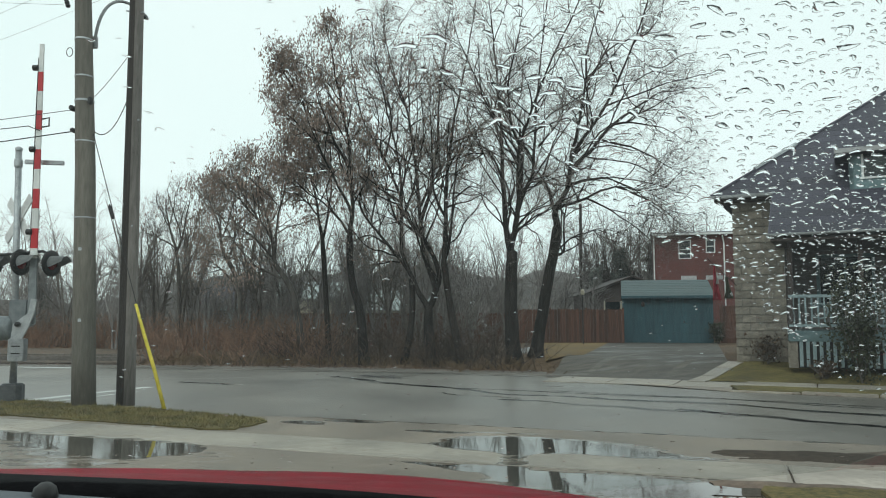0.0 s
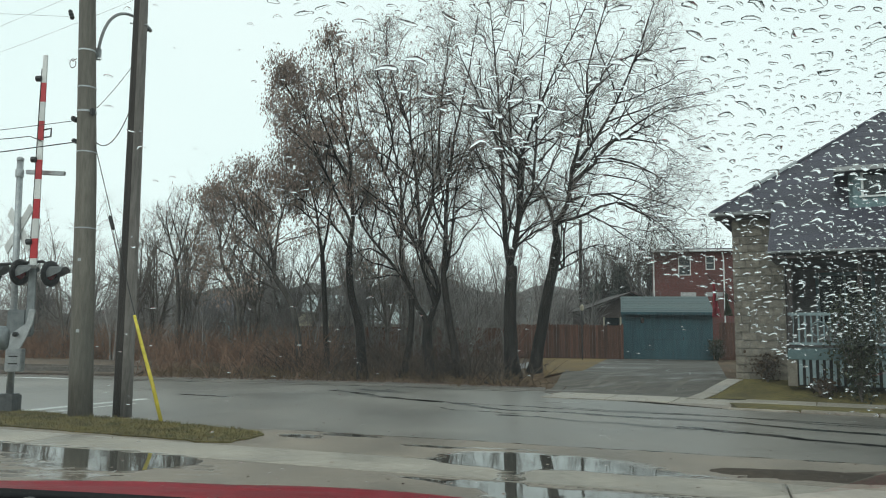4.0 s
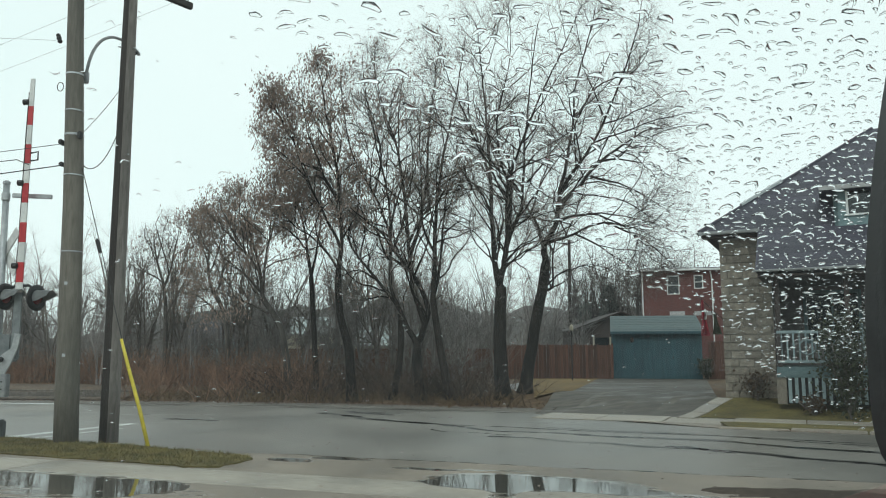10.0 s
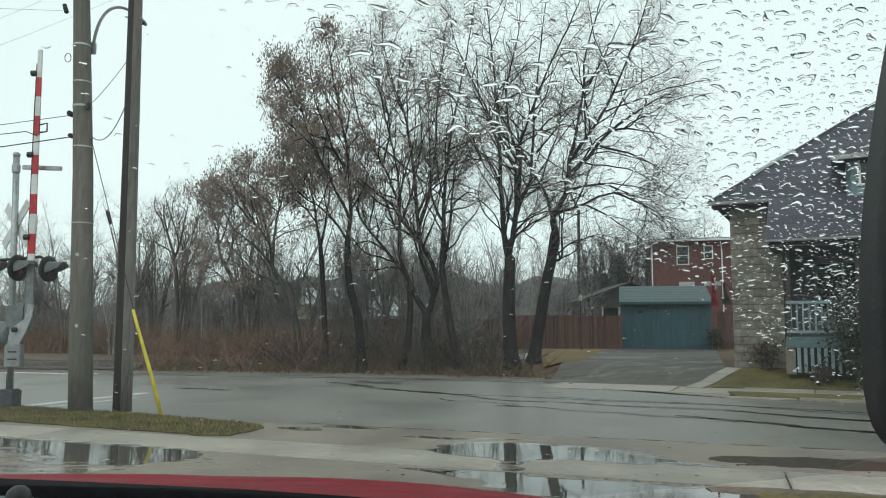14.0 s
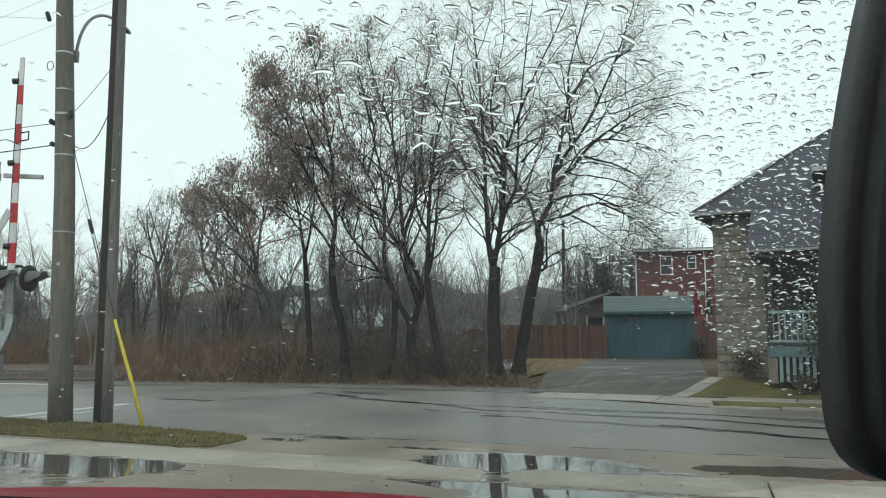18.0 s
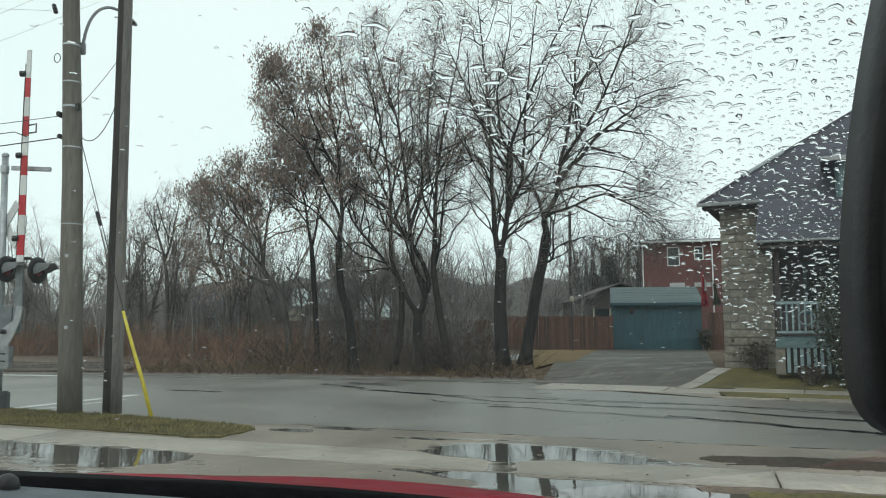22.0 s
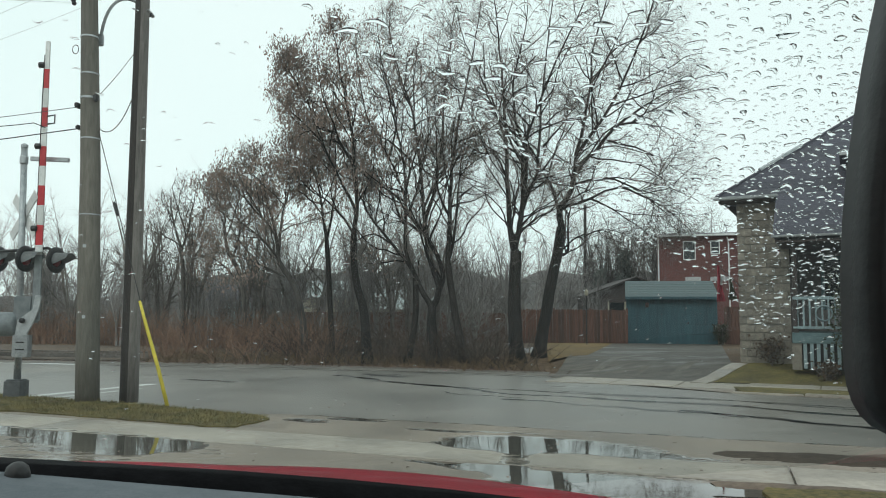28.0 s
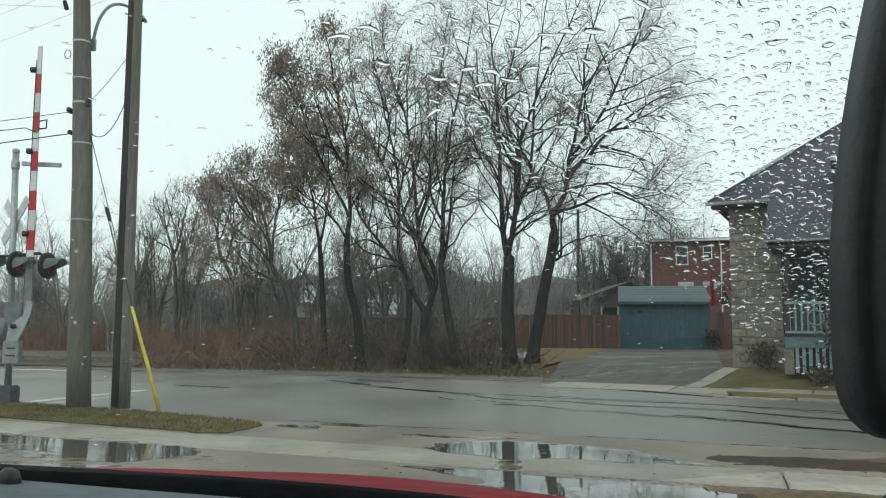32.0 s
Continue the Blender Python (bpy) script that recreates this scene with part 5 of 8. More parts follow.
br = np.random.default_rng(5)
brush("red_brush", [(x + br.uniform(-0.3, 0.3), far_edge(x) + br.uniform(0.8, 5.0) + (3.4 if x < -10.6 else 0)) for x in np.arange(-26, -4.2, 0.24)], "dense reddish-brown dormant brush along the road", br, 1.45, M["twig_red"], stems=20, spread=0.8)
brush("dark_brush", [(x + br.uniform(-0.3, 0.3), far_edge(x) + br.uniform(0.7, 4.0)) for x in np.arange(-6.4, 2.4, 0.14)], "dark leafless brambles round the tree trunks", br, 1.05, M["bramble"], stems=16, spread=1.1)
brush("low_weeds", [(x + br.uniform(-0.3, 0.3), far_edge(x) + br.uniform(0.4, 1.5)) for x in np.arange(-10.4, 3.2, 0.2)], "dead yellow-brown weeds at the roadside", br, 0.36, M["weed"], stems=10, spread=1.2)
brush("back_brush", [(x + br.uniform(-0.4, 0.4), far_edge(x) + br.uniform(5, 11)) for x in np.arange(-30, 2.6, 0.3)], "grey-brown brush in front of the fence line", br, 2.3, M["twig"], stems=14, spread=0.75)

# dead leaves lying at the roadside and on the wet road
lx = br.uniform(-16, 8.5, 2600)
ly = np.array([far_edge(v) for v in lx]) + np.abs(br.normal(size=2600)) * 1.1 - 0.45
lz = np.array([max(land(a, b), 0.0) for a, b in zip(lx, ly)]) + 0.03
grassy = (lx < 2.4) | (lx > 7.6) | (br.random(2600) < 0.06)
lx, ly, lz = lx[grassy], ly[grassy], lz[grassy]
lv, lq = leaf_quads(np.stack([lx, ly, lz], axis=1), br, 0.045)
lv[:, 2] = np.repeat(lz, 4) + (lv[:, 2] - np.repeat(lz, 4)) * 0.25
tagged(new("fallen_leaves", mesh_arrays("fallen_leaves", lv, lq, M["dead_leaf"])), "brown leaves fallen along the roadside", "leaves", kind="stuff")

# leaves and grit strewn over the wet forecourt and road
gx, gy = br.uniform(-7, 6, 420), br.uniform(7.5, 20, 420)
keep = gy > 7.5 + np.abs(gx) * 0.2
gp = np.stack([gx[keep], gy[keep], np.full(keep.sum(), 0.03)], axis=1)
gv, gq = leaf_quads(gp, br, 0.03)
gv[:, 2] = 0.028 + (gv[:, 2] - 0.03) * 0.25 + 0.008
tagged(new("strewn_leaves", mesh_arrays("strewn_leaves", gv, gq, M["dead_leaf"])), "small dead leaves strewn on the wet pavement", "leaves", kind="stuff")

# blades on the grass strips
def blades(name, count, spot, label, rng, tall=0.045):
    pts = np.array([spot(rng) for _ in range(count)])
    h = tall * rng.uniform(0.5, 1.4, (count, 1))
    d = rng.normal(size=(count, 2))
    d /= np.linalg.norm(d, axis=1, keepdims=True)
    w = np.concatenate([d * 0.006, np.zeros((count, 1))], axis=1)
    tip = pts + np.concatenate([rng.normal(size=(count, 2)) * 0.035, h], axis=1)
    v = np.stack([pts - w, pts + w, tip + w * 0.25, tip - w * 0.25], axis=1).reshape(-1, 3)
    return tagged(new(name, mesh_arrays(name, v, np.arange(count * 4).reshape(count, 4), M["blade"])), label, "grass", kind="stuff")


def within(poly, x, y):
    c = False
    for (x0, y0), (x1, y1) in zip(poly, poly[1:] + poly[:1]):
        if (y0 > y) != (y1 > y) and x < (x1 - x0) * (y - y0) / (y1 - y0) + x0:
            c = not c
    return c


def island_spot(rng):
    while True:
        x, y = rng.uniform(-12, -2.7), rng.uniform(11.5, 17.5)
        if within(ISLAND, x, y):
            return x, y, 0.03


blades("grass_blades", 15000, island_spot, "short damp green and straw-coloured grass blades", br)

# wooded rise that closes the view
rise = bmesh.new()
rr_ = random.Random(3)
rows_ = []
for k, (yy, zz) in enumerate(((86, 0.3), (90, 4.2), (94, 7.0), (100, 8.6), (140, 0.0))):
    rows_.append([rise.verts.new((x, yy + 0.1 * abs(x) + rr_.uniform(-1, 1), max(0.2, zz * ((0.55 + 0.45 * min(1.0, max(0.0, (x + 46) / 18))) * (1 - 0.2 * min(1.0, max(0.0, x / 8)))) + (rr_.uniform(-0.7, 0.7) + 0.9 * math.sin(x * 0.045) if 0 < k < 4 else 0)))) for x in np.linspace(-160, 160, 120)])
for r0, r1 in zip(rows_, rows_[1:]):
    for i in range(119):
        rise.faces.new((r0[i], r0[i + 1], r1[i + 1], r1[i]))
tagged(finish("far_rise", rise, M["far_wood"], None, True), "hazy grey-brown wooded rise on the skyline", "hill", kind="structure")


# ---- buildings ----
HU, HV = Vector((0.886, -0.463)), Vector((0.463, 0.886))
HOUSE = Matrix(((HU.x, HV.x, 0, 8.7), (HU.y, HV.y, 0, 22.9), (0, 0, 1, 0.36), (0, 0, 0, 1)))


def solid(points, faces):
    bm = bmesh.new()
    vs = [bm.verts.new(p) for p in points]
    for f in faces:
        bm.faces.new([vs[i] for i in f])
    bmesh.ops.recalc_face_normals(bm, faces=bm.faces)
    return bm


def slope_sheet(a, b, c, d, thick=0.08):
    """A roof slab with corners a, b (eave) and c, d (top)."""
    n = (Vector(b) - Vector(a)).cross(Vector(d) - Vector(a)).normalized() * thick
    low = [Vector(p) - n for p in (a, b, c, d)]
    return solid([*map(Vector, (a, b, c, d)), *low], ((0, 1, 2, 3), (7, 6, 5, 4), (0, 4, 5, 1), (1, 5, 6, 2), (2, 6, 7, 3), (3, 7, 4, 0)))


stone_house = thing("stone_house", HOUSE, "buff stone-block house with dark shingle roof and porch", "house")
# walls with openings left for door and window in the porch
W1, DEEP, WALL_H = 13.0, 9.0, 4.86
part("wall", cube(0.012, 1.5, 0.03, 0.3, 0, WALL_H), M["mortar"], stone_house, "grey mortar backing of the stone pier")
part("wall", cube(1.5, 2.2, 1.6, 1.85, 0, WALL_H), M["porch_wall"], stone_house, "dim recessed porch wall")
part("wall", cube(3.7, 5.0, 1.6, 1.85, 0, WALL_H), M["porch_wall"], stone_house, "dim recessed porch wall")
part("wall", cube(6.0, W1, 1.6, 1.85, 0, WALL_H), M["porch_wall"], stone_house, "dim recessed porch wall")
part("wall", cube(2.2, 3.7, 1.6, 1.85, 0, 1.7), M["porch_wall"], stone_house, "dim recessed porch wall")
part("wall", cube(2.2, 6.0, 1.6, 1.85, 3.2, WALL_H), M["porch_wall"], stone_house, "dim recessed porch wall")
part("wall", cube(1.25, 1.5, 0.3, 1.6, 0, WALL_H), M["mortar"], stone_house)
part("wall", cube(0, 0.25, 0.3, DEEP, 0, WALL_H), M["stone"], stone_house, "stone side wall")
part("wall", cube(0.25, W1, DEEP - 0.25, DEEP, 0, WALL_H), M["stone"], stone_house)
part("wall", cube(W1 - 0.25, W1, 1.85, DEEP - 0.25, 0, WALL_H), M["stone"], stone_house)
pw = part("window", cube(2.2, 3.7, 1.7, 1.74, 1.7, 3.2), M["window"], stone_house, "dark porch window")
for x0, x1, z0, z1 in ((2.2, 3.7, 1.64, 1.74), (2.2, 3.7, 3.14, 3.24), (2.16, 2.26, 1.64, 3.24), (3.64, 3.74, 1.64, 3.24), (2.92, 2.98, 1.74, 3.14)):
    part("window_frame", cube(x0, x1, 1.56, 1.7, z0, z1, 0.01), M["blue_green"], pw)
door = part("door", cube(5.0, 6.0, 1.7, 1.75, 1.0, 3.15, 0.01), M["dark_wood"], stone_house, "dark front door in the porch")
part("door_handle", bar([(5.12, 1.66, 2.0), (5.12, 1.66, 2.2)], 0.015, 8), M["steel"], door)

# roof: hipped, running down over the porch
EZ, SL, PV = 4.93, 0.78, -2.25


def roof_z(v):
    return EZ + SL * (v + 0.5)


ridge_v = 4.5
rz = roof_z(ridge_v)
part("roof", slope_sheet((-0.5, -0.5, EZ), (13.5, -0.5, EZ), (8.5, ridge_v, rz), (4.5, ridge_v, rz)), M["shingle"], stone_house, "dark blue-grey shingle roof")
part("roof", slope_sheet((-0.5, 9.5, EZ), (-0.5, -0.5, EZ), (4.5, ridge_v, rz), (4.5, ridge_v + 0.01, rz)), M["shingle"], stone_house)
part("roof", slope_sheet((13.5, 9.5, EZ), (-0.5, 9.5, EZ), (4.5, ridge_v, rz), (8.5, ridge_v, rz)), M["shingle"], stone_house)
part("roof", slope_sheet((13.5, -0.5, EZ), (13.5, 9.5, EZ), (8.5, ridge_v + 0.01, rz), (8.5, ridge_v, rz)), M["shingle"], stone_house)
part("porch_roof", slope_sheet((1.15, PV, roof_z(PV)), (13.5, PV, roof_z(PV)), (13.5, -0.5, EZ + 0.003), (1.15, -0.5, EZ + 0.003)), M["shingle"], stone_house, "dark shingle porch roof")
part("porch_roof_side", solid([(1.15, PV + 0.05, roof_z(PV + 0.05) - 0.09), (1.15, 0, roof_z(PV + 0.05) - 0.09), (1.15, -0.1, roof_z(-0.3) - 0.09), (1.2, PV + 0.05, roof_z(PV + 0.05) - 0.09), (1.2, 0, roof_z(PV + 0.05) - 0.09), (1.2, -0.1, roof_z(-0.3) - 0.09)],
     ((0, 1, 2), (5, 4, 3), (0, 3, 4, 1), (1, 4, 5, 2), (2, 5, 3, 0))), M["dark_wood"], stone_house)
part("soffit", cube(-0.45, 13.4, -0.45, 0.05, EZ - 0.16, EZ - 0.1), M["dark_wood"], stone_house)
part("porch_ceiling", cube(1.2, 13.4, PV + 0.05, 1.6, roof_z(PV) - 0.2, roof_z(PV) - 0.14), M["dark_wood"], stone_house)
part("gutter", cube(-0.58, 1.2, -0.62, -0.5, EZ - 0.1, EZ + 0.0, 0.02), M["steel_dull"], stone_house, "grey metal gutter")
part("gutter", cube(1.1, 13.5, PV - 0.1, PV, roof_z(PV) - 0.075, roof_z(PV) - 0.01, 0.02), M["steel_dull"], stone_house, "grey metal gutter along the porch roof")
# shingle courses on the slopes that show
for k in range(24):
    v = PV + 0.02 + k * 0.29
    if v > 4.3:
        break
    a0 = 1.15 if v < -0.55 else -0.5 + (v + 0.5)
    part("shingle_course", solid([(a0 + 0.04, v, roof_z(v) + 0.007), (13.0, v, roof_z(v) + 0.007), (13.0, v + 0.27, roof_z(v + 0.27) + 0.004), (a0 + (0.3 if v > -0.55 else 0.04), v + 0.27, roof_z(v + 0.27) + 0.004),
                                  (a0 + 0.04, v, roof_z(v) + 0.001), (13.0, v, roof_z(v) + 0.001)], ((0, 1, 2, 3), (4, 5, 1, 0))), M["shingle"], stone_house)
# hip cap
part("hip_cap", bar([(-0.5, -0.5, EZ + 0.02), (4.5, 4.5, rz + 0.02)], 0.05, 6), M["shingle"], stone_house)
part("hip_flashing", bar([(0.62, 0.62, roof_z(0.62) + 0.07), (1.75, 1.75, roof_z(1.75) + 0.07)], 0.06, 6), M["steel"], stone_house, "pale metal flashing on the hip")
# dormer
D0, D1, DV, DZ = 3.15, 6.0, -0.62, roof_z(-0.62)
dormer = part("dormer", cube(D0, D1, DV, DV + 0.12, DZ - 0.05, DZ + 0.32), M["blue_green"], stone_house, "blue-green painted dormer")
part("dormer_post", cube(D0, D0 + 0.3, DV, DV + 0.12, DZ + 0.32, DZ + 0.97), M["blue_green"], dormer)
part("dormer_post", cube(D0 + 1.65, D1, DV, DV + 0.12, DZ + 0.32, DZ + 0.97), M["blue_green"], dormer)
part("dormer_side", solid([(D0, DV, DZ), (D0, DV + 1.6, DZ + 0.97), (D0, DV, DZ + 0.97), (D0 + 0.1, DV, DZ), (D0 + 0.1, DV + 1.6, DZ + 0.97), (D0 + 0.1, DV, DZ + 0.97)], ((0, 1, 2), (5, 4, 3), (0, 3, 4, 1), (1, 4, 5, 2), (2, 5, 3, 0))), M["blue_green"], dormer)
part("dormer_roof", cube(D0 - 0.35, D1 + 0.35, DV - 0.35, DV + 2.0, DZ + 0.99, DZ + 1.09), M["shingle"], dormer)
part("fascia", cube(D0 - 0.35, D1 + 0.35, DV - 0.4, DV - 0.35, DZ + 0.97, DZ + 1.1, 0.01), M["snow"], dormer, "white dormer fascia")
dw = part("dormer_window", cube(D0 + 0.3, D0 + 1.65, DV + 0.06, DV + 0.09, DZ + 0.32, DZ + 0.97), M["window"], dormer, "dark dormer window")
for x in np.linspace(D0 + 0.33, D0 + 1.62, 3):
    part("mullion", cube(x - 0.03, x + 0.03, DV - 0.01, DV + 0.05, DZ + 0.32, DZ + 0.97), M["white_paint"], dw)
part("sill", cube(D0 + 0.25, D0 + 1.7, DV - 0.06, DV + 0.05, DZ + 0.27, DZ + 0.32), M["white_paint"], dw)
# porch
part("porch_deck", cube(1.52, 12, -1.75, 1.6, 0.88, 0.98), M["blue_green"], stone_house, "blue-green porch deck")
part("porch_skirt", cube(1.52, 12, -1.78, -1.72, 0.7, 0.88), M["blue_green"], stone_house)
for x in (1.62, 3.3, 5.0, 7.0):
    part("porch_post", cube(x - 0.06, x + 0.06, -1.7, -1.58, 0.98, roof_z(PV) - 0.2, 0.01), M["dark_wood"], stone_house)
part("porch_pier", cube(1.5, 1.74, -1.74, -1.3, 0, 0.7), M["stone"], stone_house, "stone porch pier")
rail = part("porch_rail", cube(1.55, 4.6, -1.72, -1.64, 1.86, 1.94, 0.01), M["pale_blue"], stone_house, "pale blue wooden porch balustrade")
part("bottom_rail", cube(1.55, 4.6, -1.71, -1.65, 1.08, 1.15, 0.01), M["pale_blue"], rail)
bal = None
for i in range(20):
    x = 1.66 + i * 0.15
    bal = part("baluster", cube(x - 0.022, x + 0.022, -1.7, -1.66, 1.15, 1.86), M["pale_blue"], rail)
for x in (2.3, 3.1, 3.9):
    part("ornament", bar([(x + 0.2 * math.cos(a), -1.72, 1.5 + 0.2 * math.sin(a)) for a in np.linspace(0, 6.283, 13)], 0.02, 6), M["pale_blue"], rail)
for i in range(18):
    x = 1.78 + i * 0.16
    part("skirt_slat", cube(x, x + 0.085, -1.76, -1.73, 0.04, 0.7), M["pale_blue"], stone_house)
# a black panel behind the slats takes the place of the shade under the deck
part("crawl_space", cube(1.76, 12, -1.6, -1.5, 0, 0.7), M["black"], stone_house, "black panel standing for the shade under the porch")
# stone blocks laid in courses on the front pier and corner
rng = random.Random(8)
stock = {}
for r in range(25):
    x, z = -0.01, r * 0.236
    if z > WALL_H - 0.23:
        break
    first = (r % 2) * 0.21
    while x < 1.5 - 0.02:
        w = min(first or rng.choice((0.38, 0.42, 0.48)), 1.5 - x)
        first = 0
        if w < 0.06:
            break
        key = round(w, 2)
        if key not in stock:
            stock[key] = finish("block", cube(0.008, key - 0.008, 0.0, 0.06, 0.008, 0.228, 0.01), M["stone"], stone_house)
            ob = stock[key]
        else:
            ob = new("block", stock[key].data)
            ob.parent = stone_house
        ob.matrix_local = pose(x, -0.028 + rng.uniform(-0.006, 0.006), z, 0, 0, rng.uniform(-0.4, 0.4))
        x += key
part("downspout", bar([(1.44, -0.1, 0.1), (1.44, -0.1, 4.0), (1.3, -0.5, 4.3)], 0.035, 8), M["dark_wood"], stone_house)


def shrub(x, y, z, r, h, label, material, seed, n=900, name="shrub"):
    rng = np.random.default_rng(seed)
    th = thing(name, pose(x, y, z), label, "shrub")
    stems = rng.normal(size=(14, 2)) * r * 0.35
    lines = np.array([[(a * k, b * k, h * 0.9 * k) for k in np.linspace(0, 1, 5)] for a, b in stems])
    b1, r1 = sprout(lines, np.full((14, 5), 0.012), 9, rng, 0.1, r * 0.7, 0.8, 4, 0.05, 0.008)
    ob = new("stems", mesh_arrays("stems", *joined([strands(lines, np.full((14, 5), 0.012), 4), strands(b1, r1, 3)]), M["twig"]))
    ob.parent = th
    p = b1[rng.integers(0, len(b1), n), rng.integers(1, 4, n)] + rng.normal(size=(n, 3)) * np.array([r, r, h]) * 0.12
    p[:, 2] = np.abs(p[:, 2])
    ob = new("foliage", mesh_arrays("foliage", *leaf_quads(p, rng, 0.05), material))
    ob.parent = th
    return th


def at_house(u, v, z=0.0):
    p = HOUSE @ Vector((u, v, 0))
    return p.x, p.y, land(p.x, p.y) + 0.03 + z


shrub(*at_house(3.2, -2.6), 0.75, 2.5, "dark evergreen shrub beside the porch", M["conifer"], 4, 3200)
shrub(*at_house(0.9, -0.55), 0.6, 0.7, "low bare brown shrub by the stone pier", M["dead_plant"], 5, 250)
shrub(*at_house(2.4, -2.2), 0.5, 0.4, "low dead plants by the porch skirt", M["dead_plant"], 6, 250)
shrub(14.15, 39.6, 0.38, 0.55, 1.0, "dark evergreen shrub beside the garage", M["conifer"], 7, 900)
flags = thing("flag_pole", pose(*at_house(0.05, 0.0, 2.3)), "slanted flag pole on the house corner with red and green flags", "flag")
part("pole", bar([(0.05, 0, -0.1), (-0.95, -0.3, 0.75)], 0.012, 8), M["dark_wood"], flags)


def cloth(x, y, z0, z1, w, seed):
    bm = bmesh.new()
    rows = []
    for k in range(9):
        t = k / 8
        rows.append([bm.verts.new((x + w * (i / 4 - 0.5) * (0.25 + 0.75 * t * t) + 0.12 * t * w, y + 0.05 * math.sin(3 * t + i * 1.7 + seed), z1 + (z0 - z1) * t)) for i in range(5)])
    for r0, r1 in zip(rows, rows[1:]):
        for i in range(4):
            bm.faces.new((r0[i], r0[i + 1], r1[i + 1], r1[i]))
    bmesh.ops.solidify(bm, geom=bm.faces[:], thickness=0.006)
    return bm


part("flag", cloth(-0.72, -0.25, -0.5, 0.56, 0.27, 1), M["flag_red"], flags, "limp red flag", True)
part("flag", cloth(-0.69, -0.32, -0.02, 0.3, 0.08, 3), M["white_paint"], flags, "white band of the limp flag", True)
part("flag", cloth(-0.32, -0.1, -0.45, 0.2, 0.3, 2), M["conifer"], flags, "limp dark green flag", True)

# ---- garage ----
gar = thing("garage", pose(9.62, 41.2, 0.36, 0, 0, -13), "teal painted board garage with a shingled roof", "garage")
part("wall", cube(0, 4.6, 0, 0.12, 0, 2.62), M["teal"], gar)
part("wall", cube(0, 0.12, 0.12, 6, 0, 2.62), M["teal"], gar)
part("wall", cube(4.48, 4.6, 0.12, 6, 0, 2.62), M["teal"], gar)
part("wall", cube(0.12, 4.48, 5.88, 6, 0, 2.62), M["teal"], gar)
for i in range(19):
    part("board", cube(0.005 + i * 0.242, 0.237 + i * 0.242, -0.022, 0, 0.02, 2.5, 0.004), M["teal"], gar)
gd = part("garage_door", cube(0.95, 4.2, -0.05, -0.024, 0.03, 2.15, 0.01), M["teal"], gar, "teal garage door")
for z in (0.55, 1.08, 1.61):
    part("door_joint", cube(0.97, 4.18, -0.056, -0.05, z, z + 0.008), M["black"], gd)
part("handle", cube(3.1, 3.16, -0.08, -0.05, 1.1, 1.2), M["black"], gd)
part("roof", slope_sheet((-0.06, -0.35, 2.5), (4.68, -0.35, 2.5), (4.68, 3.0, 3.5), (-0.06, 3.0, 3.5)), M["teal_roof"], gar, "grey-green shingle roof")
part("roof", slope_sheet((4.68, 6.35, 2.5), (-0.06, 6.35, 2.5), (-0.06, 3.0, 3.5), (4.68, 3.0, 3.5)), M["teal_roof"], gar)
for k in range(9):
    y = -0.34 + k * 0.36
    zz = 2.5 + (y + 0.35) * 0.2985
    part("shingle_course", solid([(-0.06, y, zz + 0.012), (4.68, y, zz + 0.012), (4.68, y + 0.34, zz + 0.108), (-0.06, y + 0.34, zz + 0.108), (-0.06, y, zz + 0.003), (4.68, y, zz + 0.003)], ((0, 1, 2, 3), (4, 5, 1, 0))), M["teal_roof"], gar)
for x in (-0.02, 4.5):
    part("gable", solid([(x, 0, 2.6), (x, 6, 2.6), (x, 3, 3.4), (x + 0.12, 0, 2.6), (x + 0.12, 6, 2.6), (x + 0.12, 3, 3.4)], ((0, 1, 2), (5, 4, 3), (0, 3, 4, 1), (1, 4, 5, 2), (2, 5, 3, 0))), M["teal"], gar)
part("fascia", cube(-0.06, 4.68, -0.4, -0.355, 2.38, 2.52), M["teal"], gar)
part("wall_lamp", lathe([(0.05, 0), (0.09, 0.05), (0.09, 0.2), (0.03, 0.26)], 10, m=pose(1.05, -0.12, 1.95)), M["dark_wood"], gar, "small dark wall lamp")

# ---- fence of upright boards ----
fence = thing("board_fence", Matrix(), "tall red-brown stained cedar board fence", "fence")
fa, fb = Vector((3.8, 41.4)), Vector((9.5, 40.6))
fd = (fb - fa).normalized()
fang = math.degrees(math.atan2(fd.y, fd.x))
bd = None
rng = random.Random(4)
for i in range(40):
    p = fa + fd * (i * 0.145)
    if bd is None:
        bd = part("board", solid([(0, 0, 0), (0.138, 0, 0), (0.138, 0.02, 0), (0, 0.02, 0), (0, 0, 1.78), (0.138, 0, 1.78), (0.138, 0.02, 1.78), (0, 0.02, 1.78), (0.069, 0, 1.83), (0.069, 0.02, 1.83)],
                                 ((3, 2, 1, 0), (0, 1, 5, 8, 4), (1, 2, 6, 5), (2, 3, 7, 9, 6), (3, 0, 4, 7), (4, 8, 9, 7), (8, 5, 6, 9))), M["cedar"], fence)
        ob = bd
    else:
        ob = new("board", bd.data)
        ob.parent = fence
    ob.matrix_local = pose(p.x, p.y, 0.37 + rng.uniform(-0.03, 0.02), 0, rng.uniform(-0.4, 0.4), fang)
for i in range(4):
    p = fa + fd * (i * 1.9)
    part("post", cube(0, 0.1, 0.03, 0.13, 0, 1.95, 0.01, pose(p.x, p.y, 0.3, 0, 0, fang)), M["cedar"], fence)
for z in (0.75, 1.75):
    part("rail", cube(0, 5.75, 0.022, 0.06, z, z + 0.09, 0, pose(fa.x, fa.y, 0.2, 0, 0, fang)), M["cedar"], fence)
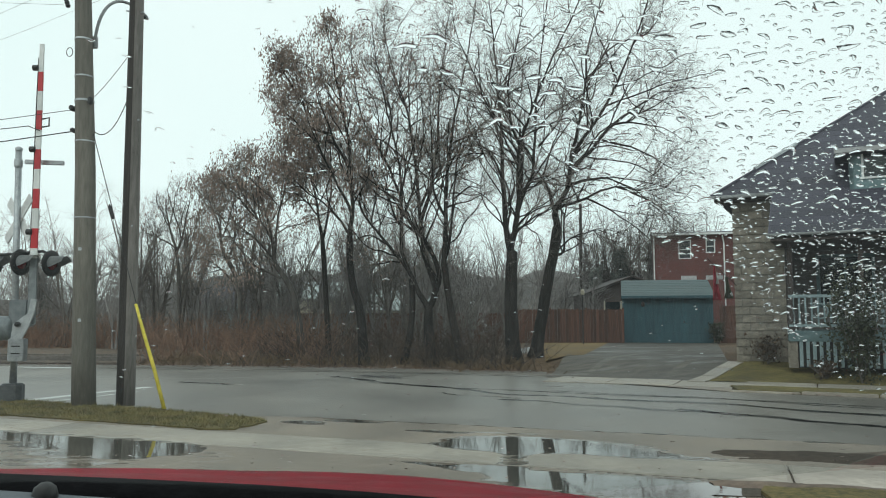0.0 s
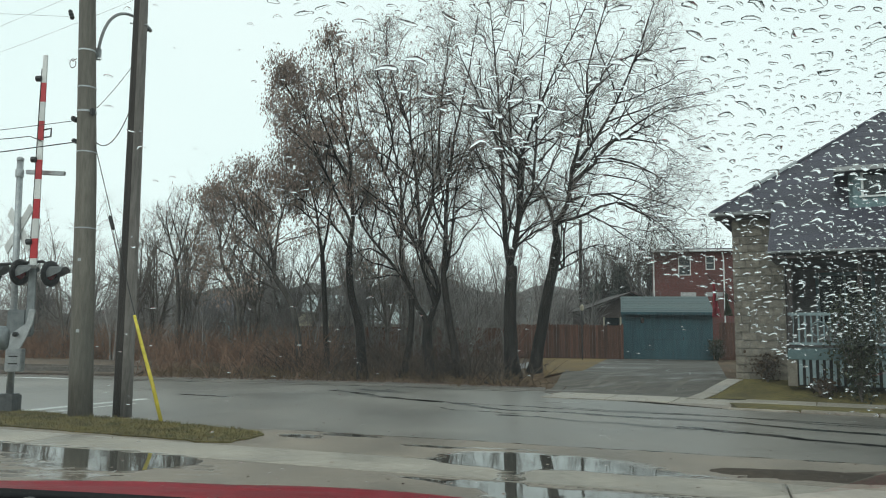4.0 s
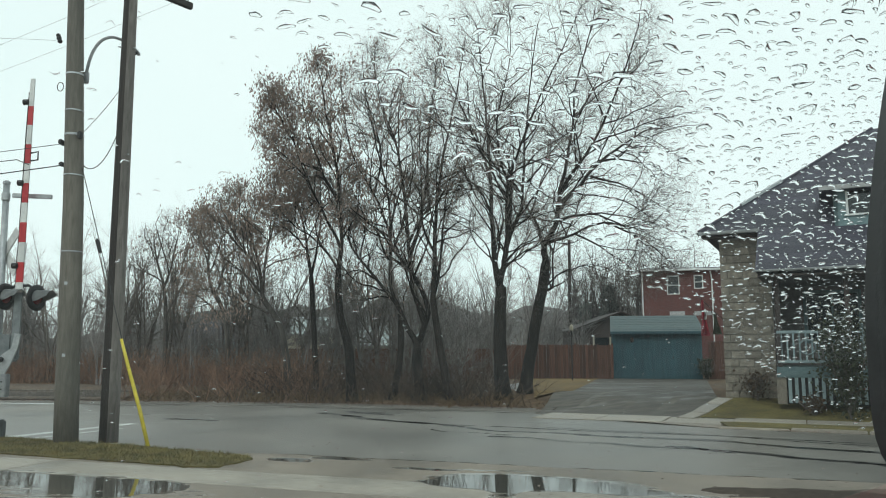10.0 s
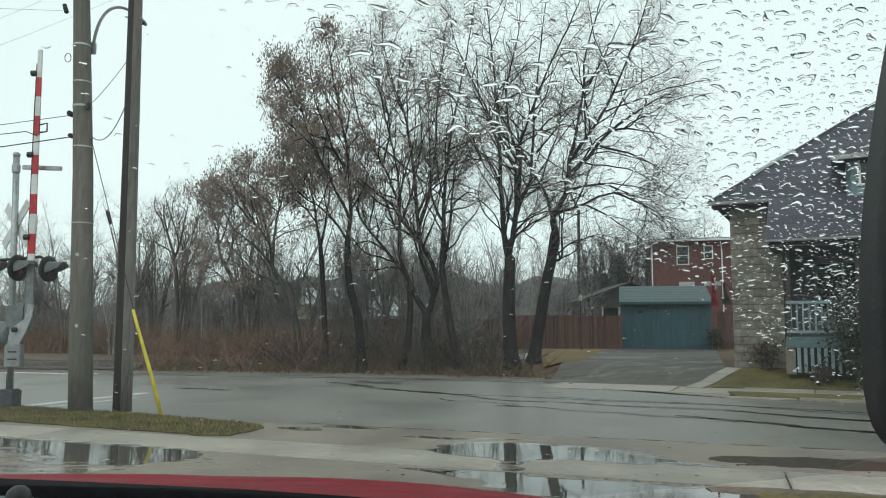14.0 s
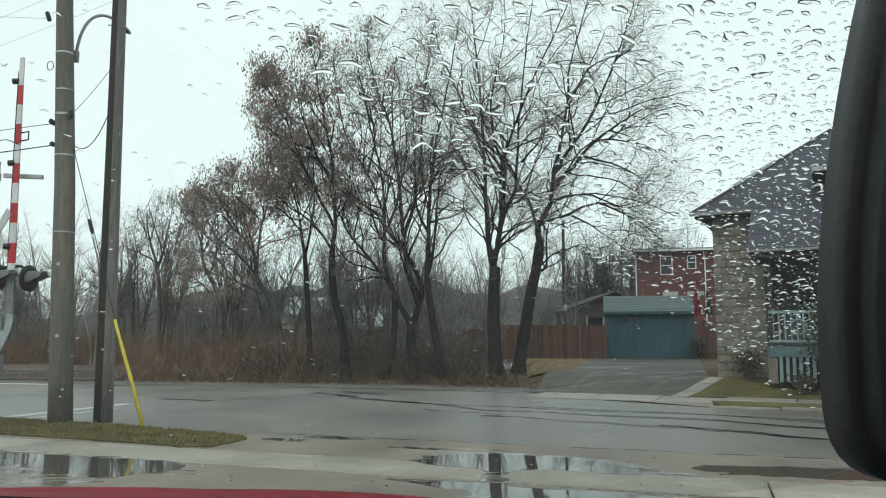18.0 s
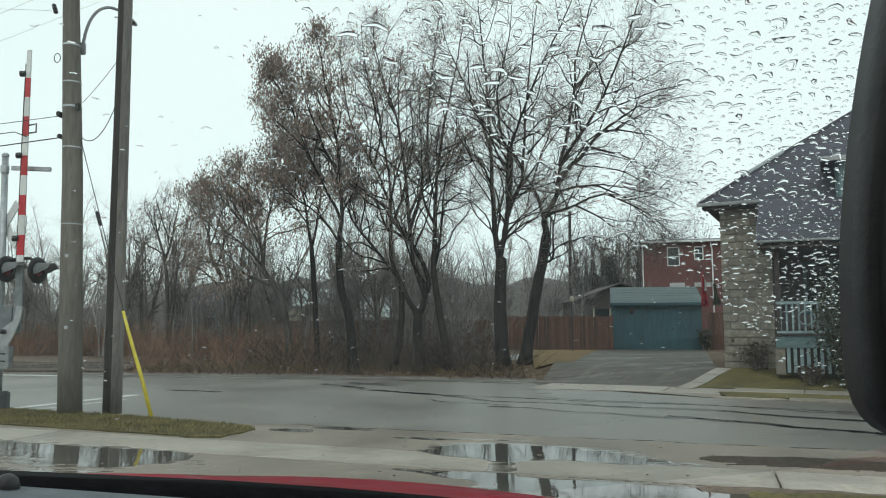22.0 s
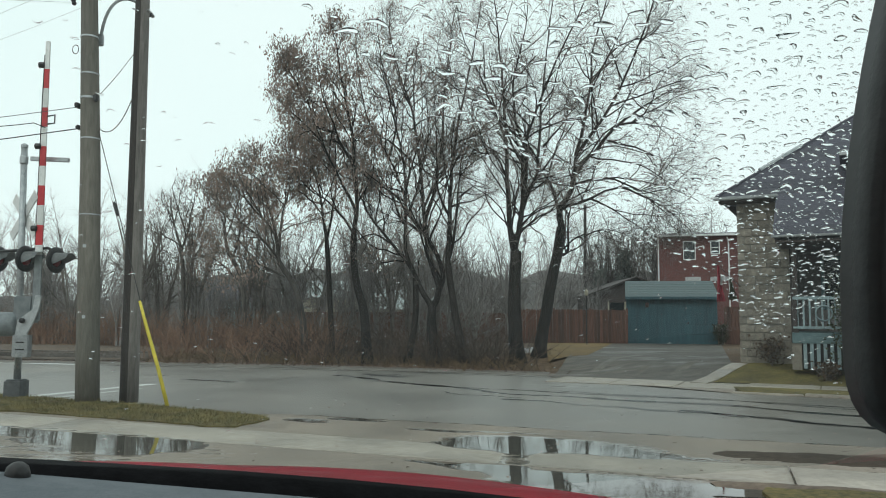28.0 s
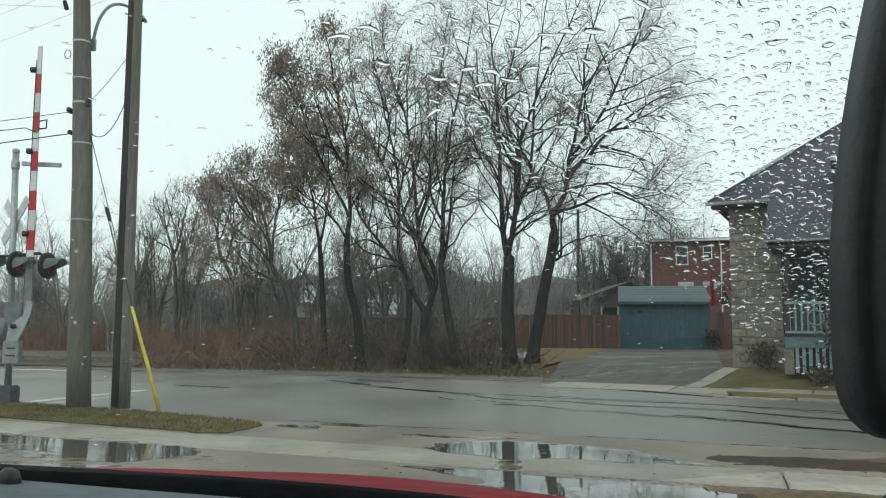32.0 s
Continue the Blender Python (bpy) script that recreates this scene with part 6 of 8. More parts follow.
side = thing("side_gate", pose(14.6, 40.6, 0.36), "red-brown cedar gate between garage and house", "gate")
for i in range(9):
    part("board", cube(i * 0.15, i * 0.15 + 0.14, 0, 0.025, 0.04, 2.0), M["cedar"], side)
part("rail", cube(0, 1.35, 0.027, 0.07, 0.4, 0.5), M["cedar"], side)
part("rail", cube(0, 1.35, 0.027, 0.07, 1.5, 1.6), M["cedar"], side)
far_fence = thing("board_fence", Matrix(), "dark weathered board fence behind the brush", "fence")
for i in range(24):
    part("panel", cube(i * 0.5, i * 0.5 + 0.48, 0, 0.03, 0, 1.6, 0, pose(-8.2, 43.2, 0.37, 0, 0, -8.5)), M["cedar"], far_fence)
part("rail", cube(0, 12, 0.032, 0.07, 1.2, 1.3, 0, pose(-8.2, 43.2, 0.37, 0, 0, -8.5)), M["cedar"], far_fence)

# ---- red brick house behind ----
bh = thing("brick_house", pose(14.45, 52.6, 0.38, 0, 0, -15), "two-storey red brick house with white gutters", "house")
OPEN = ((1.68, 2.5, 5.35, 6.65), (3.45, 4.05, 5.72, 6.65))


def wall_with_openings(w, h, t, openings):
    """Wall pieces around rectangular openings."""
    xs = sorted({0, w, *[v for o in openings for v in o[:2]]})
    zs = sorted({0, h, *[v for o in openings for v in o[2:]]})
    bm = bmesh.new()
    for x0, x1 in zip(xs, xs[1:]):
        run = None
        for z0, z1 in zip(zs, zs[1:]):
            hole = any(o[0] <= x0 and x1 <= o[1] and o[2] <= z0 and z1 <= o[3] for o in openings)
            if not hole and run is None:
                run = z0
            if hole and run is not None:
                box(bm, x0, x1, 0, t, run, z0)
                run = None
        if run is not None:
            box(bm, x0, x1, 0, t, run, h)
    return bm


def bricks_mat():
    m = mat("brick_courses", (0.12, 0.042, 0.038), (0.18, 0.062, 0.055), 10, 0.8, bump=0.2, big=0.15)
    N, L = m.node_tree.nodes, m.node_tree.links
    b = N["Principled BSDF"]
    old = b.inputs["Base Color"].links[0].from_socket
    tc = N.new("ShaderNodeTexCoord")
    sw = N.new("ShaderNodeSeparateXYZ")
    cb = N.new("ShaderNodeCombineXYZ")
    L.new(tc.outputs["Object"], sw.inputs[0])
    L.new(sw.outputs["X"], cb.inputs["X"])
    L.new(sw.outputs["Z"], cb.inputs["Y"])
    tx = N.new("ShaderNodeTexBrick")
    tx.inputs["Scale"].default_value = 1.0
    tx.inputs["Brick Width"].default_value = 0.215
    tx.inputs["Row Height"].default_value = 0.075
    tx.inputs["Mortar Size"].default_value = 0.008
    tx.inputs["Color1"].default_value = (1, 1, 1, 1)
    tx.inputs["Color2"].default_value = (0.8, 0.8, 0.8, 1)
    tx.inputs["Mortar"].default_value = (0.9, 1.6, 1.6, 1)
    L.new(cb.outputs[0], tx.inputs["Vector"])
    mx = N.new("ShaderNodeMix")
    mx.data_type, mx.blend_type = "RGBA", "MULTIPLY"
    mx.inputs["Factor"].default_value = 1.0
    L.new(old, mx.inputs["A"])
    L.new(tx.outputs["Color"], mx.inputs["B"])
    L.new(mx.outputs["Result"], b.inputs["Base Color"])
    return m


M["brick_wall"] = bricks_mat()
part("wall", wall_with_openings(9, 7.0, 0.3, OPEN), M["brick_wall"], bh)
part("wall", cube(0, 0.3, 0.3, 8, 0, 7.0), M["brick_wall"], bh)
part("wall", cube(8.7, 9, 0.3, 8, 0, 7.0), M["brick_wall"], bh)
part("wall", cube(0.3, 8.7, 7.7, 8, 0, 7.0), M["brick_wall"], bh)
for x0, x1, z0, z1 in OPEN:
    w = part("window", cube(x0, x1, 0.12, 0.15, z0, z1), M["window"], bh, "dark window in white frame")
    for a in ((x0, x0 + 0.06, z0, z1), (x1 - 0.06, x1, z0, z1), (x0 + 0.06, x1 - 0.06, z0, z0 + 0.06), (x0 + 0.06, x1 - 0.06, z1 - 0.06, z1)):
        part("window_frame", cube(a[0], a[1], -0.02, 0.12, a[2], a[3], 0.008), M["white_paint"], w)
    part("sash", cube(x0 + 0.09, x1 - 0.09, 0.08, 0.12, (z0 + z1) / 2 - 0.03, (z0 + z1) / 2 + 0.03), M["white_paint"], w)
    part("curtain", cube(x0 + 0.1, x0 + 0.1 + (x1 - x0) * 0.3, 0.151, 0.17, z0, z1), M["siding"], w)
for x0, x1 in ((1.8, 2.8), (3.4, 4.5)):
    part("lintel", cube(x0, x1, -0.02, 0, 3.92, 4.2), M["snow"], bh, "pale stone lintel")
part("downspout", bar([(0.06, -0.06, 0.2), (0.06, -0.06, 6.85)], 0.045, 8), M["white_paint"], bh, "white downspout")
part("downspout", bar([(4.6, -0.06, 0.2), (4.6, -0.06, 6.4), (4.5, -0.3, 6.85)], 0.045, 8), M["white_paint"], bh, "white downspout")
part("gutter", cube(-0.08, 9.4, -0.5, -0.38, 6.93, 7.07, 0.02), M["white_paint"], bh, "white gutter")
part("soffit", cube(-0.06, 9.38, -0.38, 0, 7.01, 7.05), M["white_paint"], bh)
part("roof", slope_sheet((-0.08, -0.45, 7.1), (9.4, -0.45, 7.1), (9.4, 4, 7.62), (-0.08, 4, 7.62)), M["shingle"], bh, "low dark roof")
part("roof", slope_sheet((9.4, 8.45, 7.1), (-0.08, 8.45, 7.1), (-0.08, 4, 7.62), (9.4, 4, 7.62)), M["shingle"], bh)

# ---- small dark house and lamp post behind the fence ----
sh = thing("dark_bungalow", pose(9.6, 50.5, 0.38), "low dark bungalow with a shallow roof behind the fence", "house")
part("wall", wall_with_openings(5.5, 2.9, 0.25, ((1.0, 2.1, 1.2, 2.4),)), M["dark_wood"], sh)
part("wall", cube(0, 0.25, 0.25, 6, 0, 2.9), M["dark_wood"], sh)
part("wall", cube(5.25, 5.5, 0.25, 6, 0, 2.9), M["dark_wood"], sh)
part("wall", cube(0.25, 5.25, 5.75, 6, 0, 2.9), M["dark_wood"], sh)
sw_ = part("window", cube(1.0, 2.1, 0.1, 0.13, 1.2, 2.4), M["window"], sh)
part("window_frame", cube(0.95, 1.05, -0.02, 0.1, 1.15, 2.45), M["siding"], sw_)
part("window_frame", cube(2.05, 2.15, -0.02, 0.1, 1.15, 2.45), M["siding"], sw_)
part("roof", slope_sheet((-0.6, -0.5, 2.85), (2.75, -0.5, 4.1), (2.75, 6.5, 4.1), (-0.6, 6.5, 2.85)), M["dark_wood"], sh, "dark shallow roof")
part("roof", slope_sheet((2.75, -0.5, 4.1), (6.1, -0.5, 2.85), (6.1, 6.5, 2.85), (2.75, 6.5, 4.1)), M["dark_wood"], sh)
part("gable", solid([(0, 0, 2.9), (5.5, 0, 2.9), (2.75, 0, 3.95), (0, 0.2, 2.9), (5.5, 0.2, 2.9), (2.75, 0.2, 3.95)], ((0, 1, 2), (5, 4, 3), (0, 3, 4, 1), (1, 4, 5, 2), (2, 5, 3, 0))), M["dark_wood"], sh)
lp = thing("garden_lamp", pose(6.9, 38.0, 0.38), "black garden lamp post with a pale lantern", "lamp post")
part("post", bar([(0, 0, 0), (0, 0, 2.45)], 0.027, 8), M["black"], lp)
part("lantern", lathe([(0.05, 2.45), (0.09, 2.5), (0.1, 2.66), (0.03, 2.76)], 8), M["siding"], lp, "pale lantern")
fp = thing("far_pole", pose(10.75, 60, 0.38), "slim dark utility pole above the far roofs", "pole")
part("pole_shaft", bar([(0, 0, 0), (0.1, 0, 10.3)], [0.16, 0.11], 10), M["pole_dark"], fp)
# far houses seen between the trunks
for x, y, w, h, mt, rf in ((-15.5, 70, 9.0, 3.1, "siding", "pale_roof"), (-6.5, 62, 5.5, 2.0, "siding", "pale_roof"), (-23, 74, 8, 2.8, "pale_blue", "shingle")):
    hs = thing("far_house", pose(x, y, 0.38), "pale far house glimpsed between bare trees", "house", "far houses")
    part("wall", wall_with_openings(w, h, 0.3, ((1.2, 2.2, 1.0, 2.1 if h > 2.5 else 1.7), (w - 2.6, w - 1.4, 1.0, 2.1 if h > 2.5 else 1.7))), M[mt], hs)
    for wx in (1.2, w - 2.6):
        part("window", cube(wx, wx + 1.1, 0.15, 0.18, 1.0, 2.1 if h > 2.5 else 1.7), M["window"], hs)
    part("wall", cube(0, 0.3, 0.3, 7, 0, h), M[mt], hs)
    part("wall", cube(w - 0.3, w, 0.3, 7, 0, h), M[mt], hs)
    part("wall", cube(0.3, w - 0.3, 6.7, 7, 0, h), M[mt], hs)
    part("roof", slope_sheet((-0.4, -0.5, h), (w + 0.4, -0.5, h), (w + 0.4, 3.5, h + 1.7), (-0.4, 3.5, h + 1.7)), M[rf], hs)
    part("roof", slope_sheet((w + 0.4, 7.5, h), (-0.4, 7.5, h), (-0.4, 3.5, h + 1.7), (w + 0.4, 3.5, h + 1.7)), M[rf], hs)


def conifer(x, y, h, seed):
    rng = np.random.default_rng(seed)
    th = thing("conifer", pose(x, y, 0.38), "dark hazy spruce behind the houses", "tree", "far conifers")
    part("trunk", bar([(0, 0, 0), (0, 0, h)], [0.16, 0.02], 8), M["bark"], th)
    n = 170
    z = rng.uniform(0.12, 0.98, n) * h
    a = rng.uniform(0, math.tau, n)
    ln = (1.05 - z / h) * h * 0.26 * rng.uniform(0.7, 1.2, n)
    k = np.linspace(0, 1, 4)
    lines = np.stack([np.cos(a)[:, None] * ln[:, None] * k, np.sin(a)[:, None] * ln[:, None] * k, z[:, None] - 0.25 * ln[:, None] * k ** 1.5], axis=2)
    rad = np.full((n, 4), 0.02)
    b1, r1 = sprout(lines, rad, 14, rng, 0.1, 0.5, 0.9, 3, -0.05, 0.02)
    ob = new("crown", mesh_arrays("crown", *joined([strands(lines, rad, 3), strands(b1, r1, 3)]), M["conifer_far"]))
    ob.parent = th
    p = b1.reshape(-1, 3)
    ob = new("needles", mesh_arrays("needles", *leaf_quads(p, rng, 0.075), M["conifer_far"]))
    ob.parent = th


conifer(-30.5, 58, 5.0, 3)
conifer(-15.0, 66, 5.6, 4)
conifer(13.2, 57, 6.6, 5)
conifer(11.7, 58.5, 5.2, 6)
lump = lathe([(0.36, -0.05), (0.33, 0.05), (0.24, 0.13), (0.1, 0.18), (0.01, 0.19)], 18, m=pose(3.2, 29.6, land(3.2, 29.6)) @ Matrix.Diagonal((1.3, 0.8, 1, 1)))
for v in lump.verts:
    v.co += Vector((0.05, 0.05, 0.05)) * noise.noise(v.co * 5.0)
tagged(finish("old_snow", lump, M["snow"], None, True), "last lump of grimy snow on the grass", "snow", kind="structure")


# ---- passing cars ----
def car_paint(name, c, rough=0.16):
    m = mat(name, c, tuple(v * 1.15 + 0.001 for v in c), 30, rough, rough + 0.1, bump=0.0, spec=0.1, big=0.12, bigscale=1.5)
    b = m.node_tree.nodes["Principled BSDF"]
    b.inputs["Coat Weight"].default_value = 0.07
    b.inputs["Coat Roughness"].default_value = 0.05
    return m


M["black_paint"] = car_paint("black_car_paint", (0.006, 0.0065, 0.008))
M["grey_car"] = car_paint("dark_grey_car_paint", (0.017, 0.0175, 0.02))
M["green_black"] = car_paint("green_black_car_paint", (0.006, 0.011, 0.011))
M["car_glass"] = mat("tinted_car_glass", (0.012, 0.03, 0.03), (0.034, 0.078, 0.075), 2.2, 0.05, 0.1, spec=0.2, bump=0, big=0.3)
M["screen_glass"] = mat("car_screen_glass", (0.05, 0.095, 0.085), (0.12, 0.19, 0.17), 2.5, 0.03, 0.06, bump=0, big=0.4, bigscale=2.0)
M["chrome"] = mat("bright_chrome", (0.72, 0.74, 0.75), (0.82, 0.83, 0.84), 5, 0.12, 0.2, metal=1.0, bump=0, big=0.08)
M["rim"] = mat("silver_alloy", (0.27, 0.28, 0.29), (0.4, 0.41, 0.42), 12, 0.35, 0.45, metal=0.25, bump=0, big=0.12)
M["rubber"] = mat("wet_tyre_rubber", (0.01, 0.01, 0.01), (0.022, 0.022, 0.022), 20, 0.6, bump=0.2)
M["cladding"] = mat("dark_plastic_cladding", (0.014, 0.014, 0.015), (0.028, 0.028, 0.029), 20, 0.5, bump=0.05)
M["tail_lit"] = glow("lit_tail_lamp", (1.0, 0.02, 0.04), 0.45)
M["tail_core"] = glow("bright_tail_bulb", (1.0, 0.16, 0.12), 2.2)
M["tail_dim"] = glow("running_tail_lamp", (1.0, 0.01, 0.03), 0.1, (0.22, 0.006, 0.012))
M["head_lit"] = glow("lit_headlamp", (1.0, 0.95, 0.85), 0.5, (0.7, 0.7, 0.68))
M["lamp_glass"] = mat("clear_lamp_cover", (0.3, 0.32, 0.32), (0.5, 0.52, 0.52), 14, 0.08, bump=0.05)
M["plate"] = mat("number_plate", (0.55, 0.57, 0.6), (0.65, 0.67, 0.7), 10, 0.4, bump=0)


def bend(pts, s):
    for (s0, z0), (s1, z1) in zip(pts, pts[1:]):
        if s <= s1:
            t = (s - s0) / (s1 - s0)
            t = t * t * (3 - 2 * t) * 0.5 + t * 0.5
            return z0 + (z1 - z0) * t
    return pts[-1][1]


def car(name, label, paint, spec):
    L, W, r = spec["length"], spec["width"] / 2, spec["wheel"]
    top, roof, belt = spec["top"], spec["roof"], spec["belt"]
    f0 = spec["front_axle"]
    axles = (f0, f0 + spec["base"])
    low = spec["low"]
    th = thing(name, Matrix(), label, "car", "passing cars")

    def X(s):
        return L / 2 - s

    def half(s):
        nose, tail = max(0.0, 1 - s / 0.75), max(0.0, 1 - (L - s) / 0.6)
        return W * (1 - 0.2 * nose ** 2.2 - 0.13 * tail ** 2.2)

    def under(s):
        z = low + 0.10 * max(0.0, 1 - s / 0.5) + 0.12 * max(0.0, 1 - (L - s) / 0.5)
        for a in axles:
            R = r * 1.2
            if abs(s - a) < R:
                z = max(z, r + math.sqrt(R * R - (s - a) ** 2) - 0.02)
        return z

    ss = sorted({0.0, L, *np.arange(0.02, L, 0.05).tolist(), *[a + r * 1.2 * math.cos(k) for a in axles for k in np.linspace(0, math.pi, 13)]})
    bm = bmesh.new()
    rings = []
    for s in ss:
        h, z0, z1 = half(s), under(s), bend(top, s)
        z0 = min(z0, z1 - 0.12)
        d = z1 - z0
        flare = 0.025 * max((1 - abs(s - a) / (r * 1.7) for a in axles), default=0) if min(abs(s - a) for a in axles) < r * 1.7 else 0.0
        sec = [(0.0, z0), (h * 0.8, z0), (h * 0.96 + flare, z0 + 0.02), (h + flare, z0 + 0.1 * d + 0.03), (h * 0.995 + flare * 0.6, z0 + 0.45 * d), (h * 1.0, z0 + 0.62 * d), (h * 0.985, z0 + 0.8 * d), (h * 0.94, z0 + 0.95 * d), (h * 0.86, z1), (h * 0.5, z1 + 0.022), (0.0, z1 + 0.03)]
        pts = [(y, z) for y, z in sec] + [(-y, z) for y, z in sec[-2:0:-1]]
        rings.append([bm.verts.new((X(s), y, z)) for y, z in pts])
    n = len(rings[0])
    for r0, r1 in zip(rings, rings[1:]):
        for k in range(n):
            bm.faces.new((r0[k], r0[(k + 1) % n], r1[(k + 1) % n], r1[k]))
    bm.faces.new(rings[0][::-1])
    bm.faces.new(rings[-1])
    bmesh.ops.recalc_face_normals(bm, faces=bm.faces)
    body = part("body", bm, paint, th, "", True)
    body.data.set_sharp_from_angle(angle=radians(32))

    # cabin
    xa, xd = roof[0][0], roof[-1][0]

    def side(s, t):
        """A point on the cabin's flank, t from the belt to the roof."""
        zb, zr = belt(s), bend(roof, s)
        hb = half(s) * 0.93
        hr = W * spec["tumble"]
        return hb + (hr - hb) * t, zb + (zr - zb) * t

    bm = bmesh.new()
    rings = []
    for s in [xa + (xd - xa) * k / 34 for k in range(35)]:
        zr = bend(roof, s)
        zb = min(belt(s) - 0.05, zr - 0.02)
        hb = half(s) * 0.93
        full = max(0.05, min(1.0, (zr - zb) / 0.5))
        hr = hb + (W * spec["tumble"] - hb) * full
        sec = [(hb, zb), (hb + (hr - hb) * 0.5, zb + (zr - zb) * 0.5), (hr + 0.012, zr - 0.07 * full), (hr - 0.05, zr - 0.015), (hr * 0.6, zr + 0.012), (0, zr + 0.02)]
        pts = sec + [(-y, z) for y, z in sec[-2::-1]]
        rings.append([bm.verts.new((X(s), y, z)) for y, z in pts])
    for r0, r1 in zip(rings, rings[1:]):
        for k in range(len(r0) - 1):
            bm.faces.new((r0[k], r0[k + 1], r1[k + 1], r1[k]))
    bm.faces.new(rings[0])
    bm.faces.new(rings[-1][::-1])
    bmesh.ops.recalc_face_normals(bm, faces=bm.faces)
    cabin = part("cabin", bm, paint, th, "", True)
    cabin.data.set_sharp_from_angle(angle=radians(28))

    def pane(name, pts, sgn, material, label, off=0.012, inset=0.0):
        bm = bmesh.new()
        vs = []
        for s, t in pts:
            y, z = side(s, t)
            vs.append(bm.verts.new((X(s), sgn * (y + off), z)))
        fc = bm.faces.new(vs)
        fc.normal_update()
        if fc.normal.y * sgn < 0:
            fc.normal_flip()
        bmesh.ops.solidify(bm, geom=[fc], thickness=0.008)
        return part(name, bm, material, th, label)

    def rounder(pts, times):
        """Cuts the corners of a closed outline."""
        pts = [Vector(p) for p in pts]
        for _ in range(times):
            pts = [q for a, b in zip(pts, pts[1:] + pts[:1]) for q in (a.lerp(b, 0.2), a.lerp(b, 0.8))]
        return [tuple(p) for p in pts]

    for sgn in (-1, 1):
        for pts in spec["windows"]:
            pane("side_window", rounder(pts, 1), sgn, M["car_glass"], "dark tinted side window")
        if spec.get("trim"):
            ring = [Vector((X(s), sgn * (side(s, t)[0] + 0.016), side(s, t)[1])) for s, t in rounder(spec["trim"], 2)]
            part("window_trim", bar(ring + ring[:1], 0.0125, 6), M["chrome"], th, "chrome window surround")
        for s0 in spec["handles"]:
            part("door_handle", cube(X(s0) - 0.09, X(s0) + 0.09, sgn * (half(s0) * 0.985), sgn * (half(s0) * 0.985 + 0.03), belt(s0) - 0.16, belt(s0) - 0.125, 0.006), M["chrome"] if spec.get("bright") else paint, th)
        for s0 in spec["seams"]:
            part("door_seam", bar([(X(s0), sgn * (half(s0) * 1.0 + 0.001), low + 0.2), (X(s0), sgn * (half(s0) + 0.003), low + 0.45), (X(s0 + 0.02), sgn * (half(s0) * 0.955), belt(s0) - 0.03)], 0.004, 4), M["rubber"], th)
        sm = spec["mirror"]
        mr_ = part("wing_mirror", lathe([(0.02, -0.11), (0.075, -0.08), (0.08, 0.06), (0.05, 0.11)], 12, "y", pose(X(sm), sgn * (W + 0.06), belt(sm) + 0.1) @ Matrix.Diagonal((0.8, 1, 1, 1))), paint if not spec.get("dark_mirror") else M["cladding"], th, "wing mirror", True)
        part("mirror_arm", bar([(X(sm), sgn * (W * 0.88), belt(sm) + 0.02), (X(sm), sgn * (W + 0.02), belt(sm) + 0.07)], 0.022, 6), M["cladding"], mr_)
        sill0, sill1 = axles[0] + r * 1.3, axles[1] - r * 1.3
        part("rocker", bar([(X(sill0), sgn * (W + 0.004), low + 0.07), (X(sill1), sgn * (W + 0.004), low + 0.07)], 0.05, 8), M["cladding"], th, "dark rocker panel", True)
        if spec.get("rocker_chrome"):
            part("rocker_trim", cube(X(sill1), X(sill0), sgn * (W + 0.03), sgn * (W + 0.05), low + 0.16, low + 0.19, 0.004), M["chrome"], th, "chrome rocker strip")
        if spec.get("step"):
            part("running_board", cube(X(sill1), X(sill0), sgn * (W - 0.02), sgn * (W + 0.1), low - 0.02, low + 0.04, 0.015), M["cladding"], th, "dark running board")
        for a in axles:
            R = r * 1.22
            part("wheel_arch", bar([(X(a) + R * math.cos(k), sgn * (half(a) + 0.018), r + R * math.sin(k) - 0.02) for k in np.linspace(-0.25, math.pi + 0.25, 15)], 0.026, 6), M["cladding"] if spec.get("clad", True) else paint, th, "wheel arch lip", True)
        if spec.get("rails"):
            zr = bend(roof, 3.0)
            s0, s1 = spec["rails"]
            part("roof_rail", bar([(X(s0), sgn * (W * spec["tumble"] - 0.08), zr + 0.02), (X(s0 + 0.12), sgn * (W * spec["tumble"] - 0.08), zr + 0.075), (X(s1 - 0.12), sgn * (W * spec["tumble"] - 0.08), bend(roof, s1) + 0.075), (X(s1), sgn * (W * spec["tumble"] - 0.08), bend(roof, s1) + 0.02)], 0.022, 8), M["chrome"] if spec.get("bright_rails") else M["cladding"], th, "bright roof rail" if spec.get("bright_rails") else "dark roof rail", True)
        # lamps at the corners
        hz0, hz1, hl = spec["headlamp"]
        part("headlight", solid([(X(hl), sgn * half(hl) * 1.004, hz0 + 0.08), (X(hl), sgn * half(hl) * 1.0, hz1), (X(0.06), sgn * half(0.06) * 0.8, hz1 - 0.03), (X(0.0) + 0.01, sgn * half(0) * 0.72, hz0 + 0.02), (X(0.06) + 0.01, sgn * half(0.06) * 0.99, hz0),
                                 (X(hl), sgn * half(hl) * 0.9, hz0 + 0.08), (X(hl), sgn * half(hl) * 0.9, hz1), (X(0.15), sgn * half(0.06) * 0.7, hz1 - 0.03), (X(0.1), sgn * half(0) * 0.65, hz0 + 0.02), (X(0.15), sgn * half(0.06) * 0.85, hz0)],
                                ((0, 1, 2, 3, 4), (9, 8, 7, 6, 5), (0, 5, 6, 1), (1, 6, 7, 2), (2, 7, 8, 3), (3, 8, 9, 4), (4, 9, 5, 0))), M["head_lit"] if spec["lights_on"] else M["lamp_glass"], th, "lit headlight" if spec["lights_on"] else "clear headlight")
        tz0, tz1, tl, tm = spec["tail"]
